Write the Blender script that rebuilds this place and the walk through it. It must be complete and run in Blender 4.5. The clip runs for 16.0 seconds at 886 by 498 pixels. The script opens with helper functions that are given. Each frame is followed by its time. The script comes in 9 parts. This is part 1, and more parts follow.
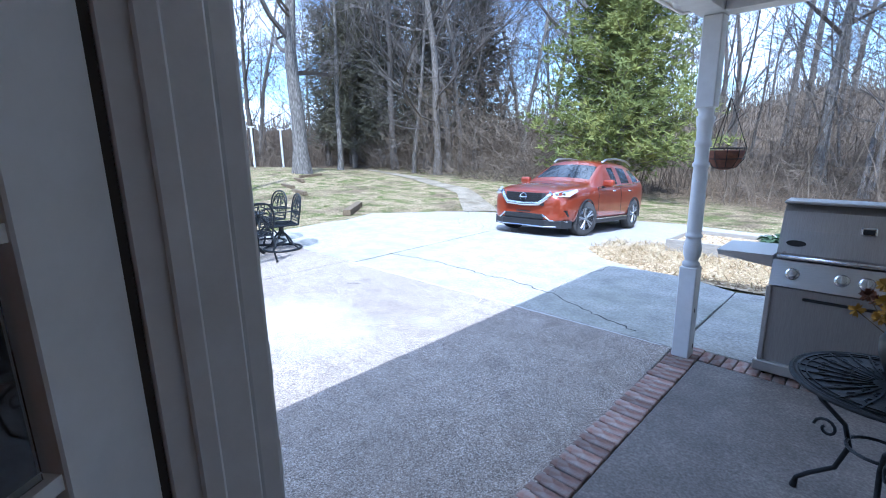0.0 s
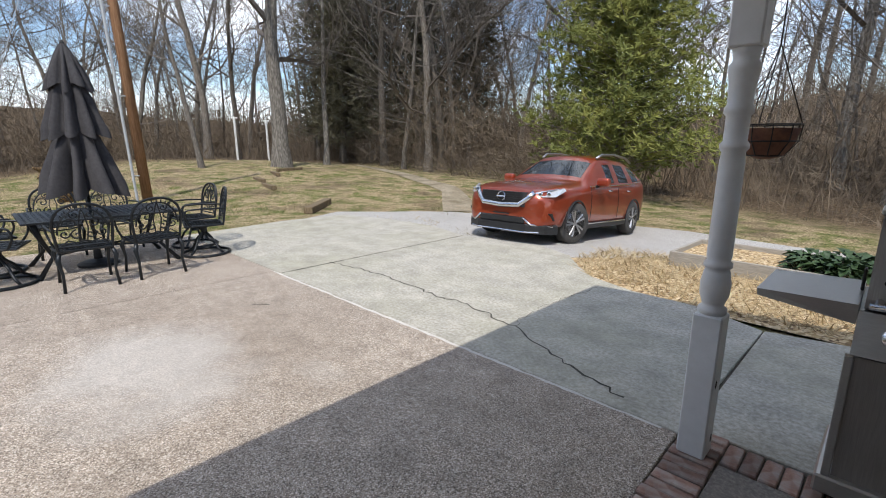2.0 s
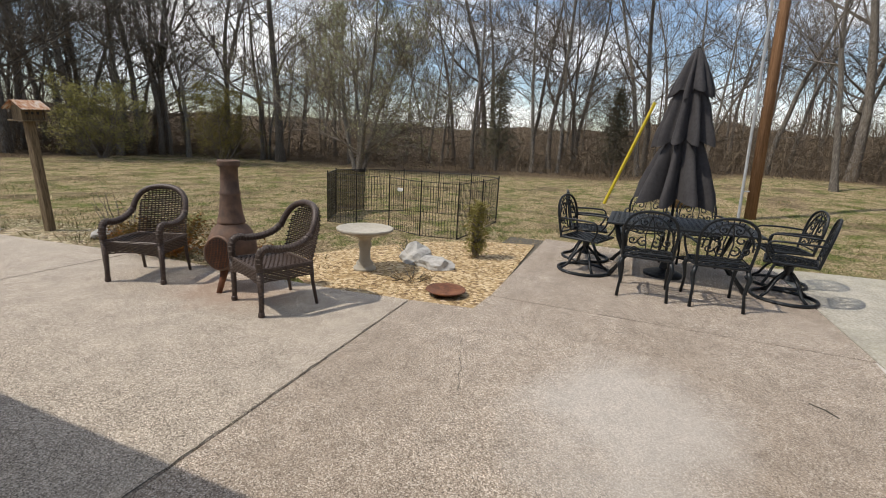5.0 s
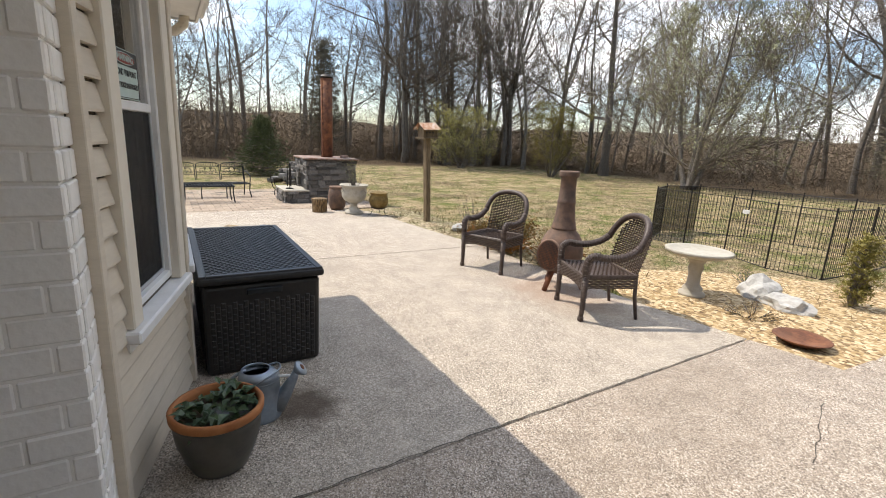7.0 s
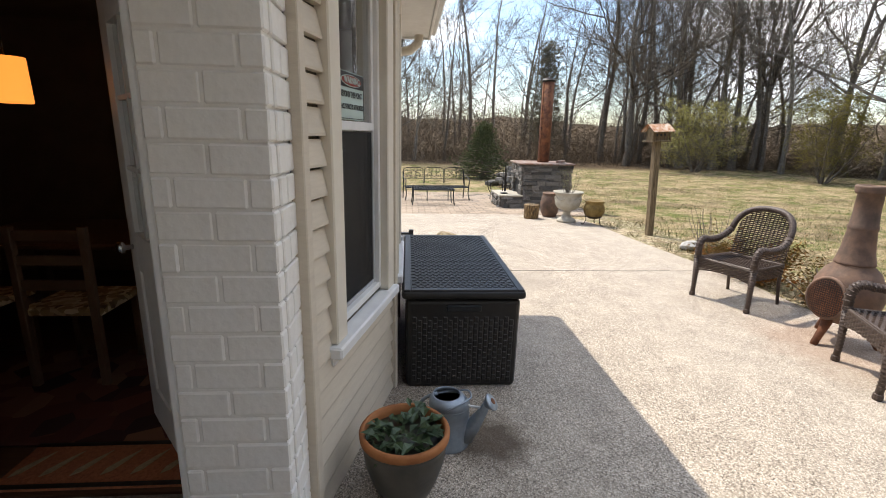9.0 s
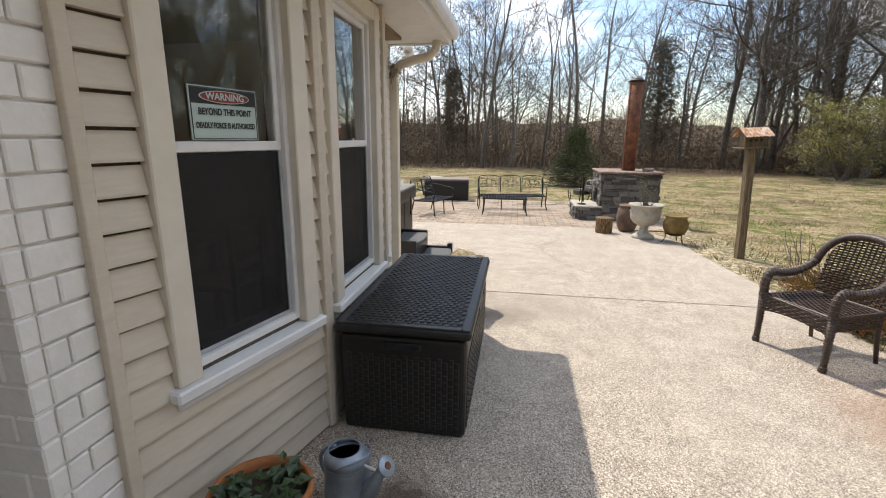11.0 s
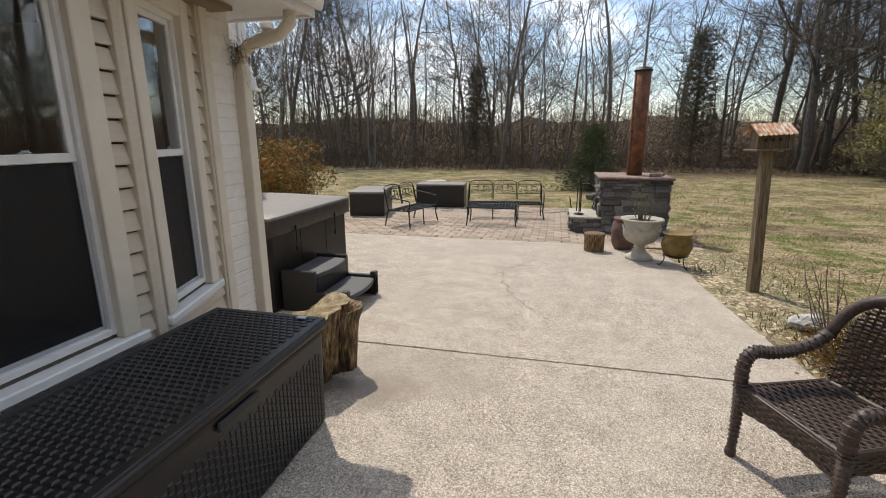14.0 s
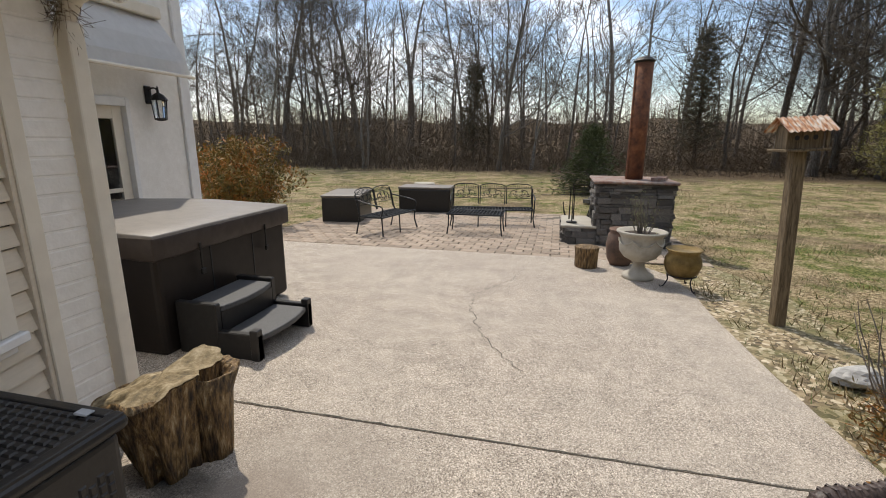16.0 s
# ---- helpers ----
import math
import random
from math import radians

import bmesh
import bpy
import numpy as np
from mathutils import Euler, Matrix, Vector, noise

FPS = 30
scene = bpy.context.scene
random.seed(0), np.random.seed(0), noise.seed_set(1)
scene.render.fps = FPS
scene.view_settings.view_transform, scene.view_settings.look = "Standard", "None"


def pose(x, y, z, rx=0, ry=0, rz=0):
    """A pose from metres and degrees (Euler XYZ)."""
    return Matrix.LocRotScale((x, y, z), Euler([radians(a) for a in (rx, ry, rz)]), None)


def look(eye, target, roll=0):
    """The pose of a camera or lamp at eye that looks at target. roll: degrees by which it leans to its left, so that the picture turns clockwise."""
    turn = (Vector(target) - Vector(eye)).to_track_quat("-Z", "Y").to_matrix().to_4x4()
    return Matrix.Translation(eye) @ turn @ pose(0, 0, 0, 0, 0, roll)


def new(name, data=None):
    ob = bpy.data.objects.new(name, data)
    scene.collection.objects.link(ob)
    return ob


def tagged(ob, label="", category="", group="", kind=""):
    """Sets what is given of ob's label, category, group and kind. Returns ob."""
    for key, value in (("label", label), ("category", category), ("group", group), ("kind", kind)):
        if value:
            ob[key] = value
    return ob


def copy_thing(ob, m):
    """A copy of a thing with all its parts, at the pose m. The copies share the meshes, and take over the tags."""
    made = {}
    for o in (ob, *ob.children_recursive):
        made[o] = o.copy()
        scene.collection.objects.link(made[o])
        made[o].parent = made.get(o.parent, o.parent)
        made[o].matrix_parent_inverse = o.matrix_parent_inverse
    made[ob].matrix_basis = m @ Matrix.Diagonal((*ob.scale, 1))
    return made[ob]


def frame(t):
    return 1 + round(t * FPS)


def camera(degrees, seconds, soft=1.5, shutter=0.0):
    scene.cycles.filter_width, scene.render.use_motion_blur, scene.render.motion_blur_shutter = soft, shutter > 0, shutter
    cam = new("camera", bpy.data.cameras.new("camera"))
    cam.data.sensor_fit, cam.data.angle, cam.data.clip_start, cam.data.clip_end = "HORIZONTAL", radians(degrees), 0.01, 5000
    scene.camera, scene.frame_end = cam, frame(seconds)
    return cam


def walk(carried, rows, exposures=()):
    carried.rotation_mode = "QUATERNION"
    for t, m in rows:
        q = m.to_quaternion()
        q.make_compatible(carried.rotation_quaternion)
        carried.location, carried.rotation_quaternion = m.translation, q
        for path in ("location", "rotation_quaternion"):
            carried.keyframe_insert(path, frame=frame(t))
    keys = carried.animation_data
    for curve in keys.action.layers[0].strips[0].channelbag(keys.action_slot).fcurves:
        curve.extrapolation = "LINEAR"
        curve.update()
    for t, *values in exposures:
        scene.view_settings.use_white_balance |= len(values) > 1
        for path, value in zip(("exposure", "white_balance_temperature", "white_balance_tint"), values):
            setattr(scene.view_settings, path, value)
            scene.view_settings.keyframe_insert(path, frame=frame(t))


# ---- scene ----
cam = camera(87.4, 16.0, 1.0)
PATH = [
    (0, (0.014, 0.007, 1.815), (-1.346, 1.406, 1.377), -1.1),
    (0.5, (-0.222, 0.396, 1.797), (-1.476, 1.888, 1.35), -1.6),
    (1, (-0.388, 0.74, 1.785), (-1.528, 2.322, 1.342), -1.3),
    (1.5, (-0.431, 1.075, 1.662), (-1.626, 2.617, 1.22), -0.6),
    (2, (-0.518, 1.547, 1.639), (-1.883, 2.94, 1.194), -0.0),
    (2.5, (-0.623, 1.929, 1.675), (-2.234, 3.028, 1.231), 1.3),
    (3, (-0.967, 2.159, 1.691), (-2.743, 2.959, 1.238), 1.7),
    (3.5, (-1.267, 2.264, 1.701), (-3.156, 2.736, 1.245), 1.9),
    (4, (-1.519, 2.191, 1.676), (-3.463, 2.303, 1.221), 2.5),
    (4.5, (-1.582, 2.151, 1.627), (-3.506, 1.846, 1.175), 2.7),
    (5, (-1.564, 2.13, 1.592), (-3.376, 1.411, 1.144), 3.0),
    (5.2, (-1.541, 2.118, 1.606), (-3.29, 1.262, 1.152), 3.2),
    (7.3, (-1.364, 2.062, 1.559), (-2.212, 0.31, 1.102), 2.4),
    (7.5, (-1.358, 2.065, 1.558), (-2.108, 0.268, 1.098), 2.0),
    (8, (-1.309, 2.042, 1.582), (-1.848, 0.174, 1.116), 2.0),
    (8.5, (-1.351, 1.912, 1.585), (-1.733, 0.007, 1.113), 1.8),
    (9, (-1.492, 1.74, 1.617), (-1.645, -0.196, 1.138), 1.4),
    (9.2, (-1.556, 1.696, 1.626), (-1.634, -0.242, 1.14), 1.7),
    (11.3, (-2.612, 1.227, 1.693), (-2.293, -0.693, 1.231), 0.2),
    (11.5, (-2.727, 1.145, 1.682), (-2.399, -0.774, 1.222), 0.0),
    (12, (-2.98, 0.936, 1.693), (-2.61, -0.975, 1.232), -0.1),
    (12.5, (-3.151, 0.658, 1.685), (-2.735, -1.243, 1.223), -0.1),
    (13, (-3.278, 0.359, 1.71), (-2.837, -1.536, 1.245), -0.0),
    (13.5, (-3.432, 0.052, 1.719), (-2.98, -1.84, 1.253), -0.1),
    (14, (-3.529, -0.221, 1.732), (-3.073, -2.111, 1.265), -0.1),
    (14.5, (-3.537, -0.562, 1.729), (-3.079, -2.452, 1.26), 0.2),
    (15, (-3.577, -0.828, 1.701), (-3.12, -2.719, 1.236), 0.2),
    (15.5, (-3.676, -1.119, 1.698), (-3.218, -3.01, 1.234), 0.2),
    (16, (-3.752, -1.378, 1.679), (-3.288, -3.268, 1.217), 0.2),
]
walk(cam, [(t, look(eye, target, roll)) for t, eye, target, roll in PATH],
     [(0, 1.34, 4700, 10), (0.5, 0.88, 5100, 10), (1.0, 0.65, 5500, 10), (1.5, 0.48, 5900, 10), (2.5, 0.3, 6600, 10), (3.5, 0.16, 6900, 10), (5.2, 0.06, 6900, 10), (7.3, 0.82, 6900, 10), (9.2, 0.88, 6900, 10), (11.3, 0.6, 6900, 10), (13, 0.34, 6900, 10), (16, 0.14, 6900, 10)])

# ---- light ----
SUN_EL, SUN_AZ = 56.0, 143.5
sun = new("sun", bpy.data.lights.new("sun", "SUN"))
sun.data.energy, sun.data.angle, sun.data.color = 3.0, radians(0.55), (1.0, 0.945, 0.86)
sdir = Vector((math.sin(radians(SUN_AZ)) * math.cos(radians(SUN_EL)), math.cos(radians(SUN_AZ)) * math.cos(radians(SUN_EL)), math.sin(radians(SUN_EL))))
sun.matrix_world = look(sdir * 50, (0, 0, 0))

world = bpy.data.worlds.new("sky")
scene.world = world
world.use_nodes = True
wn, wl = world.node_tree.nodes, world.node_tree.links
wn.clear()
sky = wn.new("ShaderNodeTexSky")
sky.sky_type, sky.sun_disc = "NISHITA", False
sky.sun_elevation, sky.sun_rotation = radians(SUN_EL), radians(SUN_AZ)
sky.air_density, sky.dust_density, sky.ozone_density = 1.0, 0.6, 1.5
tc = wn.new("ShaderNodeTexCoord")
mp = wn.new("ShaderNodeMapping")
mp.inputs["Scale"].default_value = (1.0, 1.0, 2.6)
cn = wn.new("ShaderNodeTexNoise")
cn.inputs["Scale"].default_value, cn.inputs["Detail"].default_value, cn.inputs["Roughness"].default_value = 2.1, 9.0, 0.62
cr = wn.new("ShaderNodeValToRGB")
cr.color_ramp.elements[0].position, cr.color_ramp.elements[1].position = 0.48, 0.66
cm = wn.new("ShaderNodeMix")
cm.data_type = "RGBA"
cm.inputs[7].default_value = (11.0, 11.3, 11.8, 1)
bg = wn.new("ShaderNodeBackground")
bg.inputs["Strength"].default_value = 0.15
wo = wn.new("ShaderNodeOutputWorld")
wl.new(tc.outputs["Generated"], mp.inputs["Vector"])
wl.new(mp.outputs["Vector"], cn.inputs["Vector"])
wl.new(cn.outputs["Fac"], cr.inputs["Fac"])
wl.new(cr.outputs["Color"], cm.inputs[0])
wl.new(sky.outputs["Color"], cm.inputs[6])
wl.new(cm.outputs[2], bg.inputs["Color"])
wl.new(bg.outputs["Background"], wo.inputs["Surface"])


# ---- materials ----
def mat(name, stops, scale=8.0, rough=0.7, metal=0.0, bump=0.15, bscale=None, detail=6.0, big=None, bigscale=0.6, bigamt=0.35, kind="noise", stretch=(1, 1, 1), spec=0.5, vary=0.0, distance=0.01, tight=0.2):
    """Two-scale procedural surface: a colour ramp on fine grain, broad stains over it, and relief."""
    m = bpy.data.materials.new(name)
    m.use_nodes = True
    n, l = m.node_tree.nodes, m.node_tree.links
    bsdf = n["Principled BSDF"]
    bsdf.inputs["Roughness"].default_value, bsdf.inputs["Metallic"].default_value = rough, metal
    bsdf.inputs["Specular IOR Level"].default_value = spec
    co = n.new("ShaderNodeTexCoord")
    ma = n.new("ShaderNodeMapping")
    ma.inputs["Scale"].default_value = stretch
    l.new(co.outputs["Object"], ma.inputs["Vector"])
    if kind == "voronoi":
        t = n.new("ShaderNodeTexVoronoi")
        out = t.outputs["Color"]
    else:
        t = n.new("ShaderNodeTexNoise")
        t.inputs["Detail"].default_value = detail
        t.inputs["Roughness"].default_value = 0.65
        out = t.outputs["Fac"]
    t.inputs["Scale"].default_value = scale
    l.new(ma.outputs["Vector"], t.inputs["Vector"])
    ramp = n.new("ShaderNodeValToRGB")
    ramp.color_ramp.interpolation = "LINEAR"
    els = ramp.color_ramp.elements
    lo, hi = (0.5 - tight, 0.5 + tight) if kind == "noise" else (0.1, 0.9)
    while len(els) < len(stops):
        els.new(0.5)
    for i, c in enumerate(stops):
        els[i].position = lo + (hi - lo) * i / max(1, len(stops) - 1)
        els[i].color = (*c, 1)
    l.new(out, ramp.inputs["Fac"])
    col = ramp.outputs["Color"]
    if big:
        t2 = n.new("ShaderNodeTexNoise")
        t2.inputs["Scale"].default_value, t2.inputs["Detail"].default_value, t2.inputs["Roughness"].default_value = bigscale, 5.0, 0.6
        l.new(co.outputs["Object"], t2.inputs["Vector"])
        r2 = n.new("ShaderNodeValToRGB")
        r2.color_ramp.elements[0].position, r2.color_ramp.elements[1].position = 0.42, 0.66
        l.new(t2.outputs["Fac"], r2.inputs["Fac"])
        mul = n.new("ShaderNodeMath")
        mul.operation = "MULTIPLY"
        mul.inputs[1].default_value = bigamt
        l.new(r2.outputs["Color"], mul.inputs[0])
        mx = n.new("ShaderNodeMix")
        mx.data_type = "RGBA"
        mx.inputs[7].default_value = (*big, 1)
        l.new(mul.outputs[0], mx.inputs[0])
        l.new(col, mx.inputs[6])
        col = mx.outputs[2]
    if vary:
        oi = n.new("ShaderNodeObjectInfo")
        hsv = n.new("ShaderNodeHueSaturation")
        mr = n.new("ShaderNodeMapRange")
        mr.inputs[3].default_value, mr.inputs[4].default_value = 1 - vary, 1 + vary
        l.new(oi.outputs["Random"], mr.inputs[0])
        l.new(mr.outputs[0], hsv.inputs["Value"])
        l.new(col, hsv.inputs["Color"])
        col = hsv.outputs["Color"]
    l.new(col, bsdf.inputs["Base Color"])
    if bump:
        b = n.new("ShaderNodeBump")
        b.inputs["Strength"].default_value, b.inputs["Distance"].default_value = bump, distance
        tb = n.new("ShaderNodeTexNoise")
        tb.inputs["Scale"].default_value, tb.inputs["Detail"].default_value = bscale or scale * 1.5, 4.0
        l.new(ma.outputs["Vector"], tb.inputs["Vector"])
        l.new(tb.outputs["Fac"], b.inputs["Height"])
        l.new(b.outputs["Normal"], bsdf.inputs["Normal"])
    return m


def g(v, w=0.0):
    return (v * (1 + w), v, v * (1 - w))


M_AGG = mat("exposed_aggregate", [(0.045, 0.034, 0.026), (0.27, 0.215, 0.165), (0.42, 0.345, 0.275), (0.78, 0.70, 0.61)], 175, 0.85, bump=0.3, bscale=210, kind="voronoi", big=(0.24, 0.19, 0.145), bigscale=0.55, bigamt=0.5, detail=1.5, distance=0.008)
M_AGGP = mat("pale_aggregate", [(0.055, 0.042, 0.032), (0.29, 0.24, 0.19), (0.43, 0.365, 0.295), (0.76, 0.68, 0.58)], 175, 0.85, bump=0.3, bscale=210, kind="voronoi", big=(0.42, 0.37, 0.305), bigscale=0.5, bigamt=0.5, detail=1.5, distance=0.008)
def mottle(m, scale, low, high):
    """Uneven weathering at a middle scale, multiplied into a surface's colour."""
    n, l = m.node_tree.nodes, m.node_tree.links
    bsdf = n["Principled BSDF"]
    col = bsdf.inputs["Base Color"].links[0].from_socket
    co = n.new("ShaderNodeTexCoord")
    t = n.new("ShaderNodeTexNoise")
    t.inputs["Scale"].default_value, t.inputs["Detail"].default_value, t.inputs["Roughness"].default_value = scale, 9.0, 0.72
    mr = n.new("ShaderNodeMapRange")
    mr.inputs[1].default_value, mr.inputs[2].default_value, mr.inputs[3].default_value, mr.inputs[4].default_value = 0.33, 0.67, low, high
    hsv = n.new("ShaderNodeHueSaturation")
    l.new(co.outputs["Object"], t.inputs["Vector"])
    l.new(t.outputs["Fac"], mr.inputs[0])
    l.new(mr.outputs[0], hsv.inputs["Value"])
    l.new(col, hsv.inputs["Color"])
    l.new(hsv.outputs["Color"], bsdf.inputs["Base Color"])


mottle(M_AGG, 5.0, 0.80, 1.18)
mottle(M_AGGP, 4.0, 0.84, 1.16)


def stain(m, spots):
    """Broad uneven stains of known place laid into a paving's colour: (x, y, radius, stretch, colour, strength)."""
    n, l = m.node_tree.nodes, m.node_tree.links
    bsdf = n["Principled BSDF"]
    col = bsdf.inputs["Base Color"].links[0].from_socket
    co = n.new("ShaderNodeTexCoord")
    for x, y, r, st, c, amt in spots:
        mp_ = n.new("ShaderNodeMapping")
        mp_.inputs["Location"].default_value = (-x / r, -y / (r * st), 0)
        mp_.inputs["Scale"].default_value = (1 / r, 1 / (r * st), 0)
        nz = n.new("ShaderNodeTexNoise")
        nz.inputs["Scale"].default_value, nz.inputs["Detail"].default_value = 2.2 / r, 8
        ln = n.new("ShaderNodeVectorMath")
        ln.operation = "LENGTH"
        ad = n.new("ShaderNodeMath")
        ad.operation = "ADD"
        mr = n.new("ShaderNodeMapRange")
        mr.inputs[1].default_value, mr.inputs[2].default_value, mr.inputs[3].default_value, mr.inputs[4].default_value = 1.55, 0.95, 0.0, amt
        mx = n.new("ShaderNodeMix")
        mx.data_type = "RGBA"
        mx.inputs[7].default_value = (*c, 1)
        l.new(co.outputs["Object"], mp_.inputs["Vector"])
        l.new(co.outputs["Object"], nz.inputs["Vector"])
        l.new(mp_.outputs["Vector"], ln.inputs[0])
        l.new(ln.outputs["Value"], ad.inputs[0])
        l.new(nz.outputs["Fac"], ad.inputs[1])
        l.new(ad.outputs[0], mr.inputs[0])
        l.new(mr.outputs[0], mx.inputs[0])
        l.new(col, mx.inputs[6])
        col = mx.outputs[2]
    l.new(col, bsdf.inputs["Base Color"])


stain(M_AGG, [(-4.35, 2.3, 1.05, 0.75, (0.52, 0.49, 0.45), 0.52), (-3.35, 3.15, 0.28, 0.6, (0.5, 0.46, 0.41), 0.22), (-2.2, 2.9, 0.16, 1.0, (0.12, 0.1, 0.08), 0.3)])
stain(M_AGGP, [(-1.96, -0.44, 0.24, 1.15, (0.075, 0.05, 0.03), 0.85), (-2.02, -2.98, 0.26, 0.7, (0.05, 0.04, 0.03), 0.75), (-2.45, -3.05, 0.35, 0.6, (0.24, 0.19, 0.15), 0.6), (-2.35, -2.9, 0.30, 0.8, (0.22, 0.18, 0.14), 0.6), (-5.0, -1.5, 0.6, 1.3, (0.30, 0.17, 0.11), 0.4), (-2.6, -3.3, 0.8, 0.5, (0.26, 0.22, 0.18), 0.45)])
M_CONC = mat("weathered_concrete", [(0.27, 0.25, 0.20), (0.44, 0.41, 0.345), (0.60, 0.565, 0.50)], 34, 0.85, bump=0.4, detail=9, big=(0.36, 0.34, 0.25), bigscale=0.7, bigamt=0.6, distance=0.004)
mottle(M_CONC, 3.0, 0.72, 1.12)
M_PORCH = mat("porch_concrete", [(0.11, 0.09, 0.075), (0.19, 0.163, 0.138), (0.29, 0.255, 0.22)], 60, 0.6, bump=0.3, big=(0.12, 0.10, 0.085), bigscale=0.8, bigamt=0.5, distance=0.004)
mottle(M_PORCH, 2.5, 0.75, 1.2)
M_WASH = mat("chalky_wash", [(0.50, 0.47, 0.43), (0.64, 0.61, 0.56)], 70, 0.9, bump=0.3, detail=3)
M_BRICK = mat("paving_brick", [(0.19, 0.105, 0.08), (0.30, 0.17, 0.125), (0.38, 0.26, 0.21)], 25, 0.85, bump=0.4, big=(0.40, 0.36, 0.32), bigscale=9, bigamt=0.85, vary=0.35)
M_PAVER = mat("tumbled_paver", [(0.20, 0.15, 0.11), (0.32, 0.245, 0.18), (0.44, 0.36, 0.285)], 18, 0.9, bump=0.4, big=(0.32, 0.28, 0.23), bigscale=1.5, bigamt=0.5, vary=0.22)
# dark joints in paving and stone; on the bay walls, painted lap shade
M_JOINTSHADE = mat("dark_joint_and_lap_shade", [(0.07, 0.06, 0.045), (0.14, 0.12, 0.09)], 30, 0.95, bump=0.3)
M_CRACK = mat("crack_shadow", [(0.035, 0.032, 0.026), (0.09, 0.08, 0.06)], 30, 0.95, bump=0)
M_PBRICK = mat("painted_brick", [(0.74, 0.71, 0.66), (0.83, 0.805, 0.76)], 14, 0.6, bump=0.35, bscale=45, big=(0.68, 0.65, 0.59), bigscale=3, bigamt=0.3, distance=0.006)
M_PAINT = mat("white_paint", [(0.70, 0.69, 0.67), (0.80, 0.795, 0.78)], 9, 0.45, bump=0.08, big=(0.62, 0.60, 0.56), bigscale=2.2, bigamt=0.3)
M_CREAM = mat("cream_trim", [(0.66, 0.60, 0.50), (0.73, 0.67, 0.56)], 7, 0.5, bump=0.08, big=(0.58, 0.52, 0.42), bigscale=1.6, bigamt=0.3)
M_SIDING = mat("beige_siding", [(0.57, 0.50, 0.40), (0.64, 0.565, 0.455)], 10, 0.55, bump=0.12, bscale=60, stretch=(1, 1, 6), big=(0.47, 0.41, 0.32), bigscale=1.5, bigamt=0.3)
M_ROOF = mat("asphalt_shingle", [(0.06, 0.055, 0.05), (0.12, 0.11, 0.10)], 40, 0.9, bump=0.4)
M_BARK = mat("grey_bark", [(0.08, 0.067, 0.054), (0.165, 0.143, 0.12), (0.30, 0.268, 0.23)], 7, 0.95, bump=0.8, stretch=(4, 4, 1), vary=0.3, distance=0.03)
M_TWIG = mat("bare_twigs", [(0.095, 0.08, 0.066), (0.21, 0.18, 0.152)], 2, 0.95, bump=0, vary=0.3)
M_PALEBARK = mat("pale_bark", [(0.05, 0.042, 0.034), (0.17, 0.15, 0.125), (0.33, 0.305, 0.27)], 5, 0.95, bump=1.0, stretch=(4, 4, 1), vary=0.2, distance=0.02)
M_BRUSH = mat("undergrowth_stems", [(0.05, 0.038, 0.027), (0.13, 0.098, 0.067), (0.25, 0.195, 0.135)], 0.9, 0.95, bump=0)
# near-black colour that stands in for shade in gaps and the unlit room
M_BLACKISH = mat("shade_fill", [(0.03, 0.025, 0.02), (0.05, 0.042, 0.035)], 5, 0.8, bump=0)


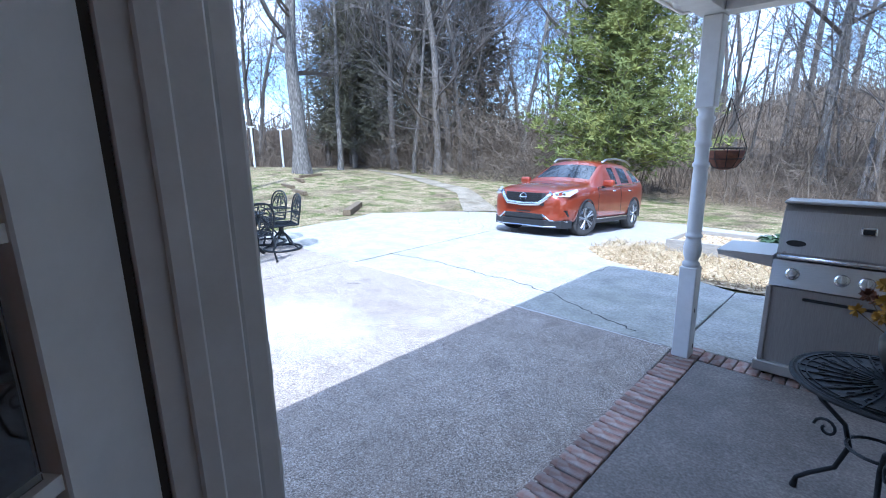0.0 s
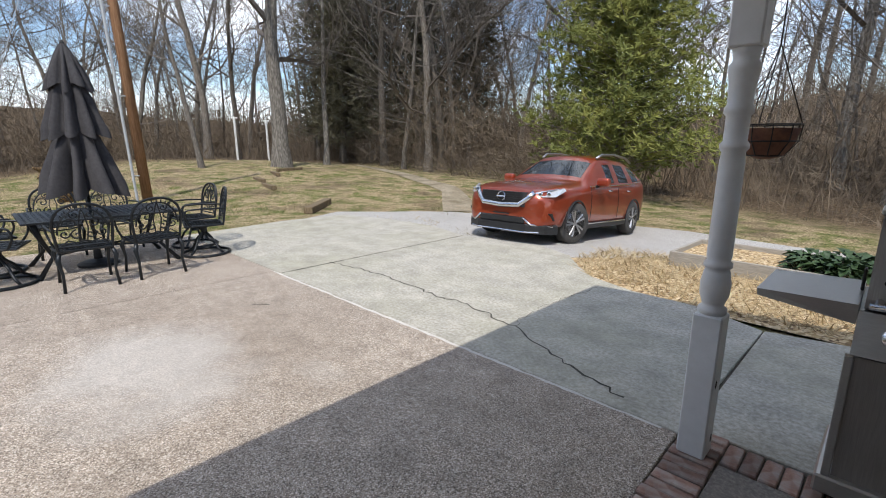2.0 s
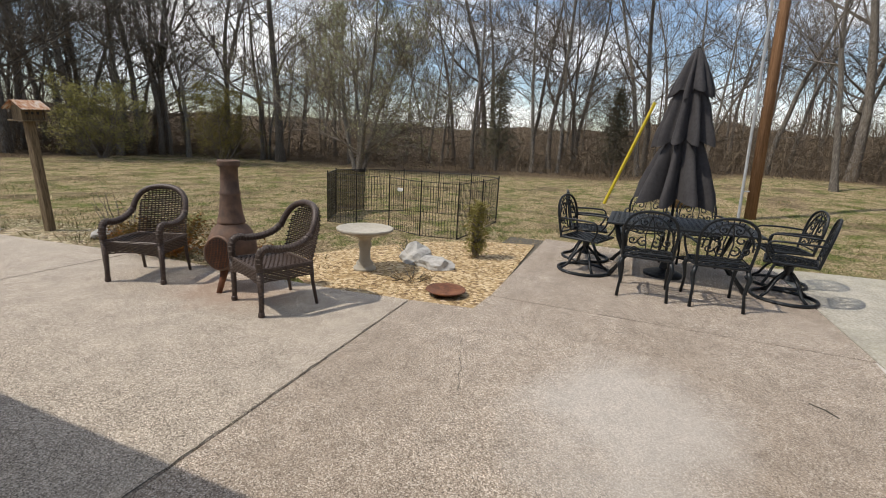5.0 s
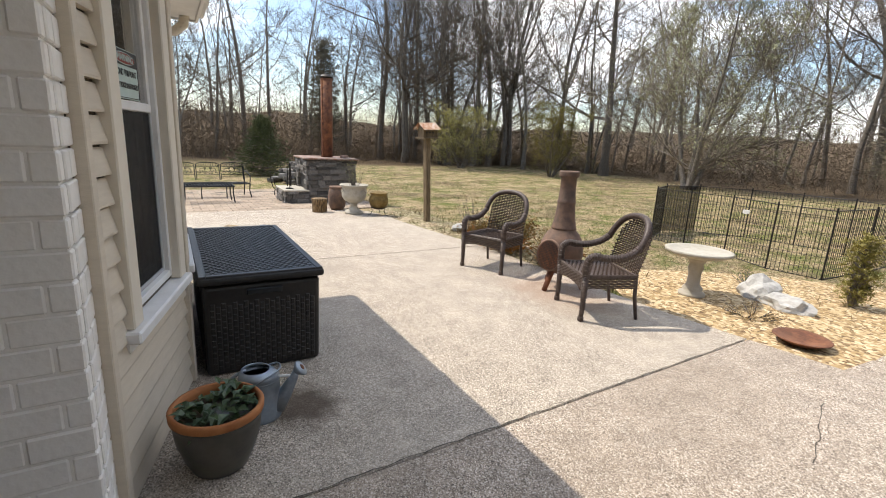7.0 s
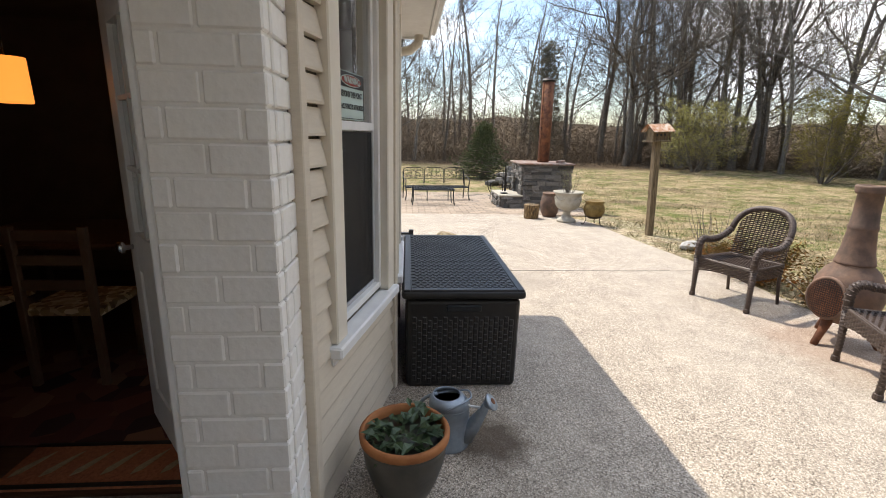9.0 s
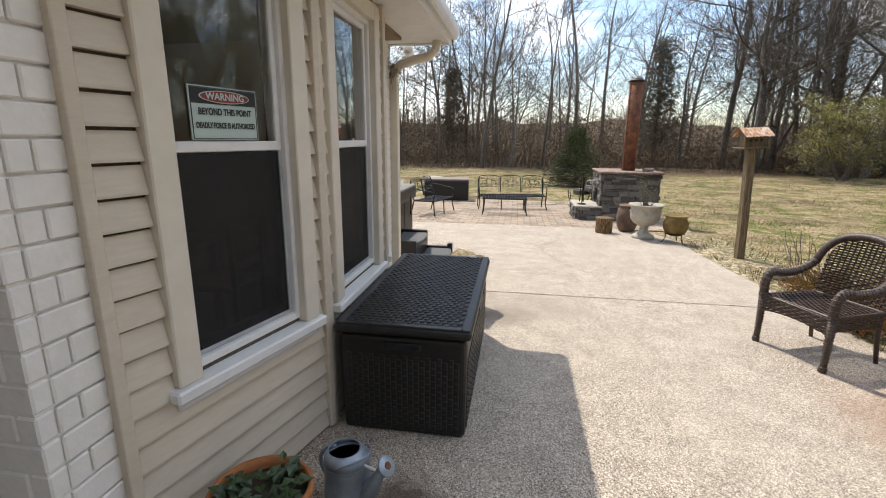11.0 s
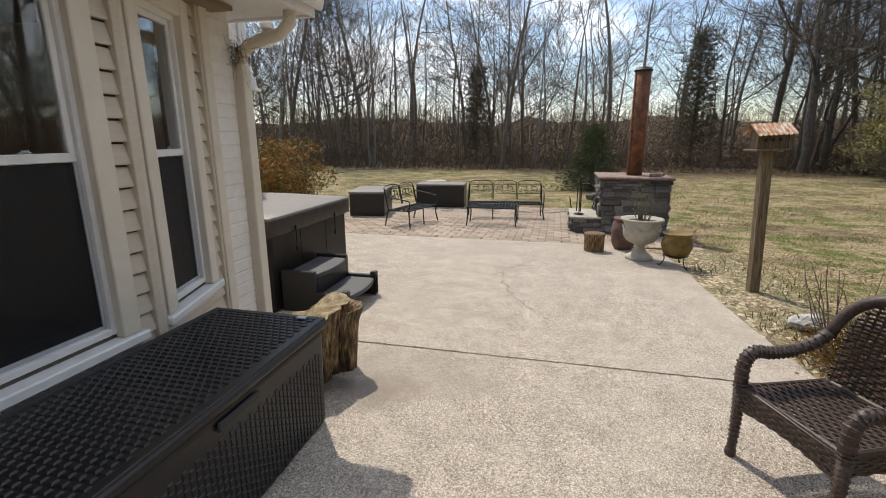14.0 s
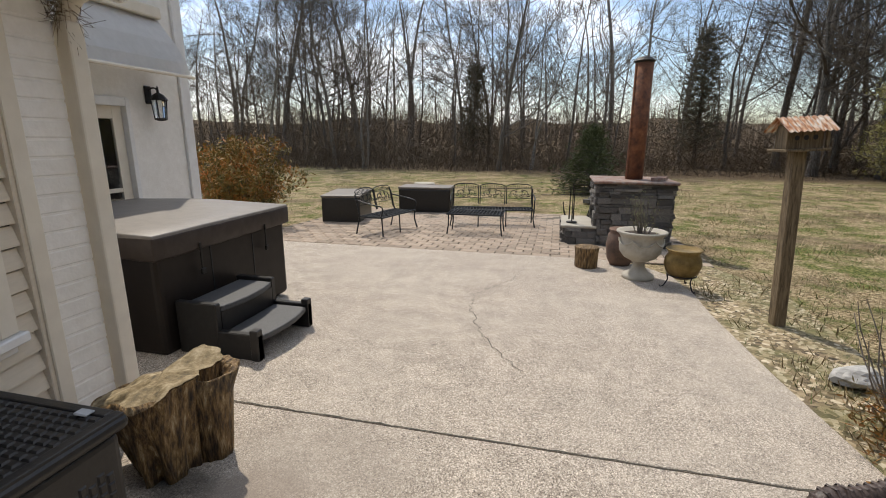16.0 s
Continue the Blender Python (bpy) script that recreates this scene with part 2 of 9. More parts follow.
def ground_material():
    """Lawn, straw and leaf litter in patches; bare woodland floor where the trees stand."""
    m = bpy.data.materials.new("lawn_and_litter")
    m.use_nodes = True
    n, l = m.node_tree.nodes, m.node_tree.links
    bsdf = n["Principled BSDF"]
    bsdf.inputs["Roughness"].default_value = 0.95
    bsdf.inputs["Specular IOR Level"].default_value = 0.15
    co = n.new("ShaderNodeTexCoord")

    def noise_ramp(scale, stops, detail=6, pos=(0.35, 0.65), stretch=None):
        t = n.new("ShaderNodeTexNoise")
        t.inputs["Scale"].default_value, t.inputs["Detail"].default_value, t.inputs["Roughness"].default_value = scale, detail, 0.68
        l.new(co.outputs["Object"], t.inputs["Vector"])
        r = n.new("ShaderNodeValToRGB")
        while len(r.color_ramp.elements) < len(stops):
            r.color_ramp.elements.new(0.5)
        for i, c in enumerate(stops):
            r.color_ramp.elements[i].position = pos[0] + (pos[1] - pos[0]) * i / (len(stops) - 1)
            r.color_ramp.elements[i].color = (*c, 1) if len(c) == 3 else c
        l.new(t.outputs["Fac"], r.inputs["Fac"])
        return r.outputs["Color"], t.outputs["Fac"]

    def mix(fac, a, b):
        x = n.new("ShaderNodeMix")
        x.data_type = "RGBA"
        l.new(fac, x.inputs[0])
        l.new(a, x.inputs[6])
        l.new(b, x.inputs[7])
        return x.outputs[2]
    straw, fine = noise_ramp(22, [(0.10, 0.072, 0.038), (0.32, 0.245, 0.14), (0.60, 0.49, 0.31)], 10, (0.38, 0.62))
    green, _ = noise_ramp(24, [(0.03, 0.042, 0.01), (0.11, 0.13, 0.032), (0.30, 0.28, 0.11)], 10, (0.38, 0.62))
    litter, _ = noise_ramp(9, [(0.05, 0.035, 0.022), (0.12, 0.085, 0.052), (0.23, 0.17, 0.11)], 8)
    patch, _ = noise_ramp(1.7, [(0, 0, 0), (1, 1, 1)], 14, (0.46, 0.58))
    brown, _ = noise_ramp(0.55, [(0, 0, 0), (0.8, 0.8, 0.8)], 12, (0.50, 0.63))
    lawn = mix(brown, mix(patch, straw, green), litter)
    at = n.new("ShaderNodeAttribute")
    at.attribute_name = "woods"
    out = mix(at.outputs["Fac"], lawn, litter)
    l.new(out, bsdf.inputs["Base Color"])
    b = n.new("ShaderNodeBump")
    b.inputs["Strength"].default_value, b.inputs["Distance"].default_value = 0.9, 0.05
    l.new(fine, b.inputs["Height"])
    l.new(b.outputs["Normal"], bsdf.inputs["Normal"])
    return m


M_GROUND = ground_material()
M_GRAVEL = mat("pale_gravel", [(0.20, 0.19, 0.175), (0.42, 0.40, 0.375), (0.60, 0.58, 0.55)], 45, 0.95, bump=0.9, detail=4, big=(0.30, 0.27, 0.23), bigscale=0.5, bigamt=0.5)
M_MULCH = mat("straw_chips", [(0.13, 0.075, 0.035), (0.42, 0.29, 0.14), (0.68, 0.55, 0.36)], 30, 0.95, bump=1.0, kind="voronoi")


def glass_material():
    m = bpy.data.materials.new("window_glass")
    m.use_nodes = True
    b = m.node_tree.nodes["Principled BSDF"]
    b.inputs["Base Color"].default_value = (0.9, 0.95, 0.95, 1)
    b.inputs["Roughness"].default_value = 0.02
    b.inputs["Transmission Weight"].default_value = 1.0
    b.inputs["IOR"].default_value = 1.5
    b.inputs["Coat Weight"].default_value, b.inputs["Coat Roughness"].default_value = 1.0, 0.02
    return m


M_GLASS = glass_material()


# ---- mesh helpers ----
def part(name, bm, material, parent=None, label="", smooth=False):
    """One bmesh as one mesh object, under a thing or a part."""
    me = bpy.data.meshes.new(name)
    bm.to_mesh(me)
    bm.free()
    me.materials.append(material)
    if smooth:
        for p in me.polygons:
            p.use_smooth = True
    ob = new(name, me)
    if parent is not None:
        ob.parent = parent
    if label:
        ob["label"] = label
    return ob


def mesh_part(name, verts, faces, material, parent=None, smooth=False):
    me = bpy.data.meshes.new(name)
    me.from_pydata(verts, [], faces)
    me.materials.append(material)
    if smooth:
        me.polygons.foreach_set("use_smooth", [True] * len(me.polygons))
    me.update()
    ob = new(name, me)
    if parent is not None:
        ob.parent = parent
    return ob


def thing(name, m, label, category, group="", kind=""):
    ob = new(name)
    ob.empty_display_size = 0.1
    ob.matrix_world = m
    return tagged(ob, label, category, group, kind)


def B(bm, x0, x1, y0, y1, z0, z1, bevel=0.0, seg=1, m=None):
    """A box between the given planes, with rounded edges if asked."""
    r = bmesh.ops.create_cube(bm, size=1.0)
    vs = r["verts"]
    bmesh.ops.scale(bm, vec=(x1 - x0, y1 - y0, z1 - z0), verts=vs)
    bmesh.ops.translate(bm, vec=((x0 + x1) / 2, (y0 + y1) / 2, (z0 + z1) / 2), verts=vs)
    if bevel:
        es = list({e for v in vs for e in v.link_edges})
        r2 = bmesh.ops.bevel(bm, geom=es, offset=bevel, segments=seg, affect="EDGES", profile=0.5)
        vs = list({v for f in r2["faces"] for v in f.verts} | {v for v in vs if v.is_valid})
    if m is not None:
        bmesh.ops.transform(bm, matrix=m, verts=[v for v in vs if v.is_valid])
    return bm


def box(x0, x1, y0, y1, z0, z1, bevel=0.0, seg=1, m=None):
    return B(bmesh.new(), x0, x1, y0, y1, z0, z1, bevel, seg, m)


def tube(bm, pts, radii, sides=8, caps=True, closed=False):
    """A round bar along points; radii one number or one for each point."""
    pts = [Vector(p) for p in pts]
    if not isinstance(radii, (list, tuple)):
        radii = [radii] * len(pts)
    rings, ref = [], None
    n = len(pts)
    for i, p in enumerate(pts):
        a = pts[(i - 1) % n] if closed or i else p
        c = pts[(i + 1) % n] if closed or i < n - 1 else p
        d = (c - a).normalized() if (c - a).length > 1e-9 else Vector((0, 0, 1))
        if ref is None:
            ref = d.orthogonal().normalized()
        ref = (ref - d * ref.dot(d))
        ref = ref.normalized() if ref.length > 1e-6 else d.orthogonal().normalized()
        q = d.cross(ref)
        rings.append([bm.verts.new(p + (ref * math.cos(2 * math.pi * k / sides) + q * math.sin(2 * math.pi * k / sides)) * radii[i]) for k in range(sides)])
    for i in range(n if closed else n - 1):
        r0, r1 = rings[i], rings[(i + 1) % n]
        for k in range(sides):
            bm.faces.new((r0[k], r0[(k + 1) % sides], r1[(k + 1) % sides], r1[k]))
    if caps and not closed:
        bm.faces.new(rings[0][::-1])
        bm.faces.new(rings[-1])
    return bm


def rod(pts, radii, sides=8, closed=False):
    return tube(bmesh.new(), pts, radii, sides, True, closed)


def lathe(bm, profile, seg=24, at=(0, 0, 0), wobble=0.0):
    """A turned shape from (radius, height) pairs."""
    rings = []
    for r, z in profile:
        rings.append([bm.verts.new((at[0] + max(r, 1e-4) * math.cos(2 * math.pi * k / seg) * (1 + wobble * noise.noise((k * 1.3, z * 9, r))), at[1] + max(r, 1e-4) * math.sin(2 * math.pi * k / seg) * (1 + wobble * noise.noise((k * 1.3, z * 9, r + 5))), at[2] + z)) for k in range(seg)])
    for a, b in zip(rings, rings[1:]):
        for k in range(seg):
            bm.faces.new((a[k], a[(k + 1) % seg], b[(k + 1) % seg], b[k]))
    bm.faces.new(rings[0][::-1])
    bm.faces.new(rings[-1])
    return bm


def turned(profile, seg=24, at=(0, 0, 0), wobble=0.0):
    return lathe(bmesh.new(), profile, seg, at, wobble)


def prism(outline, z0, z1, bevel=0.0):
    """An upright solid over a flat outline."""
    bm = bmesh.new()
    lo = [bm.verts.new((x, y, z0(x, y) if callable(z0) else z0)) for x, y in outline]
    hi = [bm.verts.new((x, y, z1(x, y) if callable(z1) else z1)) for x, y in outline]
    n = len(outline)
    bm.faces.new(lo[::-1])
    top = bm.faces.new(hi)
    for i in range(n):
        bm.faces.new((lo[i], lo[(i + 1) % n], hi[(i + 1) % n], hi[i]))
    bmesh.ops.recalc_face_normals(bm, faces=bm.faces)
    if bevel:
        bmesh.ops.bevel(bm, geom=list(top.edges), offset=bevel, segments=1, affect="EDGES")
    return bm


def smooth(a, b, x):
    t = min(1.0, max(0.0, (x - a) / (b - a)))
    return t * t * (3 - 2 * t)


# ---- ground ----
def fall(y):
    """The patio falls gently away from the house to the south."""
    return -0.03 * min(max(-3.7 - y, 0.0), 10.0)


def woods(x, y):
    """How far into the woods a place lies: 0 on the lawn, 1 under the trees."""
    south = smooth(-27.5, -32, y + 2.0 * math.sin(x * 0.13))
    west = smooth(-25.5, -30.5, x + 1.6 * math.sin(y * 0.2))
    north = smooth(14.5, 18.5, y + 0.35 * (x + 2) + 1.2 * math.sin(x * 0.3)) if x > -9 else smooth(20, 25, y + 0.1 * x + 1.5 * math.sin(x * 0.3))
    return max(south, west, north)


def gz(x, y):
    z = -0.035 + fall(y)
    z -= 0.42 * smooth(7.0, 13.0, y) * smooth(-12, -6, x)
    z += 0.75 * smooth(-11, -27, x) * smooth(0, 9, y)
    z -= 0.35 * smooth(11, 20, y) * smooth(-12, -22, x)
    r = math.hypot(x, y)
    z += (5.5 + 3.5 * noise.noise((x * 0.035, y * 0.035, 2)) + 1.2 * noise.noise((x * 0.12, y * 0.12, 6))) * smooth(50, 125, r)
    z += 4.5 * smooth(18, 70, y) * smooth(-30, -5, x)
    if not (-11 < x < 8 and -15 < y < 9):
        z += 0.10 * noise.noise((x * 0.25, y * 0.25, 0)) * smooth(0, 5, max(-11 - x, x - 8, -15 - y, y - 9))
    return z


def axis_steps(lo, hi):
    v = sorted({round(lo + i * 0.5, 3) for i in range(int((hi - lo) / 0.5) + 1)})
    s, a, b = 0.7, v[0], v[-1]
    left, right = [], []
    while a > -900:
        a -= s
        b += s
        left.append(a)
        right.append(b)
        s *= 1.13
    return left[::-1] + v + right


xs, ys = axis_steps(-30, 10), axis_steps(-30, 24)
gv = [(x, y, gz(x, y)) for y in ys for x in xs]
nx = len(xs)
gf = [(j * nx + i, j * nx + i + 1, (j + 1) * nx + i + 1, (j + 1) * nx + i) for j in range(len(ys) - 1) for i in range(nx - 1)
      if not (-5.0 < xs[i] and xs[i + 1] < -1.6 and -8.0 < ys[j] and ys[j + 1] < 6.0)]
ground = mesh_part("ground", gv, gf, M_GROUND, smooth=True)
wa = ground.data.attributes.new("woods", "FLOAT", "POINT")
wa.data.foreach_set("value", [woods(x, y) for x, y, _ in gv])
tagged(ground, "patchy spring lawn with dry straw and leaf litter", "ground", kind="structure")

# ---- patio slabs ----
patio = thing("patio", pose(0, 0, 0), "concrete patio in several slabs with dark joints", "patio", kind="structure")
J = 0.005


def slab(outline, material, top=0.0, label=""):
    return part("slab", prism(outline, lambda x, y: fall(y) - 0.16, lambda x, y: top + fall(y), 0.006), material, patio, label)


slab([(-6.22 + J, 0.17), (-5.74, 0.80), (-5.66, 0.17), (-1.12, 0.30), (-1.215, 4.20), (-6.22 + J, 4.20)][2:] + [(-6.22 + J, 0.85), (-5.75, 0.82)], M_AGG, label="tan exposed aggregate slab")
slab([(-9.82, 0.82), (-6.22 - J, 0.86), (-6.22 - J, 4.20), (-9.64, 4.20)], M_AGG, label="tan exposed aggregate slab under the dining set")
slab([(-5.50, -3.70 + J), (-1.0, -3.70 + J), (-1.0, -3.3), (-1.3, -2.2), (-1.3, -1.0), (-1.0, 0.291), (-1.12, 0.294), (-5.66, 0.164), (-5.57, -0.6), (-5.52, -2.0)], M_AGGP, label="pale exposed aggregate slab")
slab([(-5.33, -8.0), (-5.0, -8.6), (-4.5, -8.82), (1.6, -8.76), (1.6, -3.70 - J), (-5.50, -3.70 - J), (-5.42, -5.0), (-5.38, -6.4), (-5.40, -7.2)], M_AGGP, label="pale sunlit concrete slab")
slab([(-6.06 - J, 4.20 + 2 * J), (-6.06 - J, 7.75), (-7.2, 8.05), (-8.4, 8.0), (-9.8, 7.65), (-9.95, 6.2), (-9.7, 4.20 + 2 * J)], M_CONC, label="light weathered concrete drive slab")
slab([(-6.06 + J, 4.20 + 2 * J), (-1.215, 4.20 + 2 * J), (-1.19, 6.33), (-1.8, 6.62), (-2.5, 6.66), (-3.12, 6.88), (-3.45, 7.2), (-3.9, 7.7), (-4.6, 8.0), (-6.06 + J, 7.75)], M_CONC, label="light weathered concrete drive slab with a long crack")
slab([(-1.19 + 2 * J, 6.33), (-1.19 + 2 * J, 4.32), (4.0, 4.32), (4.0, 6.5), (-0.6, 6.45)], M_CONC, label="mossy concrete slab beside the porch")
part("joint_filler", prism([(-9.75, 0.2), (-5.74, 0.2), (-1.0, -0.4), (-1.0, 4.6), (-1.0, 6.3), (-9.75, 7.5)], -0.12, -0.022), M_JOINTSHADE, patio)
part("joint_filler", prism([(-5.45, -4.2), (1.5, -4.2), (1.5, -3.2), (-5.45, -3.2)], -0.12, -0.03), M_JOINTSHADE, patio)
part("joint_filler", prism([(-5.6, 0.0), (-0.9, 0.1), (-0.9, 0.5), (-5.6, 0.5)], -0.12, -0.024), M_JOINTSHADE, patio)


def line_on(name, pts, width, material, z=0.003, jitter=0.02, parent=None, seed=1):
    """A thin crooked seam lying on the paving."""
    rnd = random.Random(seed)
    dense = []
    for (x0, y0), (x1, y1) in zip(pts, pts[1:]):
        k = max(2, int(math.hypot(x1 - x0, y1 - y0) / 0.07))
        for i in range(k):
            dense.append((x0 + (x1 - x0) * i / k + rnd.uniform(-jitter, jitter), y0 + (y1 - y0) * i / k + rnd.uniform(-jitter, jitter)))
    dense.append(pts[-1])
    vs, fs = [], []
    for i, (x, y) in enumerate(dense):
        x2, y2 = dense[min(i + 1, len(dense) - 1)]
        x1, y1 = dense[max(i - 1, 0)]
        d = math.hypot(x2 - x1, y2 - y1) or 1
        w = width * rnd.uniform(0.45, 1.1) / 2
        px, py = -(y2 - y1) / d * w, (x2 - x1) / d * w
        vs += [(x + px, y + py, z + fall(y)), (x - px, y - py, z + fall(y))]
        if i:
            fs.append((2 * i - 2, 2 * i - 1, 2 * i + 1, 2 * i))
    return mesh_part(name, vs, fs, material, parent)


line_on("crack", [(-6.10, 4.96), (-5.4, 5.06), (-4.77, 5.05), (-3.96, 4.96), (-3.61, 5.01), (-3.05, 4.89), (-2.82, 4.85), (-2.54, 4.68), (-2.41, 4.65), (-2.08, 4.52), (-1.6, 4.36)], 0.020, M_CRACK, parent=patio, seed=3, jitter=0.03)
line_on("crack", [(-2.82, 4.85), (-2.91, 5.06), (-2.95, 5.67), (-2.85, 6.5)], 0.007, M_CRACK, parent=patio, seed=13, jitter=0.03)
line_on("joint", [(-6.06, 4.22), (-6.06, 7.7)], 0.018, M_CRACK, parent=patio, seed=14, jitter=0.004)
line_on("joint", [(-6.22, 0.88), (-6.22, 4.18)], 0.006, M_CRACK, parent=patio, seed=15, jitter=0.006)
line_on("joint", [(-5.6, 0.16), (-3.6, 0.218), (-1.2, 0.29)], 0.007, M_CRACK, parent=patio, seed=16, jitter=0.008)
line_on("joint", [(-5.48, -3.70), (-1.1, -3.70)], 0.013, M_CRACK, parent=patio, seed=17, jitter=0.008)
line_on("crack", [(-4.99, 0.98), (-4.49, 1.15), (-4.2, 1.24)], 0.006, M_CRACK, parent=patio, seed=18, jitter=0.015)
line_on("scuff", [(-5.14, 3.42), (-5.08, 3.5), (-5.0, 3.55)], 0.028, M_CRACK, parent=patio, seed=19, jitter=0.004)
line_on("crack", [(-3.39, -8.3), (-3.26, -7.2), (-2.9, -6.5), (-2.92, -5.95), (-3.18, -5.24), (-3.36, -4.87), (-3.58, -4.62)], 0.009, M_CRACK, parent=patio, seed=4, jitter=0.03)
line_on("crack", [(-2.0, -5.0), (-2.35, -4.75), (-2.8, -4.72)], 0.005, M_CRACK, parent=patio, seed=20, jitter=0.02)
line_on("chalk_seam", [(-6.2, 4.175), (-1.3, 4.185)], 0.035, M_WASH, parent=patio, seed=5, jitter=0.006)

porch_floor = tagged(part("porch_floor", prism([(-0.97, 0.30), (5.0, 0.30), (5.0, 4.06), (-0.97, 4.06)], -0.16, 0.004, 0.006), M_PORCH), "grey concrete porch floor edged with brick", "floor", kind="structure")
border = thing("brick_edging", pose(0, 0, 0), "old red brick edging with pale mortar stains", "edging", kind="structure")
part("bedding", box(-1.205, -0.975, 0.35, 4.30, -0.14, -0.016), M_JOINTSHADE, border)
part("bedding", box(-0.975, 4.0, 4.068, 4.30, -0.14, -0.016), M_JOINTSHADE, border)
bk = box(-0.108, 0.108, -0.0385, 0.0385, -0.06, 0.0, 0.006)
first = part("brick", bk, M_BRICK, border)
first.location = (-1.09, 0.42, 0.004)
rb = random.Random(8)
for i in range(1, 46):
    o = new("brick", first.data)
    o.parent = border
    o.location = (-1.09 + rb.uniform(-0.006, 0.006), 0.42 + i * 0.0862, 0.004 + rb.uniform(-0.005, 0.005))
    o.rotation_euler = (rb.uniform(-0.02, 0.02), 0, rb.uniform(-0.03, 0.03))
for i in range(54):
    o = new("brick", first.data)
    o.parent = border
    o.location = (-0.93 + i * 0.0862, 4.184 + rb.uniform(-0.006, 0.006), 0.004 + rb.uniform(-0.005, 0.005))
    o.rotation_euler = (0, rb.uniform(-0.02, 0.02), math.pi / 2 + rb.uniform(-0.03, 0.03))

# gravel drive and the dry bed beside it
def sheet(name, outline, material, lift, label, category, step=0.5):
    """Ground cover that lies on the ground's shape."""
    bm = bmesh.new()
    f = bm.faces.new([bm.verts.new((x, y, 0)) for x, y in outline])
    lo = [min(p[i] for p in outline) for i in (0, 1)]
    hi = [max(p[i] for p in outline) for i in (0, 1)]
    for i in (0, 1):
        v = lo[i] + step
        while v < hi[i]:
            co, no = [0, 0, 0], [0, 0, 0]
            co[i], no[i] = v, 1
            bmesh.ops.bisect_plane(bm, geom=bm.verts[:] + bm.edges[:] + bm.faces[:], plane_co=co, plane_no=no)
            v += step
    for v in bm.verts:
        v.co.z = gz(v.co.x, v.co.y) + lift
    bmesh.ops.recalc_face_normals(bm, faces=bm.faces)
    for f in bm.faces:
        if f.normal.z < 0:
            f.normal_flip()
    return tagged(part(name, bm, material, smooth=True), label, category, kind="structure")


sheet("gravel_drive", [(-9.9, 6.6), (-9.2, 7.3), (-3.6, 7.3), (-3.2, 8.9), (-2.2, 9.6), (4.0, 10.2), (14.0, 10.5), (14.0, 13.5), (2.0, 13.0), (-4.0, 13.4), (-7.4, 12.6), (-9.0, 10.6), (-9.7, 8.8), (-10.4, 7.9)], M_GRAVEL, 0.02, "pale crushed gravel driveway curving away", "driveway", 1.0)
M_TRACK = mat("dusty_track", [(0.14, 0.11, 0.07), (0.32, 0.265, 0.185), (0.50, 0.44, 0.345)], 20, 0.95, bump=0.9, detail=8, big=(0.14, 0.11, 0.06), bigscale=1.2, bigamt=0.8)
sheet("gravel_track", [(-9.2, 10.4), (-8.7, 11.6), (-12.6, 14.6), (-16.5, 16.4), (-21.5, 18.0), (-24.5, 18.7), (-24.5, 18.2), (-20.5, 17.0), (-16.0, 15.3), (-12.0, 13.2)], M_TRACK, 0.02, "worn dusty gravel track leading into the woods", "track", 1.0)
sheet("straw_bed", [(-3.9, 7.6), (-3.0, 6.7), (-1.8, 6.5), (4.0, 6.3), (4.0, 9.6), (-2.2, 9.3), (-3.1, 8.7)], M_MULCH, 0.028, "bed of dry straw-coloured grass beside the slab", "straw")
M_EDGECHIP = mat("edge_litter", [(0.06, 0.045, 0.026), (0.19, 0.14, 0.08), (0.36, 0.28, 0.165), (0.66, 0.57, 0.42)], 26, 0.95, bump=1.0, kind="voronoi", big=(0.14, 0.14, 0.05), bigscale=2.2, bigamt=0.7)
sheet("chip_strip", [(-5.35, -1.4), (-5.3, -4.0), (-5.2, -6.6), (-5.3, -8.2), (-6.0, -8.9), (-6.5, -7.6), (-6.3, -5.5), (-6.5, -3.5), (-6.7, -2.0), (-6.2, -1.3)], M_EDGECHIP, 0.022, "strip of brown litter and pale chips beside the patio", "mulch")
sheet("mulch_bed", [(-9.2, 0.75), (-6.2, 0.88), (-5.7, 0.85), (-5.6, 0.1), (-5.45, -0.9), (-5.9, -1.6), (-6.6, -1.9), (-7.4, -1.5), (-8.3, -0.9), (-8.9, -0.2)], M_MULCH, 0.03, "bed of pale wood chips beside the patio", "mulch")

# ---- house ----
BAY = [Vector((-1.095, 0.10, 0)), Vector((-1.38, -1.02, 0)), Vector((-1.38, -2.22, 0)), Vector((-1.10, -3.10, 0))]
Z_TOP = 2.62


def wall_frame(a, b):
    """Local x along the wall from b back to a, local y outward."""
    d = (a - b).normalized()
    n = Vector((-d.y, d.x, 0))
    return Matrix(((d.x, n.x, 0, b.x), (d.y, n.y, 0, b.y), (0, 0, 1, 0), (0, 0, 0, 1)))


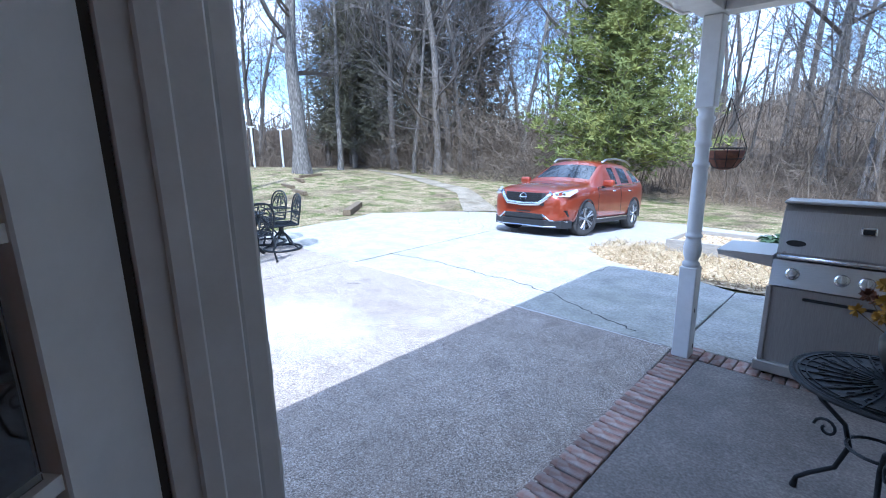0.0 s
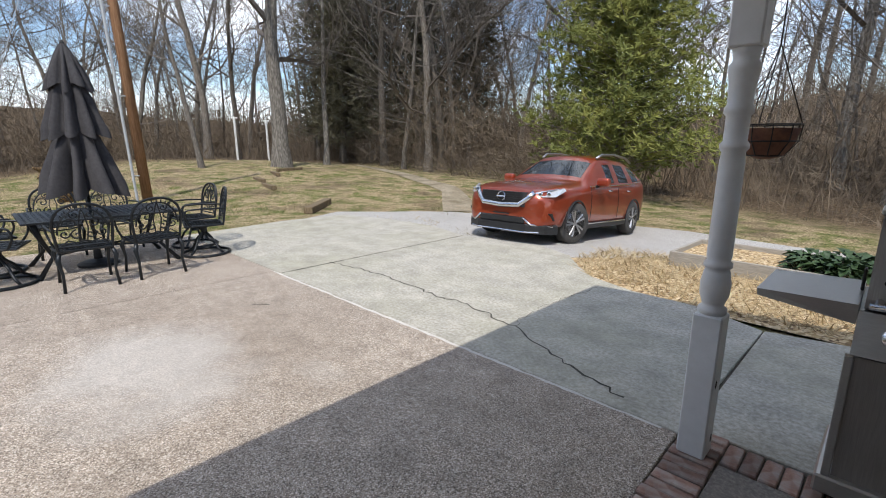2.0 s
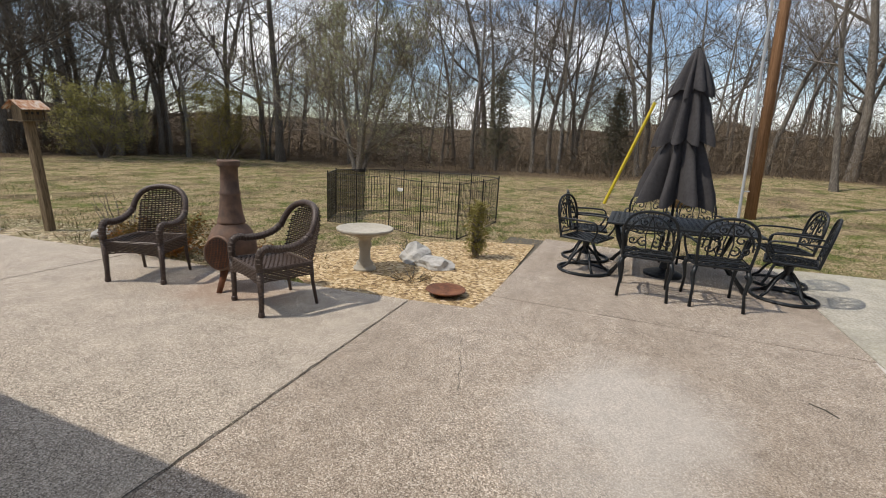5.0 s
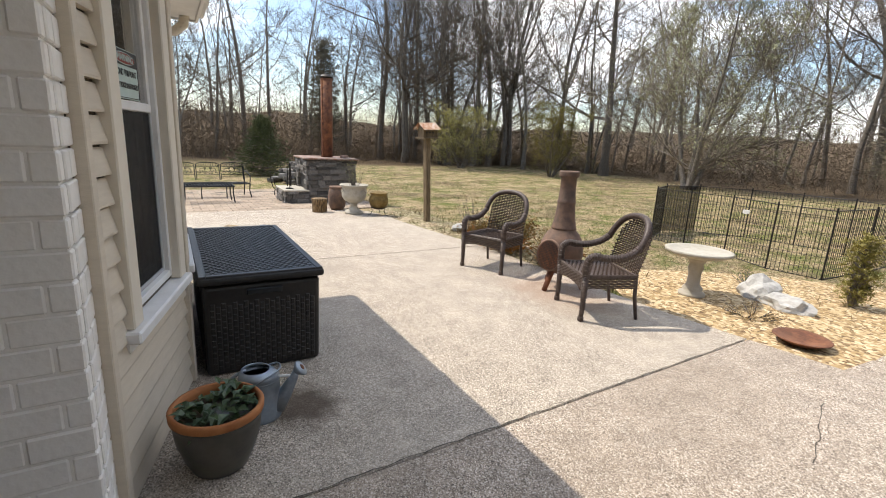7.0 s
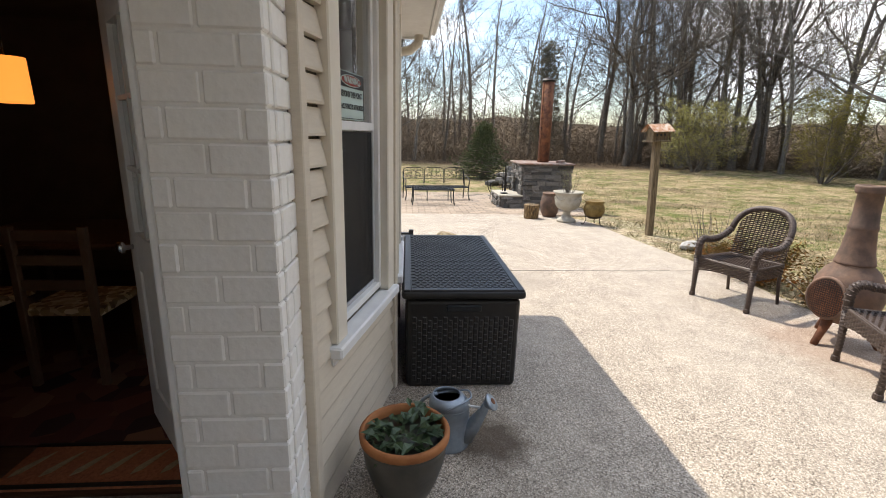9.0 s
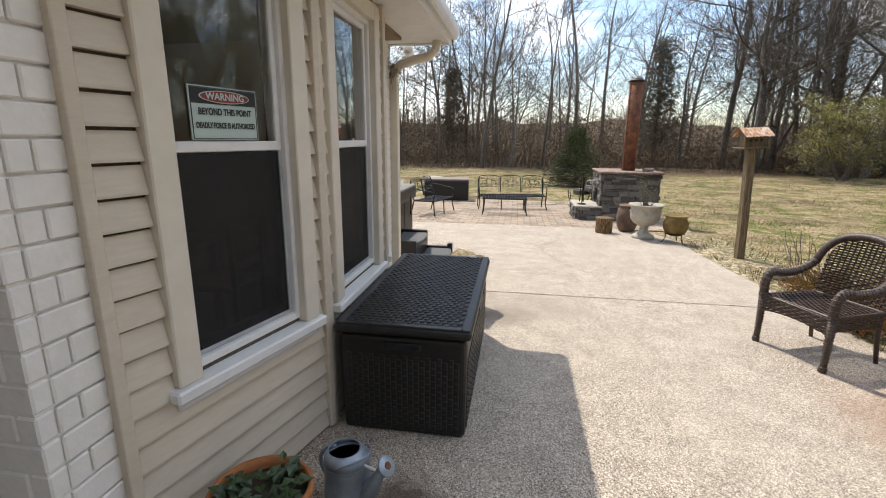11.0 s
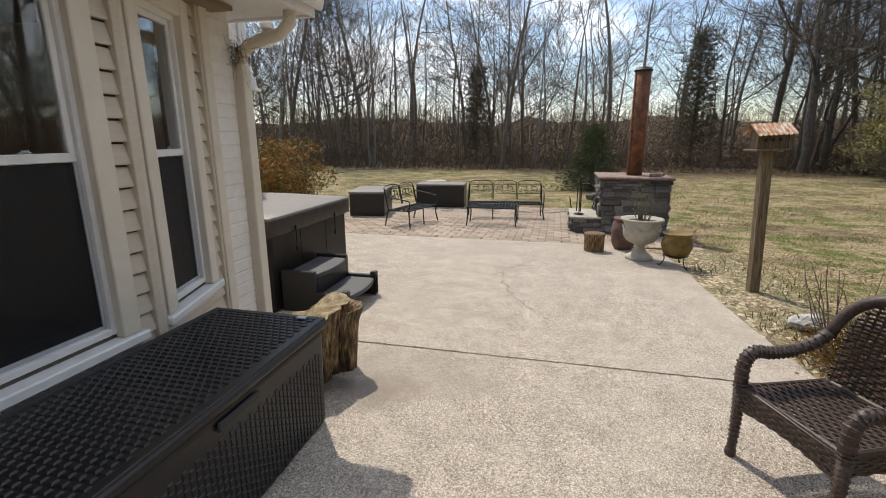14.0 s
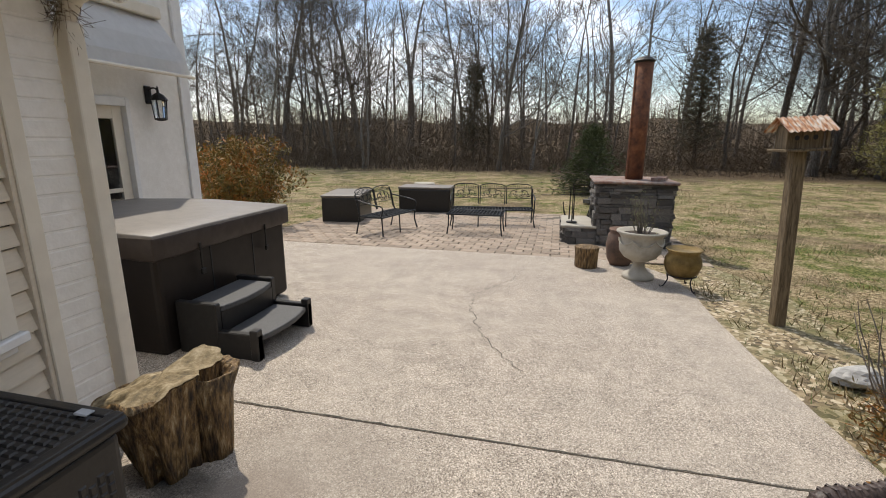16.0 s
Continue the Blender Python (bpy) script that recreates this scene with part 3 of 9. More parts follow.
def bay_wall(k, a, b, w0, w1):
    """A sided wall with one double-hung window between w0 and w1 along it."""
    m = wall_frame(a, b)
    length = (b - a).length
    w0, w1 = length - w1, length - w0
    z0, z1 = 0.76, 2.47
    name = f"wall_bay_{k}"
    bm = bmesh.new()
    B(bm, 0, w0, -0.14, 0, 0, Z_TOP)
    B(bm, w1, length, -0.14, 0, 0, Z_TOP)
    B(bm, w0, w1, -0.14, 0, 0, z0)
    B(bm, w0, w1, -0.14, 0, z1, Z_TOP)
    # dark core shows between the boards, colouring in the shade under each lap
    wall = part(name, bm, M_JOINTSHADE)
    wall.matrix_world = m
    tagged(wall, "beige lap-sided wall of the house bay", "wall", kind="structure")
    lap = 0.113
    c0, c1 = w0 - 0.095, w1 + 0.095

    def board(x0, x1, z):
        bm = bmesh.new()
        prof = ((0.002, z), (0.034, z), (0.035, z + 0.010), (0.014, z + lap - 0.012), (0.002, z + lap - 0.012))
        e0 = [bm.verts.new((x0, p, q)) for p, q in prof]
        e1 = [bm.verts.new((x1, p, q)) for p, q in prof]
        for k_ in range(5):
            bm.faces.new((e0[k_], e0[(k_ + 1) % 5], e1[(k_ + 1) % 5], e1[k_]))
        bm.faces.new(e0[::-1])
        bm.faces.new(e1)
        bmesh.ops.recalc_face_normals(bm, faces=bm.faces)
        part("siding_board", bm, M_SIDING, wall)
    i = 0
    while 0.02 + i * lap < Z_TOP - 0.08:
        z = 0.02 + i * lap
        if z + lap > z0 - 0.045 and z < z1 + 0.09:
            if c0 > 0.06:
                board(0.035, c0 - 0.002, z)
            if length - c1 > 0.06:
                board(c1 + 0.002, length - 0.035, z)
        else:
            board(0.035, length - 0.035, z)
        i += 1
    for x0, x1 in ((-0.012, 0.034), (length - 0.034, length + 0.012)):
        part("corner_board", box(x0, x1, 0.002, 0.052, 0.01, Z_TOP - 0.01, 0.004), M_SIDING, wall)
    win = thing(f"window_{k}", m, "white double-hung window with a dark insect screen", "window", kind="structure")
    bm = bmesh.new()
    for x0, x1, a0, a1 in ((c0, w0 + 0.012, z0 - 0.02, z1 + 0.09), (w1 - 0.012, c1, z0 - 0.02, z1 + 0.09), (w0 + 0.012, w1 - 0.012, z1 - 0.01, z1 + 0.09)):
        B(bm, x0, x1, 0.002, 0.058, a0, a1, 0.006)
    part("casing", bm, M_CREAM, win, "cream painted casing")
    bm = bmesh.new()
    for x0, x1, a0, a1 in ((w0, w0 + 0.035, z0, z1), (w1 - 0.035, w1, z0, z1), (w0 + 0.035, w1 - 0.035, z1 - 0.04, z1), (w0 + 0.035, w1 - 0.035, z0, z0 + 0.035)):
        B(bm, x0, x1, -0.10, 0.012, a0, a1, 0.004)
    part("window_frame", bm, M_PAINT, win)
    part("window_sill", box(c0 - 0.03, c1 + 0.03, -0.02, 0.085, z0 - 0.075, z0 - 0.022, 0.008), M_PAINT, win)
    part("sill_apron", box(c0, c1, 0.003, 0.035, z0 - 0.125, z0 - 0.075, 0.005), M_PAINT, win)
    zm = 1.625
    u = part("upper_sash", bmesh.new(), M_PAINT, win)
    bm = bmesh.new()
    a0, a1 = w0 + 0.035, w1 - 0.035
    for x0, x1, b0, b1 in ((a0, a0 + 0.03, zm + 0.02, z1 - 0.04), (a1 - 0.03, a1, zm + 0.02, z1 - 0.04), (a0, a1, zm, zm + 0.042)):
        B(bm, x0, x1, -0.045, -0.012, b0, b1, 0.004)
    B(bm, a0 + 0.03, a1 - 0.03, -0.045, -0.012, z1 - 0.075, z1 - 0.04, 0.004)
    bm.to_mesh(u.data)
    bm.free()
    lo = bmesh.new()
    for x0, x1, b0, b1 in ((a0, a0 + 0.028, z0 + 0.035, zm), (a1 - 0.028, a1, z0 + 0.035, zm), (a0 + 0.028, a1 - 0.028, z0 + 0.035, z0 + 0.085)):
        B(lo, x0, x1, -0.075, -0.05, b0, b1, 0.004)
    part("lower_sash", lo, M_SASH, win, "grey lower sash behind the screen")
    p = part("pane", box(a0 + 0.03, a1 - 0.03, -0.032, -0.027, zm + 0.042, z1 - 0.075), M_GLASS, win)
    p2 = part("pane", box(a0 + 0.028, a1 - 0.028, -0.066, -0.061, z0 + 0.085, zm), M_GLASS, win)
    for q in (p, p2):
        q.visible_shadow = False
    part("insect_screen", box(a0 + 0.012, a1 - 0.012, -0.024, -0.021, z0 + 0.05, zm - 0.005), M_SCREEN, win, "fine dark insect screen")
    sf = bmesh.new()
    for x0, x1, b0, b1 in ((a0, a0 + 0.018, z0 + 0.035, zm), (a1 - 0.018, a1, z0 + 0.035, zm), (a0 + 0.018, a1 - 0.018, z0 + 0.035, z0 + 0.055)):
        B(sf, x0, x1, -0.03, -0.014, b0, b1, 0.003)
    part("screen_frame", sf, M_SASH, win)
    return win


def screen_material():
    m = bpy.data.materials.new("insect_screen")
    m.use_nodes = True
    n, l = m.node_tree.nodes, m.node_tree.links
    b = n["Principled BSDF"]
    b.inputs["Base Color"].default_value = (0.008, 0.008, 0.009, 1)
    b.inputs["Roughness"].default_value = 0.6
    tr = n.new("ShaderNodeBsdfTransparent")
    mx = n.new("ShaderNodeMixShader")
    mx.inputs[0].default_value = 0.72
    l.new(tr.outputs[0], mx.inputs[1])
    l.new(b.outputs[0], mx.inputs[2])
    l.new(mx.outputs[0], n["Material Output"].inputs["Surface"])
    return m


M_SCREEN = screen_material()
M_SASH = mat("grey_sash", [(0.35, 0.36, 0.37), (0.45, 0.46, 0.47)], 9, 0.5, bump=0.05)
win1 = bay_wall(1, BAY[0], BAY[1], 0.31, 0.965)
win2 = bay_wall(2, BAY[1], BAY[2], 0.20, 0.965)
win3 = bay_wall(3, BAY[2], BAY[3], 0.15, 0.66)

# painted brick front beside the door
DX0, DX1, WY = -0.752, 0.30, 0.345
front = thing("wall_front", pose(0, 0, 0), "white painted brick wall beside the open door", "wall", kind="structure")
part("core", box(-1.090, DX0, 0.06, WY - 0.006, 0.0, Z_TOP), M_PBRICK, front)
part("core", box(DX1, 6.0, 0.06, WY - 0.006, 0.0, Z_TOP), M_PBRICK, front)
part("core", box(DX0, DX1, 0.06, WY - 0.006, 2.24, Z_TOP), M_PBRICK, front)
COURSE, BL = 0.0985, 0.215
rp = random.Random(5)
meshes = {}


def wall_brick(x0, x1, y0, y1, z0, z1, parent):
    key = (round(x1 - x0, 3), round(y1 - y0, 3))
    if key not in meshes:
        bm = box(-(x1 - x0) / 2, (x1 - x0) / 2, -(y1 - y0) / 2, (y1 - y0) / 2, 0, z1 - z0, 0.006)
        ob = part("brick", bm, M_PBRICK, parent)
        meshes[key] = ob.data
    else:
        ob = new("brick", meshes[key])
        ob.parent = parent
    ob.location = ((x0 + x1) / 2 + rp.uniform(-0.001, 0.001), (y0 + y1) / 2 + rp.uniform(-0.0025, 0.0025), z0)
    ob.rotation_euler = (0, rp.uniform(-0.006, 0.006), 0)


for c in range(26):
    z = 0.01 + c * COURSE
    z1 = z + COURSE - 0.009
    if c % 2:
        spans = [(-1.10, -0.924), (-0.915, DX0)]
    else:
        spans = [(-1.10, -1.03), (-1.021, -0.815), (-0.806, DX0)]
    for a, b in spans:
        wall_brick(a, b, WY - 0.06, WY, z, z1, front)
    if z > 2.2:
        continue
for c in range(26):
    z = 0.01 + c * COURSE
    part("return_brick", box(-1.106, -1.062, 0.105, WY - 0.061, z, z + COURSE - 0.009, 0.005), M_PBRICK, front) if c % 2 else [part("return_brick", box(-1.106, -1.062, p, q, z, z + COURSE - 0.009, 0.005), M_PBRICK, front) for p, q in ((0.105, 0.205), (0.213, WY - 0.061))]

# door frame and open door
frame_d = thing("door_frame", pose(0, 0, 0), "worn white door frame with flaking paint", "door frame", kind="structure")
part("jamb", box(DX0 + 0.002, DX0 + 0.045, 0.151, 0.285, 0.14, 2.20, 0.004), M_PAINT, frame_d)
part("outer_stop", box(DX0 + 0.002, DX0 + 0.030, 0.287, WY - 0.012, 0.14, 2.20, 0.008, 2), M_PAINT, frame_d)
# dark box fills the door gap; its colour imitates the shade there
part("gap_shade_box", box(DX0 - 0.02, DX0 + 0.001, 0.061, 0.149, 0.14, 2.20), M_BLACKISH, frame_d)
part("stop", box(DX0 + 0.046, DX0 + 0.056, 0.19, 0.225, 0.14, 2.20, 0.004), M_PAINT, frame_d)
# dark strip widens the gap line, shade put in as colour
part("gap_shade_strip", box(DX0 + 0.022, DX0 + 0.044, 0.124, 0.1495, 0.14, 2.20), M_BLACKISH, frame_d, "dark strip standing in for the shaded door gap")
part("jamb", box(DX1 - 0.045, DX1 - 0.002, 0.02, WY - 0.03, 0.14, 2.20, 0.004), M_PAINT, frame_d)
part("brick_mould", box(DX1 - 0.052, DX1 - 0.002, WY - 0.058, WY - 0.022, 0.10, 2.26, 0.010, 2), M_PAINT, frame_d)
part("head", box(DX0 + 0.047, DX1 - 0.047, 0.02, WY - 0.03, 2.16, 2.20, 0.004), M_PAINT, frame_d)
part("threshold", box(DX0 + 0.002, DX1 - 0.002, 0.03, WY + 0.03, 0.02, 0.138, 0.006), M_PORCH, frame_d, "worn concrete threshold")

# rear wing, porch and roof
wing = thing("wall_wing", pose(0, 0, 0), "white painted brick wing behind the hot tub", "wall", kind="structure")
part("wall", box(1.40, 1.62, -5.24, -3.32, -0.1, 4.6), M_PBRICK, wing)
part("wall", box(1.40, 1.62, -7.15, -6.20, -0.2, 4.6), M_PBRICK, wing)
part("wall", box(1.40, 1.62, -6.20, -5.24, 2.15, 4.6), M_PBRICK, wing)
part("side_wall", box(1.622, 8.0, -7.15, -6.95, -0.2, 4.6), M_PBRICK, wing)
part("corner_board", box(1.355, 1.398, -7.19, -7.03, -0.1, 4.6, 0.004), M_PAINT, wing)
south = thing("wall_south", pose(0, 0, 0), "white painted brick end wall of the house", "wall", kind="structure")
part("wall", box(-0.945, 1.398, -3.44, -3.20, -0.02, Z_TOP), M_PBRICK, south)
part("pilaster_core", box(-1.124, -0.95, -3.444, -3.20, 0.0, Z_TOP), M_PBRICK, south)
rc = random.Random(6)
for c in range(26):
    z = 0.0 + c * COURSE
    part("brick", box(-1.13, -0.95, -3.45, -3.195, z + 0.004, z + COURSE - 0.006, 0.006), M_PBRICK, south)
part("corner_post", box(-1.165, -1.10, -3.19, -3.108, 0.0, Z_TOP, 0.006), M_CREAM, south)
east = tagged(part("wall_east", box(5.8, 6.0, 0.38, 4.2, 0, 2.948), M_PBRICK), "white painted brick wall closing the porch", "wall", kind="structure")

Z_P = 2.95
roof = thing("roof", pose(0, 0, 0), "low house roof with white soffit and gutter", "roof", kind="structure")
part("soffit", box(-1.70, 6.0, -3.62, 0.343, Z_TOP, Z_TOP + 0.03), M_PAINT, roof, "white boarded soffit")
part("soffit", box(-1.572, 6.0, 0.362, 4.82, Z_P, Z_P + 0.03), M_PAINT, roof, "white boarded soffit")
part("step_wall", box(-1.60, 6.0, 0.345, 0.360, Z_TOP - 0.02, Z_P + 0.02), M_PAINT, roof)
part("fascia", box(-1.60, -1.574, 0.02, 4.82, Z_P - 0.02, Z_P + 0.16, 0.004), M_PAINT, roof)
part("fascia", box(-1.728, -1.702, -3.62, 0.343, Z_TOP - 0.02, Z_TOP + 0.16, 0.004), M_PAINT, roof)
part("fascia", box(-1.60, 6.0, 4.822, 4.85, Z_P - 0.02, Z_P + 0.16, 0.004), M_PAINT, roof)
part("fascia", box(-1.728, 1.3, -3.65, -3.622, Z_TOP - 0.02, Z_TOP + 0.16, 0.004), M_PAINT, roof)
bm = bmesh.new()
for x0, y0, y1, z in ((-1.76, -3.68, 0.36, 2.78), (-1.67, 0.02, 4.88, 3.11)):
    pv = [bm.verts.new(c) for c in ((x0, y0, z), (x0, y1, z), (6.0, y1, z + 1.6), (6.0, y0, z + 1.6), (x0, y0, z - 0.05), (x0, y1, z - 0.05), (6.0, y1, z + 1.5), (6.0, y0, z + 1.5))]
    for f in ((0, 3, 2, 1), (4, 5, 6, 7), (0, 1, 5, 4), (2, 3, 7, 6), (1, 2, 6, 5), (3, 0, 4, 7)):
        bm.faces.new([pv[i] for i in f])
part("shingles", bm, M_ROOF, roof)
part("porch_beam", box(-1.20, -1.02, 0.40, 4.17, 2.71, Z_P - 0.002, 0.004), M_PAINT, roof)
part("porch_beam", box(-1.018, 5.8, 3.99, 4.17, 2.71, Z_P - 0.002, 0.004), M_PAINT, roof)
bm = bmesh.new()
gp = [(-1.73, 2.76), (-1.73, 2.66), (-1.77, 2.645), (-1.785, 2.66), (-1.80, 2.70), (-1.80, 2.765), (-1.79, 2.765), (-1.79, 2.70), (-1.775, 2.67), (-1.76, 2.66), (-1.742, 2.672), (-1.742, 2.76)]
for y0, y1 in ((-3.66, 0.34),):
    a = [bm.verts.new((x, y0, z)) for x, z in gp]
    b = [bm.verts.new((x, y1, z)) for x, z in gp]
    for i in range(len(gp)):
        bm.faces.new((a[i], a[(i + 1) % len(gp)], b[(i + 1) % len(gp)], b[i]))
    bm.faces.new(a[::-1])
    bm.faces.new(b)
part("gutter", bm, M_PAINT, roof)

# ---- woods ----
M_NEEDLE = mat("pine_needles", [(0.05, 0.065, 0.012), (0.15, 0.165, 0.03), (0.28, 0.27, 0.055)], 1.1, 0.7, bump=0, detail=8)
M_CEDAR = mat("dark_cedar", [(0.05, 0.046, 0.028), (0.13, 0.118, 0.07)], 1.5, 0.8, bump=0, vary=0.3)
M_SPRUCE = mat("spruce_needles", [(0.06, 0.085, 0.04), (0.17, 0.195, 0.095)], 3, 0.8, bump=0)
M_BUD = mat("pale_buds", [(0.20, 0.20, 0.085), (0.33, 0.33, 0.17), (0.46, 0.45, 0.30)], 3, 0.8, bump=0)
M_YELLOWBUD = mat("yellow_green_buds", [(0.22, 0.20, 0.05), (0.36, 0.32, 0.10)], 3, 0.8, bump=0)
M_NANDINA = mat("russet_leaves", [(0.06, 0.085, 0.02), (0.22, 0.14, 0.03), (0.45, 0.15, 0.03)], 3.5, 0.6, bump=0, detail=3)
M_DRYGRASS = mat("dry_grass_blades", [(0.24, 0.17, 0.085), (0.45, 0.35, 0.20), (0.58, 0.48, 0.31)], 4, 0.9, bump=0)
M_WEED = mat("dull_weeds", [(0.09, 0.065, 0.03), (0.20, 0.15, 0.08), (0.14, 0.14, 0.05)], 5, 0.9, bump=0)
M_GREENBLADE = mat("green_blades", [(0.06, 0.085, 0.02), (0.16, 0.18, 0.06)], 4, 0.8, bump=0)


def limb(V, F, pts, radii, sides):
    base = len(V)
    for i, p in enumerate(pts):
        a, c = pts[max(i - 1, 0)], pts[min(i + 1, len(pts) - 1)]
        d = (c - a).normalized()
        u = d.orthogonal().normalized()
        w = d.cross(u)
        for k in range(sides):
            an = 2 * math.pi * k / sides
            V.append(p + (u * math.cos(an) + w * math.sin(an)) * radii[i])
    for i in range(len(pts) - 1):
        for k in range(sides):
            F.append((base + i * sides + k, base + i * sides + (k + 1) % sides, base + (i + 1) * sides + (k + 1) % sides, base + (i + 1) * sides + k))


def grow(rnd, start, d, length, r0, r1, steps, droop=0.0, wander=0.25):
    pts, rad, p, d = [start.copy()], [r0], start.copy(), d.normalized()
    for i in range(steps):
        d = (d + Vector((rnd.uniform(-1, 1), rnd.uniform(-1, 1), rnd.uniform(-1, 1) + droop)) * wander).normalized()
        p = p + d * (length / steps)
        pts.append(p.copy())
        rad.append(r0 + (r1 - r0) * (i + 1) / steps)
    return pts, rad


def twig(V, F, pts, r):
    """A fine tapering twig."""
    side = (pts[-1] - pts[0]).orthogonal().normalized() * r
    b = len(V)
    if len(pts) == 2:
        V += [pts[0] - side, pts[0] + side, pts[1]]
        F.append((b, b + 1, b + 2))
    else:
        V += [pts[0] - side, pts[0] + side, pts[1] + side * 0.7, pts[1] - side * 0.7, pts[2]]
        F += [(b, b + 1, b + 2, b + 3), (b + 3, b + 2, b + 4)]


def bare_tree(seed, height, r0, n1=13, n2=6, n3=4, n4=2, low=0.3, spread=1.0, lean=0.0, forks=1, wob=0.07):
    """A leafless hardwood: trunk or forked trunks, and a crown of limbs, branches and twigs."""
    rnd = random.Random(seed)
    TV, TF, CV, CF = [], [], [], []
    twigs = []
    for fk in range(forks):
        d0 = Vector((rnd.uniform(-1, 1) * (0.05 + lean), rnd.uniform(-1, 1) * (0.05 + lean), 1))
        st = Vector((rnd.uniform(-0.5, 0.5) * (forks > 1) * r0 * 2.5, rnd.uniform(-0.5, 0.5) * (forks > 1) * r0 * 2.5, -0.3))
        pts, rad = grow(rnd, st, d0, height, r0, r0 * 0.10, 12, 0.25, wob)
        rad[0] *= 1.5
        limb(TV, TF, pts, rad, 8)
        for i in range(n1):
            f = low + (0.97 - low) * (i + rnd.random()) / n1
            k = min(int(f * 12), 11)
            base = pts[k].lerp(pts[k + 1], f * 12 - k)
            az, el = rnd.uniform(0, 6.283), rnd.uniform(0.05, 0.95)
            dv = Vector((math.cos(az) * math.cos(el), math.sin(az) * math.cos(el), math.sin(el)))
            ln = height * rnd.uniform(0.20, 0.42) * (1.2 - 0.75 * f) * spread
            br = max(rad[k] * rnd.uniform(0.25, 0.55), 0.02)
            p1, q1 = grow(rnd, base, dv, ln, br, br * 0.22, 6, 0.35, 0.27)
            limb(CV, CF, p1, q1, 3)
            for j in range(n2):
                h = rnd.uniform(0.15, 1.0)
                m = min(int(h * 6), 5)
                b2 = p1[m].lerp(p1[m + 1], h * 6 - m)
                d2 = ((p1[m + 1] - p1[m]).normalized() + Vector((rnd.uniform(-1, 1), rnd.uniform(-1, 1), rnd.uniform(-0.6, 1))) * 0.95)
                r2 = max(q1[m] * 0.5, 0.010)
                p2, q2 = grow(rnd, b2, d2, ln * rnd.uniform(0.25, 0.55), r2, 0.008, 2, 0.15, 0.33)
                limb(CV, CF, p2, q2, 3)
                for kk in range(n3):
                    h2 = rnd.uniform(0.15, 1.0)
                    m2 = min(int(h2 * 2), 1)
                    b3 = p2[m2].lerp(p2[m2 + 1], h2 * 2 - m2)
                    d3 = (p2[m2 + 1] - p2[m2]).normalized() + Vector((rnd.uniform(-1, 1), rnd.uniform(-1, 1), rnd.uniform(-0.6, 1))) * 0.95
                    p3, q3 = grow(rnd, b3, d3, ln * rnd.uniform(0.16, 0.32), 0.011, 0.007, 2, 0.15, 0.3)
                    twig(CV, CF, p3, 0.011)
                    for _ in range(n4):
                        b4 = p3[0].lerp(p3[2], rnd.uniform(0.3, 1.0))
                        d4 = (p3[2] - p3[1]).normalized() + Vector((rnd.uniform(-1, 1), rnd.uniform(-1, 1), rnd.uniform(-0.6, 1))) * 0.95
                        e4 = b4 + d4.normalized() * ln * rnd.uniform(0.08, 0.2)
                        twig(CV, CF, [b4, e4], 0.0085)
                        twigs.append(e4)
    return TV, TF, CV, CF, twigs


def tree_thing(name, m, data, label, category="tree", bark=None, twig=None, group=""):
    t = thing(name, m, label, category, group)
    mesh_part("trunk", data[0], data[1], bark or M_BARK, t, True)
    mesh_part("crown", data[2], data[3], twig or M_TWIG, t)
    return t


protos = []
for i, (h, r, low, sp, fk) in enumerate(((16, 0.15, 0.30, 1.0, 1), (19, 0.20, 0.25, 1.05, 1), (14, 0.11, 0.25, 1.0, 1), (17, 0.18, 0.18, 1.3, 1), (13, 0.09, 0.2, 1.1, 2), (20, 0.22, 0.35, 1.1, 1))):
    protos.append(bare_tree(100 + i, h, r, n1=16 if fk == 1 else 8, n2=8, n3=4, n4=3, low=low * 0.75, spread=sp * 1.12, lean=0.07 if fk == 1 else 0.16, forks=fk, wob=0.115))
rt = random.Random(77)
TREE_LABELS = ("bare grey hardwood tree at the edge of the woods", "tall leafless tree in the woods behind the lawn", "slender bare young tree in the woods")
proto_obs = {}


def put_tree(i, x, y, s, pale=False):
    key = (i, pale)
    m = pose(x, y, gz(x, y) - 0.05, rt.uniform(-2, 2), rt.uniform(-2, 2), rt.uniform(0, 360))
    if key not in proto_obs:
        t = tree_thing("tree", m, protos[i], TREE_LABELS[2 if i in (2, 4) else i % 2], bark=M_PALEBARK if pale else M_BARK, group="trees of the surrounding woods")
        proto_obs[key] = t
    else:
        t = copy_thing(proto_obs[key], m)
    t.scale = (s, s, s * rt.uniform(0.9, 1.1))


def scatter(n, x0, x1, y0, y1, ok=lambda x, y: True, gap=1.7):
    got = []
    for _ in range(n * 40):
        if len(got) >= n:
            break
        x, y = rt.uniform(x0, x1), rt.uniform(y0, y1)
        if ok(x, y) and all((x - a) ** 2 + (y - b) ** 2 > gap * gap for a, b in got):
            got.append((x, y))
    return got


spots = scatter(54, -34, 34, -47, -29, lambda x, y: y < -30 + 2.0 * math.sin(x * 0.2))
spots += scatter(30, -52, -28, -36, -2, lambda x, y: x + y < -42 or x < -32, 2.2)
spots += scatter(24, -58, -31, -4, 34, gap=2.2)
spots += scatter(54, -12, 30, 16.5, 36, lambda x, y: y + 0.35 * x > 17 and abs(x + 8) > 3.2 or y > 24, 1.6)
spots += scatter(30, -44, -12, 24, 46, lambda x, y: y > 24 - 0.1 * x, 2.0)
spots += scatter(24, -36, -19, 19, 27, lambda x, y: y > 14 - 0.25 * x, 1.5)
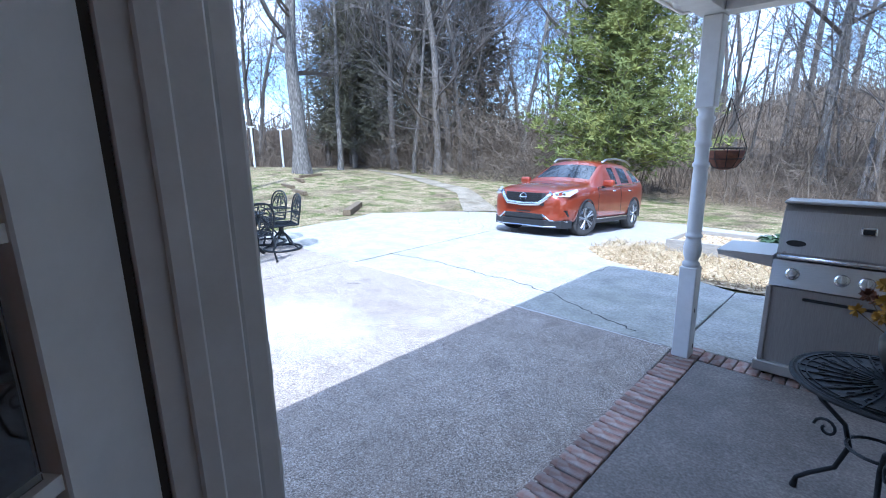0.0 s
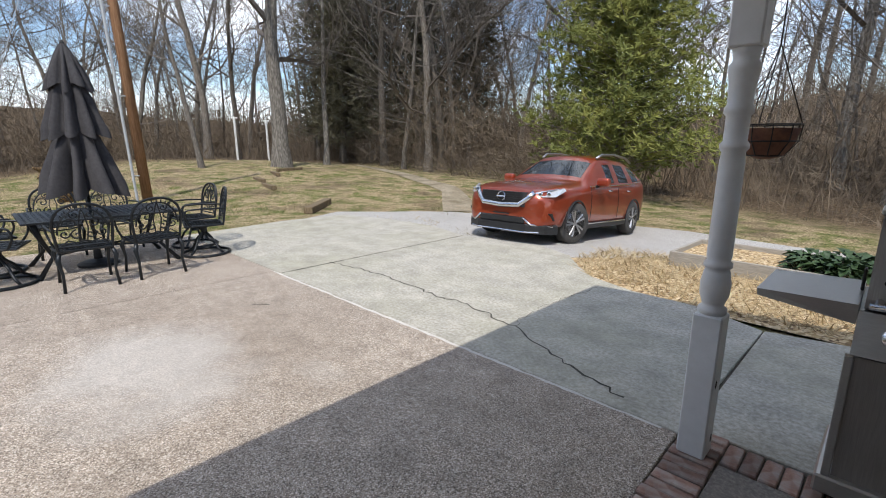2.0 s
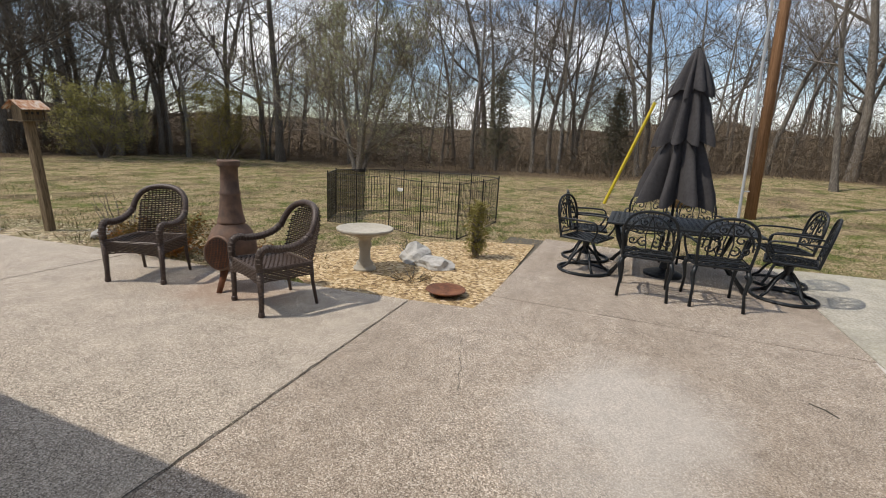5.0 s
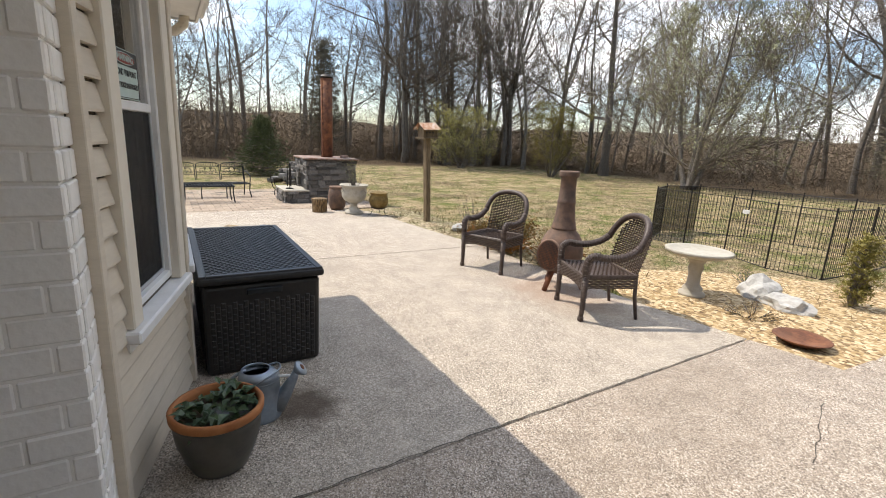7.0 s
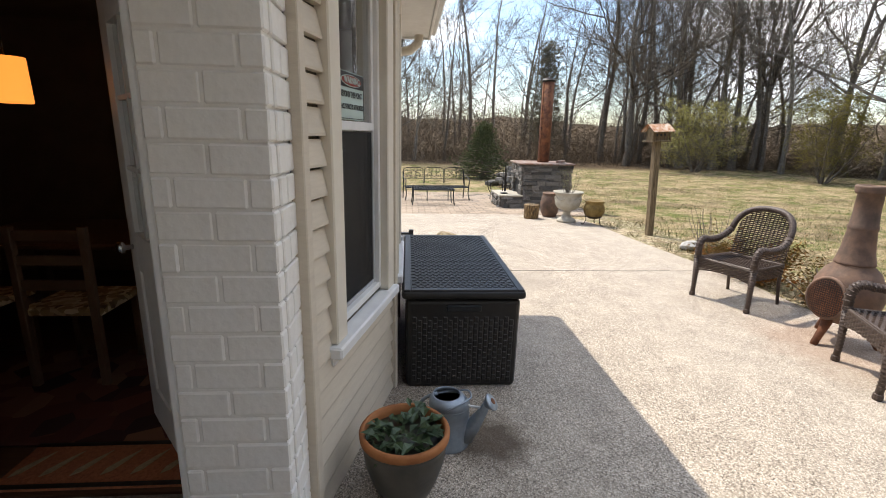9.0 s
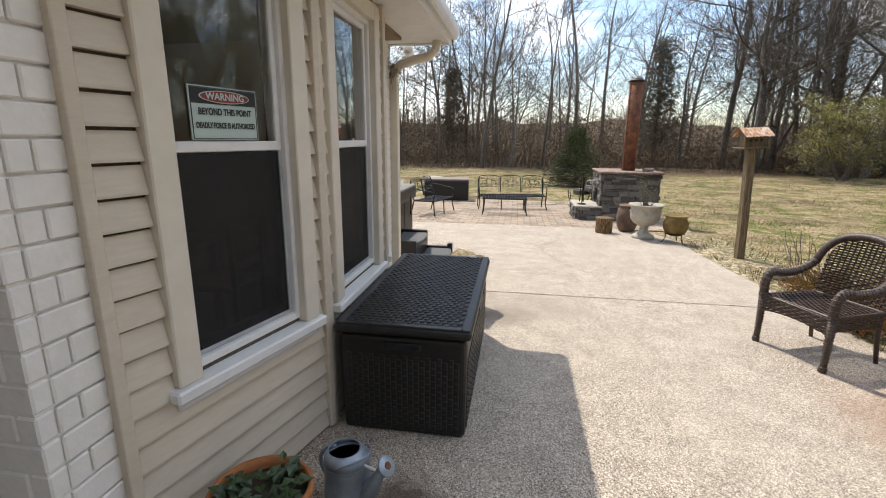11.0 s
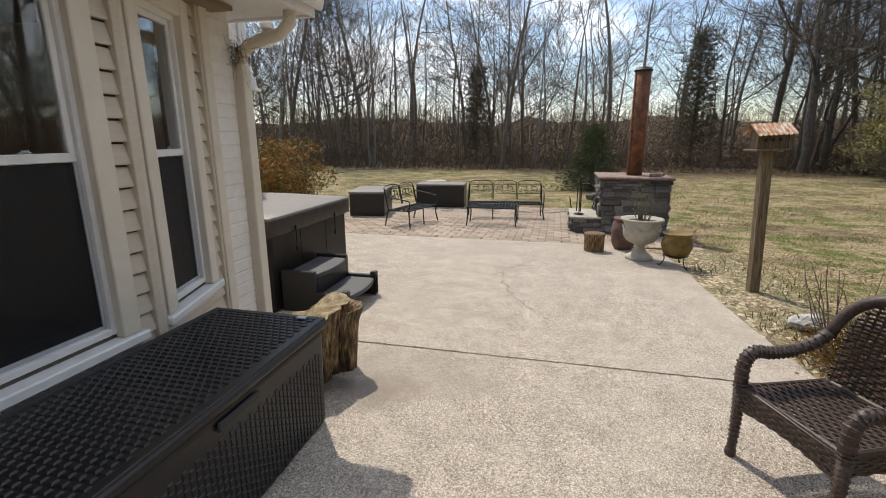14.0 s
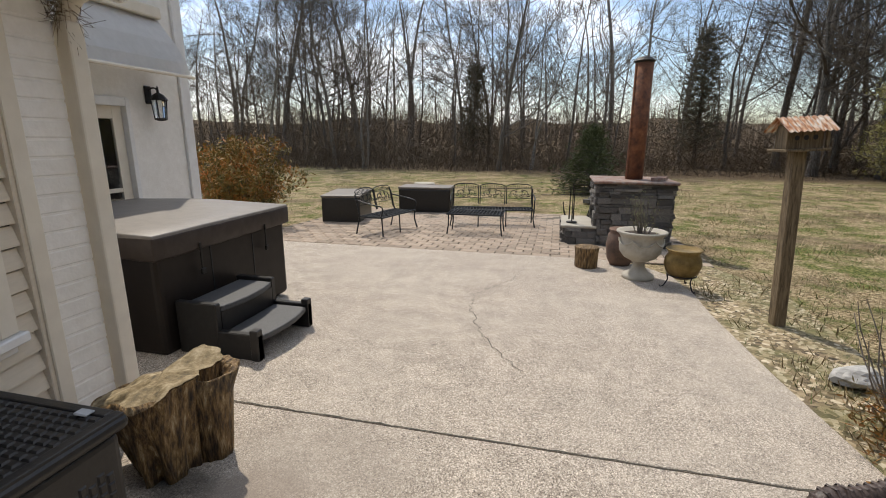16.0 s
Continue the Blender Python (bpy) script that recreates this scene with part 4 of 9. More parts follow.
spots += scatter(14, -31, -17, -37, -23, lambda x, y: x + y < -49, 1.5)
for x, y in spots:
    put_tree(rt.choice((0, 1, 2, 2, 3, 4, 5)), x, y, rt.uniform(0.8, 1.25), rt.random() < 0.3)

# deeper woods, plainer trees
far_protos = [bare_tree(300 + i, h, r, n1=9, n2=3, n3=4, n4=2, low=0.12, spread=1.3) for i, (h, r) in enumerate(((15, 0.16), (18, 0.2), (13, 0.12)))]
deep = scatter(62, -50, 50, -80, -47, gap=2.5) + scatter(26, -84, -54, -56, 40, gap=3.0) + scatter(26, -12, 40, 36, 62, gap=2.5)
DV, DF = [], []
for x, y in deep:
    d_ = far_protos[rt.randrange(3)]
    s, a, z = rt.uniform(1.0, 1.45), rt.uniform(0, 6.283), gz(x, y) - 0.05
    ca, sa = math.cos(a) * s, math.sin(a) * s
    for vs, fs in ((d_[0], d_[1]), (d_[2], d_[3])):
        k = len(DV)
        DV += [(x + v[0] * ca - v[1] * sa, y + v[0] * sa + v[1] * ca, z + v[2] * s) for v in vs]
        DF += [tuple(i + k for i in f) for f in fs]
tagged(mesh_part("far_woods", DV, DF, M_BARK), "far bare grey woods behind the nearer trees", "woods", kind="stuff")

# large trees that stand out from the woods
tree_thing("tree", pose(-21.9, 12.3, gz(-21.9, 12.3) - 0.1, 0, 0, 40), bare_tree(11, 19, 0.42, n1=18, n2=8, n3=6, n4=3, low=0.26, spread=1.15), "large old hardwood tree with pale furrowed bark", bark=M_PALEBARK)
tree_thing("tree", pose(-24.6, 16.4, gz(-24.6, 16.4) - 0.1, 0, 0, 200), bare_tree(12, 15, 0.17, low=0.3), "bare tree with a pale trunk beside the drive", bark=M_PALEBARK)
tree_thing("tree", pose(-22.8, 9.0, gz(-22.8, 9.0) - 0.1, 3, -4, 10), bare_tree(13, 13, 0.13, n1=10, low=0.35), "thin leaning bare tree on the lawn's edge")
tree_thing("tree", pose(-20.5, 21.8, gz(-20.5, 21.8) - 0.1, 0, 0, 80), bare_tree(14, 15, 0.24, n1=16, n2=8, n3=5, low=0.14, spread=1.3), "dark spreading tree with low crooked limbs")
tree_thing("tree", pose(-21.5, -31.5, gz(-21.5, -31.5) - 0.1, 0, 0, 30), bare_tree(15, 19, 0.30, n1=16, n2=7, n3=5, low=0.2, spread=1.3), "large spreading bare oak at the lawn's edge")
tree_thing("tree", pose(-28.0, -21.0, gz(-28, -21) - 0.1, 0, 0, 130), bare_tree(16, 18, 0.3, n1=16, n2=7, n3=5, low=0.22, spread=1.35), "large spreading bare tree with twisting limbs")
bud = bare_tree(17, 8.6, 0.13, n1=9, n2=8, n3=6, n4=4, low=0.12, spread=1.45, lean=0.45, forks=5)


def clumps(points, rnd, size, count, flat=0.6):
    """Small leaves about given points."""
    V, F = [], []
    for p in points:
        for _ in range(count):
            c = Vector(p) + Vector((rnd.gauss(0, 1), rnd.gauss(0, 1), rnd.gauss(0, 1))) * size * 1.6
            a = Vector((rnd.uniform(-1, 1), rnd.uniform(-1, 1), rnd.uniform(-1, 1))).normalized() * size * rnd.uniform(0.6, 1.2)
            b = a.orthogonal().normalized() * size * flat * rnd.uniform(0.6, 1.1)
            k = len(V)
            V += [c - a, c + b * 0.6, c + a, c - b * 0.6]
            F.append((k, k + 1, k + 2, k + 3))
    return V, F


t = tree_thing("tree", pose(-25.0, -12.6, gz(-25.0, -12.6) - 0.05, 0, 0, 60), bud, "wide many-stemmed tree coming into pale bud")
t.scale = (1.2, 1.2, 1.1)
rl = random.Random(3)
mesh_part("leaves", *clumps([p for p in bud[4] if rl.random() < 0.75], rl, 0.05, 4), M_BUD, t)
bud2 = bare_tree(18, 4.6, 0.06, n1=8, n2=6, n3=4, n4=3, low=0.05, spread=1.2, lean=0.5, forks=6)
t = tree_thing("shrub", pose(-22.6, -20.6, gz(-22.6, -20.6) - 0.05), bud2, "tall shrub with yellow-green spring buds", "shrub")
mesh_part("leaves", *clumps(bud2[4], rl, 0.06, 4), M_YELLOWBUD, t)
t2 = copy_thing(t, pose(-19.4, -26.4, gz(-19.4, -26.4) - 0.05, 0, 0, 140))
t2.scale = (1.1, 1.1, 0.9)


def conifer(seed, height, width, n, needles, size, low=0.1, power=0.8, up=0.25, tufts=0):
    """Branch whorls hung with clumps of needles about a straight stem."""
    rnd = random.Random(seed)
    TV, TF, NV, NF = [], [], [], []
    limb(TV, TF, [Vector((0, 0, z)) for z in (-0.2, height * 0.5, height)], [height * 0.02, height * 0.012, 0.02], 8)
    for i in range(n):
        f = low + (1 - low) * (i + rnd.random()) / n
        z = f * height
        reach = width * 0.5 * max(0.06, (1 - ((f - low) / (1 - low)))) ** power * rnd.uniform(0.65, 1.1)
        az = i * 2.399 + rnd.uniform(-0.4, 0.4)
        d = Vector((math.cos(az), math.sin(az), up))
        p, r = grow(rnd, Vector((0, 0, z)), d, reach, 0.03, 0.01, 4, 0.1, 0.12)
        limb(TV, TF, p, r, 4)
        for k in range(needles):
            h = rnd.uniform(0.25, 1.05) if not tufts else 1.08 - 0.26 * (k % tufts) + rnd.uniform(-0.05, 0.05)
            c = p[0].lerp(p[-1], h) + Vector((rnd.gauss(0, 1), rnd.gauss(0, 1), rnd.gauss(0, 0.7))) * size * 1.1
            for q in range(9):
                a = Vector((rnd.uniform(-1, 1), rnd.uniform(-1, 1), rnd.uniform(-0.4, 1))).normalized() * size * rnd.uniform(0.7, 1.2)
                s = a.orthogonal().normalized() * size * 0.09
                b = len(NV)
                NV += [c - s, c + s, c + a]
                NF.append((b, b + 1, b + 2))
    return TV, TF, NV, NF


def conifer_thing(name, m, data, needle, label, group=""):
    t = thing(name, m, label, "tree", group)
    mesh_part("trunk", data[0], data[1], M_BARK, t, True)
    mesh_part("crown", data[2], data[3], needle, t)
    return t


conifer_thing("pine_tree", pose(-8.1, 18.6, gz(-8.1, 18.6)), conifer(21, 11.5, 6.8, 230, 40, 0.25, 0.07, 0.6, 0.2, 4), M_NEEDLE, "bushy pine tree with bright yellow-green needles")
ced = conifer(22, 10.5, 5.2, 160, 11, 0.30, 0.10, 0.45, 0.35)
c0 = conifer_thing("cedar_tree", pose(-27.5, 19.6, gz(-27.5, 19.6)), ced, M_CEDAR, "dark evergreen cedar among the bare trees", "cedars in the woods")
for x, y, s in ((-30.5, 22.5, 1.2), (-25.6, 21.4, 1.15), (-23.4, 23.0, 1.0), (-29.0, 20.4, 0.9), (-33.0, 21.0, 1.1), (-21.0, 25.5, 1.1), (-33.5, 0.8, 0.5), (-32.5, -6.6, 0.6), (3.5, -42, 0.75), (-13.5, -40, 0.9), (-35, 24, 1.0)):
    c = copy_thing(c0, pose(x, y, gz(x, y), 0, 0, x * 40))
    c.scale = (s, s, s)
conifer_thing("spruce_tree", pose(-4.9, -19.5, gz(-4.9, -19.5)), conifer(23, 2.35, 3.3, 150, 16, 0.13, 0.0, 0.9, 0.02), M_SPRUCE, "young green spruce behind the stone fireplace")
conifer_thing("small_evergreen", pose(-7.8, 0.17, gz(-7.8, 0.17)), conifer(24, 0.78, 0.36, 70, 9, 0.055, 0.03, 0.5, 1.2), M_YELLOWBUD, "small upright golden evergreen in the mulch bed")

# dense stems and brush along the edge of the woods
rb2 = random.Random(31)
UV, UF = [], []


def stem(x, y, h, r):
    """One crooked stem with two side shoots."""
    z = gz(x, y) - 0.05
    h *= 0.45 + 1.1 * max(0.0, min(1.0, 0.5 + 0.9 * noise.noise((x * 0.22, y * 0.22, 7))))
    b0 = Vector((x, y, z))
    bend = Vector((rb2.gauss(0, 0.4), rb2.gauss(0, 0.4), 0)) * h
    mid = b0 + bend * 0.35 + Vector((0, 0, h * 0.5))
    tip = b0 + bend + Vector((0, 0, h))
    twig(UV, UF, [b0, mid, tip], r)
    for _ in range(2):
        f = mid.lerp(tip, rb2.uniform(-0.4, 0.7))
        twig(UV, UF, [f, f + Vector((rb2.gauss(0, 0.35), rb2.gauss(0, 0.35), rb2.uniform(-0.1, 0.5))) * h * 0.55], r * 0.6)


def belt(n, x0, x1, y0, y1, hs, r, ok=lambda x, y: True):
    for _ in range(n):
        x, y = rb2.uniform(x0, x1), rb2.uniform(y0, y1)
        if ok(x, y):
            stem(x, y, rb2.uniform(*hs) * rb2.uniform(0.4, 1.0), r)


belt(5400, -36, 34, -41, -30, (0.8, 3.2), 0.016)
belt(1300, -44, 40, -75, -32, (3, 9), 0.024)
belt(5000, -44, -27, -36, 32, (0.8, 3.0), 0.015, lambda x, y: x < -29.5 or x + y < -41)
belt(1300, -76, -31, -36, 34, (3, 9), 0.024)
belt(4600, -12, 32, 16.5, 30, (0.6, 2.6), 0.010, lambda x, y: y + 0.35 * x > 17)
belt(1800, -12, 38, 18, 56, (3, 9), 0.022, lambda x, y: y + 0.35 * x > 18)
belt(3600, -40, -10, 22, 34, (0.8, 3.0), 0.012, lambda x, y: y > 22.5 - 0.1 * x)
belt(900, -44, -10, 24, 46, (3, 9), 0.024, lambda x, y: y > 24 - 0.1 * x)
tagged(mesh_part("undergrowth", UV, UF, M_BRUSH), "tangle of bare brown stems and saplings under the trees", "undergrowth", kind="stuff")


# fine dry twigs that fill the edge of the woods
HV, HF = [], []


def haze(n, x0, x1, y0, y1, top, ok=lambda x, y: True):
    for _ in range(n):
        x, y = rb2.uniform(x0, x1), rb2.uniform(y0, y1)
        if not ok(x, y):
            continue
        hgt = top * (0.25 + 1.6 * max(0.0, min(1.0, 0.5 + 0.9 * noise.noise((x * 0.13, y * 0.13, 5)))))
        b_ = Vector((x, y, gz(x, y) + hgt * rb2.random() ** 1.6))
        e_ = b_ + Vector((rb2.gauss(0, 0.6), rb2.gauss(0, 0.6), rb2.uniform(-0.35, 1.1))) * rb2.uniform(0.7, 1.6)
        bow = b_.lerp(e_, 0.5) + Vector((rb2.gauss(0, 0.12), rb2.gauss(0, 0.12), rb2.gauss(0.05, 0.12)))
        twig(HV, HF, [b_, bow, e_] if rb2.random() < 0.4 else [b_, e_], 0.010)


for _ in range(16000):
    a, r_ = rb2.uniform(0, 6.283), rb2.uniform(66, 122)
    x, y = r_ * math.cos(a), r_ * math.sin(a)
    if x < 50:
        b_ = Vector((x, y, gz(x, y) - 0.2))
        twig(HV, HF, [b_, b_ + Vector((rb2.gauss(0, 0.12), rb2.gauss(0, 0.12), 1)) * rb2.uniform(2, 7)], rb2.uniform(0.03, 0.08))
haze(48000, -36, 34, -50, -30.5, 5.4)
haze(18000, -33, -15, -36, -20, 4.8, lambda x, y: x + y < -50)
haze(48000, -50, -28.5, -36, 32, 5.2, lambda x, y: x < -30.5 or x + y < -42)
haze(32000, -12, 34, 17, 38, 6.0, lambda x, y: y + 0.35 * x > 18 and abs(x + 8) > 3.5)
haze(12000, -32, -12, 17.5, 24, 5.0, lambda x, y: y > 13.5 - 0.22 * x)
haze(20000, -42, -12, 23, 38, 6.0, lambda x, y: y > 23 - 0.1 * x)
tagged(mesh_part("brushwood", HV, HF, M_BRUSH), "fine grey-brown twigs filling the edge of the woods", "brushwood", kind="stuff")


# grass blades and straw
def blades(name, n, where, h, material, label, seed, spread=0.5):
    rnd = random.Random(seed)
    V, F = [], []
    tries = 0
    while len(F) < n and tries < n * 20:
        tries += 1
        p = where(rnd)
        if p is None:
            continue
        x, y, z = p
        hh = h * rnd.uniform(0.4, 1.2)
        a = rnd.uniform(0, 6.283)
        w = hh * 0.05 + 0.002
        dx, dy = rnd.gauss(0, spread) * hh, rnd.gauss(0, spread) * hh
        k = len(V)
        V += [(x - w * math.cos(a), y - w * math.sin(a), z), (x + w * math.cos(a), y + w * math.sin(a), z), (x + dx, y + dy, z + hh)]
        F.append((k, k + 1, k + 2))
    return tagged(mesh_part(name, V, F, material), label, "grass", kind="stuff")


def inside(poly, x, y):
    c = False
    for (x0, y0), (x1, y1) in zip(poly, poly[1:] + poly[:1]):
        if (y0 > y) != (y1 > y) and x < (x1 - x0) * (y - y0) / (y1 - y0) + x0:
            c = not c
    return c


PAVED = [(-9.9, 0.8), (-5.72, 0.84), (-5.6, 0.1), (-5.5, -2.5), (-5.4, -7.0), (-5.2, -8.8), (1.6, -8.8), (6, -8.8), (6, 6.4), (-1.8, 6.62), (-3.2, 6.9), (-3.9, 7.9), (-9.6, 8.0), (-9.95, 6.2)]


def on_lawn(rnd):
    x, y = rnd.uniform(-17, -5.4), rnd.uniform(-17, 6) if rnd.random() < 0.6 else rnd.uniform(-9, 9.5)
    return None if inside(PAVED, x, y) or noise.noise((x * 0.5, y * 0.5, 3)) < -0.25 else (x, y, gz(x, y) - 0.005)


def on_straw(rnd):
    x, y = rnd.uniform(-3.8, 2.5), rnd.uniform(6.35, 9.4)
    return None if inside(PAVED, x, y) or y > 8.4 + 0.2 * x + 1.4 else (x, y, gz(x, y) + 0.02)


blades("grass", 26000, on_lawn, 0.06, M_DRYGRASS, "short dry lawn grass in tufts", 41, 0.8)
blades("grass", 20000, on_lawn, 0.05, M_GREENBLADE, "short green spring grass in tufts", 42, 0.7)
def on_far_lawn(rnd):
    x, y = (rnd.uniform(-30, -5.4), rnd.uniform(-30, 12)) if rnd.random() < 0.75 else (rnd.uniform(-10, 6), rnd.uniform(-36, -9))
    return None if inside(PAVED, x, y) or (-6.2 < x < 2.2 and -14.4 < y < -8) or noise.noise((x * 0.7, y * 0.7, 8)) < -0.05 or woods(x, y) > 0.5 else (x, y, gz(x, y) - 0.01)


blades("grass", 26000, on_far_lawn, 0.11, M_DRYGRASS, "scattered dry tufts over the lawn", 46, 0.9)
blades("grass", 16000, on_far_lawn, 0.09, M_GREENBLADE, "scattered green tufts over the lawn", 47, 0.8)
blades("straw", 9000, on_straw, 0.12, M_DRYGRASS, "flattened dry ornamental grass", 43, 1.3)


def on_edge(rnd):
    """Longer growth along the western edge of the paving."""
    y = rnd.uniform(-8.0, -1.2)
    x = -5.5 - abs(rnd.gauss(0, 0.55))
    return (x, y, gz(x, y) - 0.01) if noise.noise((x * 1.3, y * 1.3, 9)) > -0.1 else None


blades("weeds", 900, on_edge, 0.12, M_WEED, "dry wiry weeds along the patio edge", 44, 0.45)
blades("weeds", 1500, on_edge, 0.07, M_GREENBLADE, "green weeds along the patio edge", 45, 0.5)

# ---- things by the house ----
M_RESIN = mat("dark_resin", [(0.010, 0.009, 0.0085), (0.020, 0.018, 0.0165)], 20, 0.38, bump=0.1, bscale=80, spec=0.45)
M_WICKER = mat("brown_wicker", [(0.028, 0.018, 0.014), (0.065, 0.043, 0.034), (0.11, 0.08, 0.065)], 60, 0.5, bump=0.3, bscale=90)
M_CAST = mat("dark_cast_metal", [(0.008, 0.010, 0.012), (0.022, 0.026, 0.03)], 30, 0.42, metal=0.3, bump=0.15, bscale=120)
M_IRON = mat("black_iron", [(0.012, 0.011, 0.01), (0.03, 0.026, 0.023)], 30, 0.55, metal=0.4, bump=0.15)
M_TERRA = mat("orange_terracotta", [(0.30, 0.105, 0.03), (0.42, 0.165, 0.055)], 14, 0.75, bump=0.2)
M_GLAZE = mat("dark_glazed_pot", [(0.035, 0.034, 0.028), (0.075, 0.07, 0.055)], 6, 0.35, bump=0.2, big=(0.12, 0.10, 0.075), bigscale=3, bigamt=0.4)
M_SOIL = mat("potting_soil", [(0.02, 0.014, 0.009), (0.07, 0.05, 0.034)], 50, 0.95, bump=0.8)
M_LEAF = mat("dark_green_leaf", [(0.02, 0.045, 0.018), (0.06, 0.10, 0.035)], 12, 0.5, bump=0.2)
M_GALV = mat("galvanised_metal", [(0.22, 0.27, 0.32), (0.38, 0.44, 0.5)], 9, 0.42, metal=0.5, bump=0.15, big=(0.16, 0.13, 0.10), bigscale=5, bigamt=0.35)
M_STEEL = mat("brushed_steel", [(0.50, 0.48, 0.45), (0.62, 0.60, 0.565)], 18, 0.33, metal=0.9, bump=0.05, stretch=(1, 30, 30))
M_STEELD = mat("dull_steel_panel", [(0.36, 0.335, 0.305), (0.47, 0.44, 0.405)], 10, 0.4, metal=0.85, bump=0.05, stretch=(30, 1, 1))
M_CHROME = mat("chrome", [(0.62, 0.62, 0.63), (0.7, 0.7, 0.71)], 4, 0.12, metal=1.0, bump=0)
M_RUST = mat("rusted_iron", [(0.07, 0.028, 0.018), (0.18, 0.07, 0.035), (0.30, 0.13, 0.06)], 9, 0.85, metal=0.1, bump=0.4, big=(0.08, 0.045, 0.035), bigscale=2.5, bigamt=0.5)
M_CLAY = mat("sooty_clay", [(0.10, 0.065, 0.05), (0.19, 0.115, 0.08), (0.27, 0.15, 0.095)], 4, 0.75, bump=0.25, bscale=25, big=(0.045, 0.037, 0.033), bigscale=3.2, bigamt=0.75)
M_STONEG = mat("grey_ledgestone", [(0.07, 0.066, 0.062), (0.17, 0.158, 0.145), (0.32, 0.295, 0.265)], 12, 0.9, bump=1.0, vary=0.5, distance=0.02)
M_CASTSTONE = mat("pale_cast_stone", [(0.36, 0.33, 0.27), (0.50, 0.465, 0.395)], 12, 0.85, bump=0.3, big=(0.33, 0.30, 0.24), bigscale=3, bigamt=0.5)
M_WOODP = mat("weathered_post", [(0.06, 0.042, 0.025), (0.16, 0.115, 0.065), (0.25, 0.19, 0.115)], 10, 0.9, bump=0.5, stretch=(6, 6, 0.6))
M_WOODG = mat("silvered_boards", [(0.26, 0.235, 0.20), (0.42, 0.385, 0.33)], 8, 0.9, bump=0.5, stretch=(0.8, 8, 8))
M_STUMP = mat("stripped_wood", [(0.018, 0.012, 0.007), (0.085, 0.05, 0.022), (0.23, 0.14, 0.055), (0.44, 0.35, 0.22)], 9, 0.75, bump=0.8, stretch=(5, 5, 0.8), distance=0.03)
M_STUMPTOP = mat("cut_wood", [(0.05, 0.038, 0.02), (0.24, 0.18, 0.095), (0.46, 0.38, 0.25)], 14, 0.85, bump=1.0, detail=10, distance=0.02)
M_COVER = mat("tub_cover_vinyl", [(0.165, 0.145, 0.125), (0.21, 0.185, 0.16)], 8, 0.5, bump=0.12, bscale=40)
M_TUBSIDE = mat("dark_tub_panel", [(0.012, 0.009, 0.007), (0.022, 0.016, 0.013)], 6, 0.45, bump=0.1, spec=0.25)
M_TUBSKIRT = mat("brown_vinyl_skirt", [(0.035, 0.025, 0.02), (0.055, 0.041, 0.033)], 9, 0.45, bump=0.25, bscale=14, spec=0.3)
M_TREAD = mat("grey_step_tread", [(0.045, 0.045, 0.046), (0.085, 0.085, 0.086)], 60, 0.6, bump=0.3)
M_RED = mat("faded_red_print", [(0.22, 0.03, 0.025), (0.30, 0.05, 0.04)], 9, 0.6, bump=0)
M_SIGNW = mat("pale_sign_board", [(0.40, 0.51, 0.48), (0.48, 0.58, 0.54)], 6, 0.5, bump=0)
# black for printing, and for hollows whose shade is given by colour
M_INKHOLLOW = mat("black_print_and_hollows", [(0.015, 0.016, 0.018), (0.02, 0.02, 0.022)], 6, 0.5, bump=0)
M_RUG = mat("patterned_rug", [(0.035, 0.012, 0.01), (0.12, 0.03, 0.02), (0.20, 0.10, 0.055)], 7, 0.95, bump=0.3, detail=3, kind="voronoi")
M_FLOORW = mat("dark_floorboards", [(0.05, 0.025, 0.014), (0.10, 0.05, 0.027)], 5, 0.45, bump=0.1, stretch=(1, 8, 1))
M_TABLEW = mat("brown_table_wood", [(0.09, 0.05, 0.028), (0.16, 0.09, 0.05)], 5, 0.4, bump=0.1, stretch=(1, 6, 1))
M_ROOM = mat("tan_room_paint", [(0.20, 0.15, 0.10), (0.25, 0.185, 0.125)], 3, 0.8, bump=0.05)
M_GOLD = mat("mustard_petals", [(0.30, 0.16, 0.02), (0.50, 0.30, 0.04)], 30, 0.8, bump=0)
M_RUSTZINC = mat("rusty_zinc", [(0.22, 0.07, 0.025), (0.42, 0.19, 0.08), (0.55, 0.44, 0.34), (0.60, 0.58, 0.55)], 9, 0.6, metal=0.2, bump=0.1, stretch=(5, 1, 1), tight=0.15)
M_GREYCLOTH = mat("charcoal_canvas", [(0.026, 0.024, 0.026), (0.048, 0.045, 0.048)], 25, 0.85, bump=0.25, bscale=160, big=(0.07, 0.064, 0.062), bigscale=1.8, bigamt=0.4)


def curve_pts(a, b, c, n=8):
    """Points on a bend from a to c, pulled towards b."""
    a, b, c = Vector(a), Vector(b), Vector(c)
    return [a * (1 - t) ** 2 + b * 2 * t * (1 - t) + c * t * t for t in [i / n for i in range(n + 1)]]


def lerp_box(name, parent, verts, material, label=""):
    bm = bmesh.new()
    v = [bm.verts.new(c) for c in verts]
    for f in ((0, 3, 2, 1), (4, 5, 6, 7), (0, 1, 5, 4), (1, 2, 6, 5), (2, 3, 7, 6), (3, 0, 4, 7)):
        bm.faces.new([v[i] for i in f])
    bmesh.ops.recalc_face_normals(bm, faces=bm.faces)
    return part(name, bm, material, parent, label)


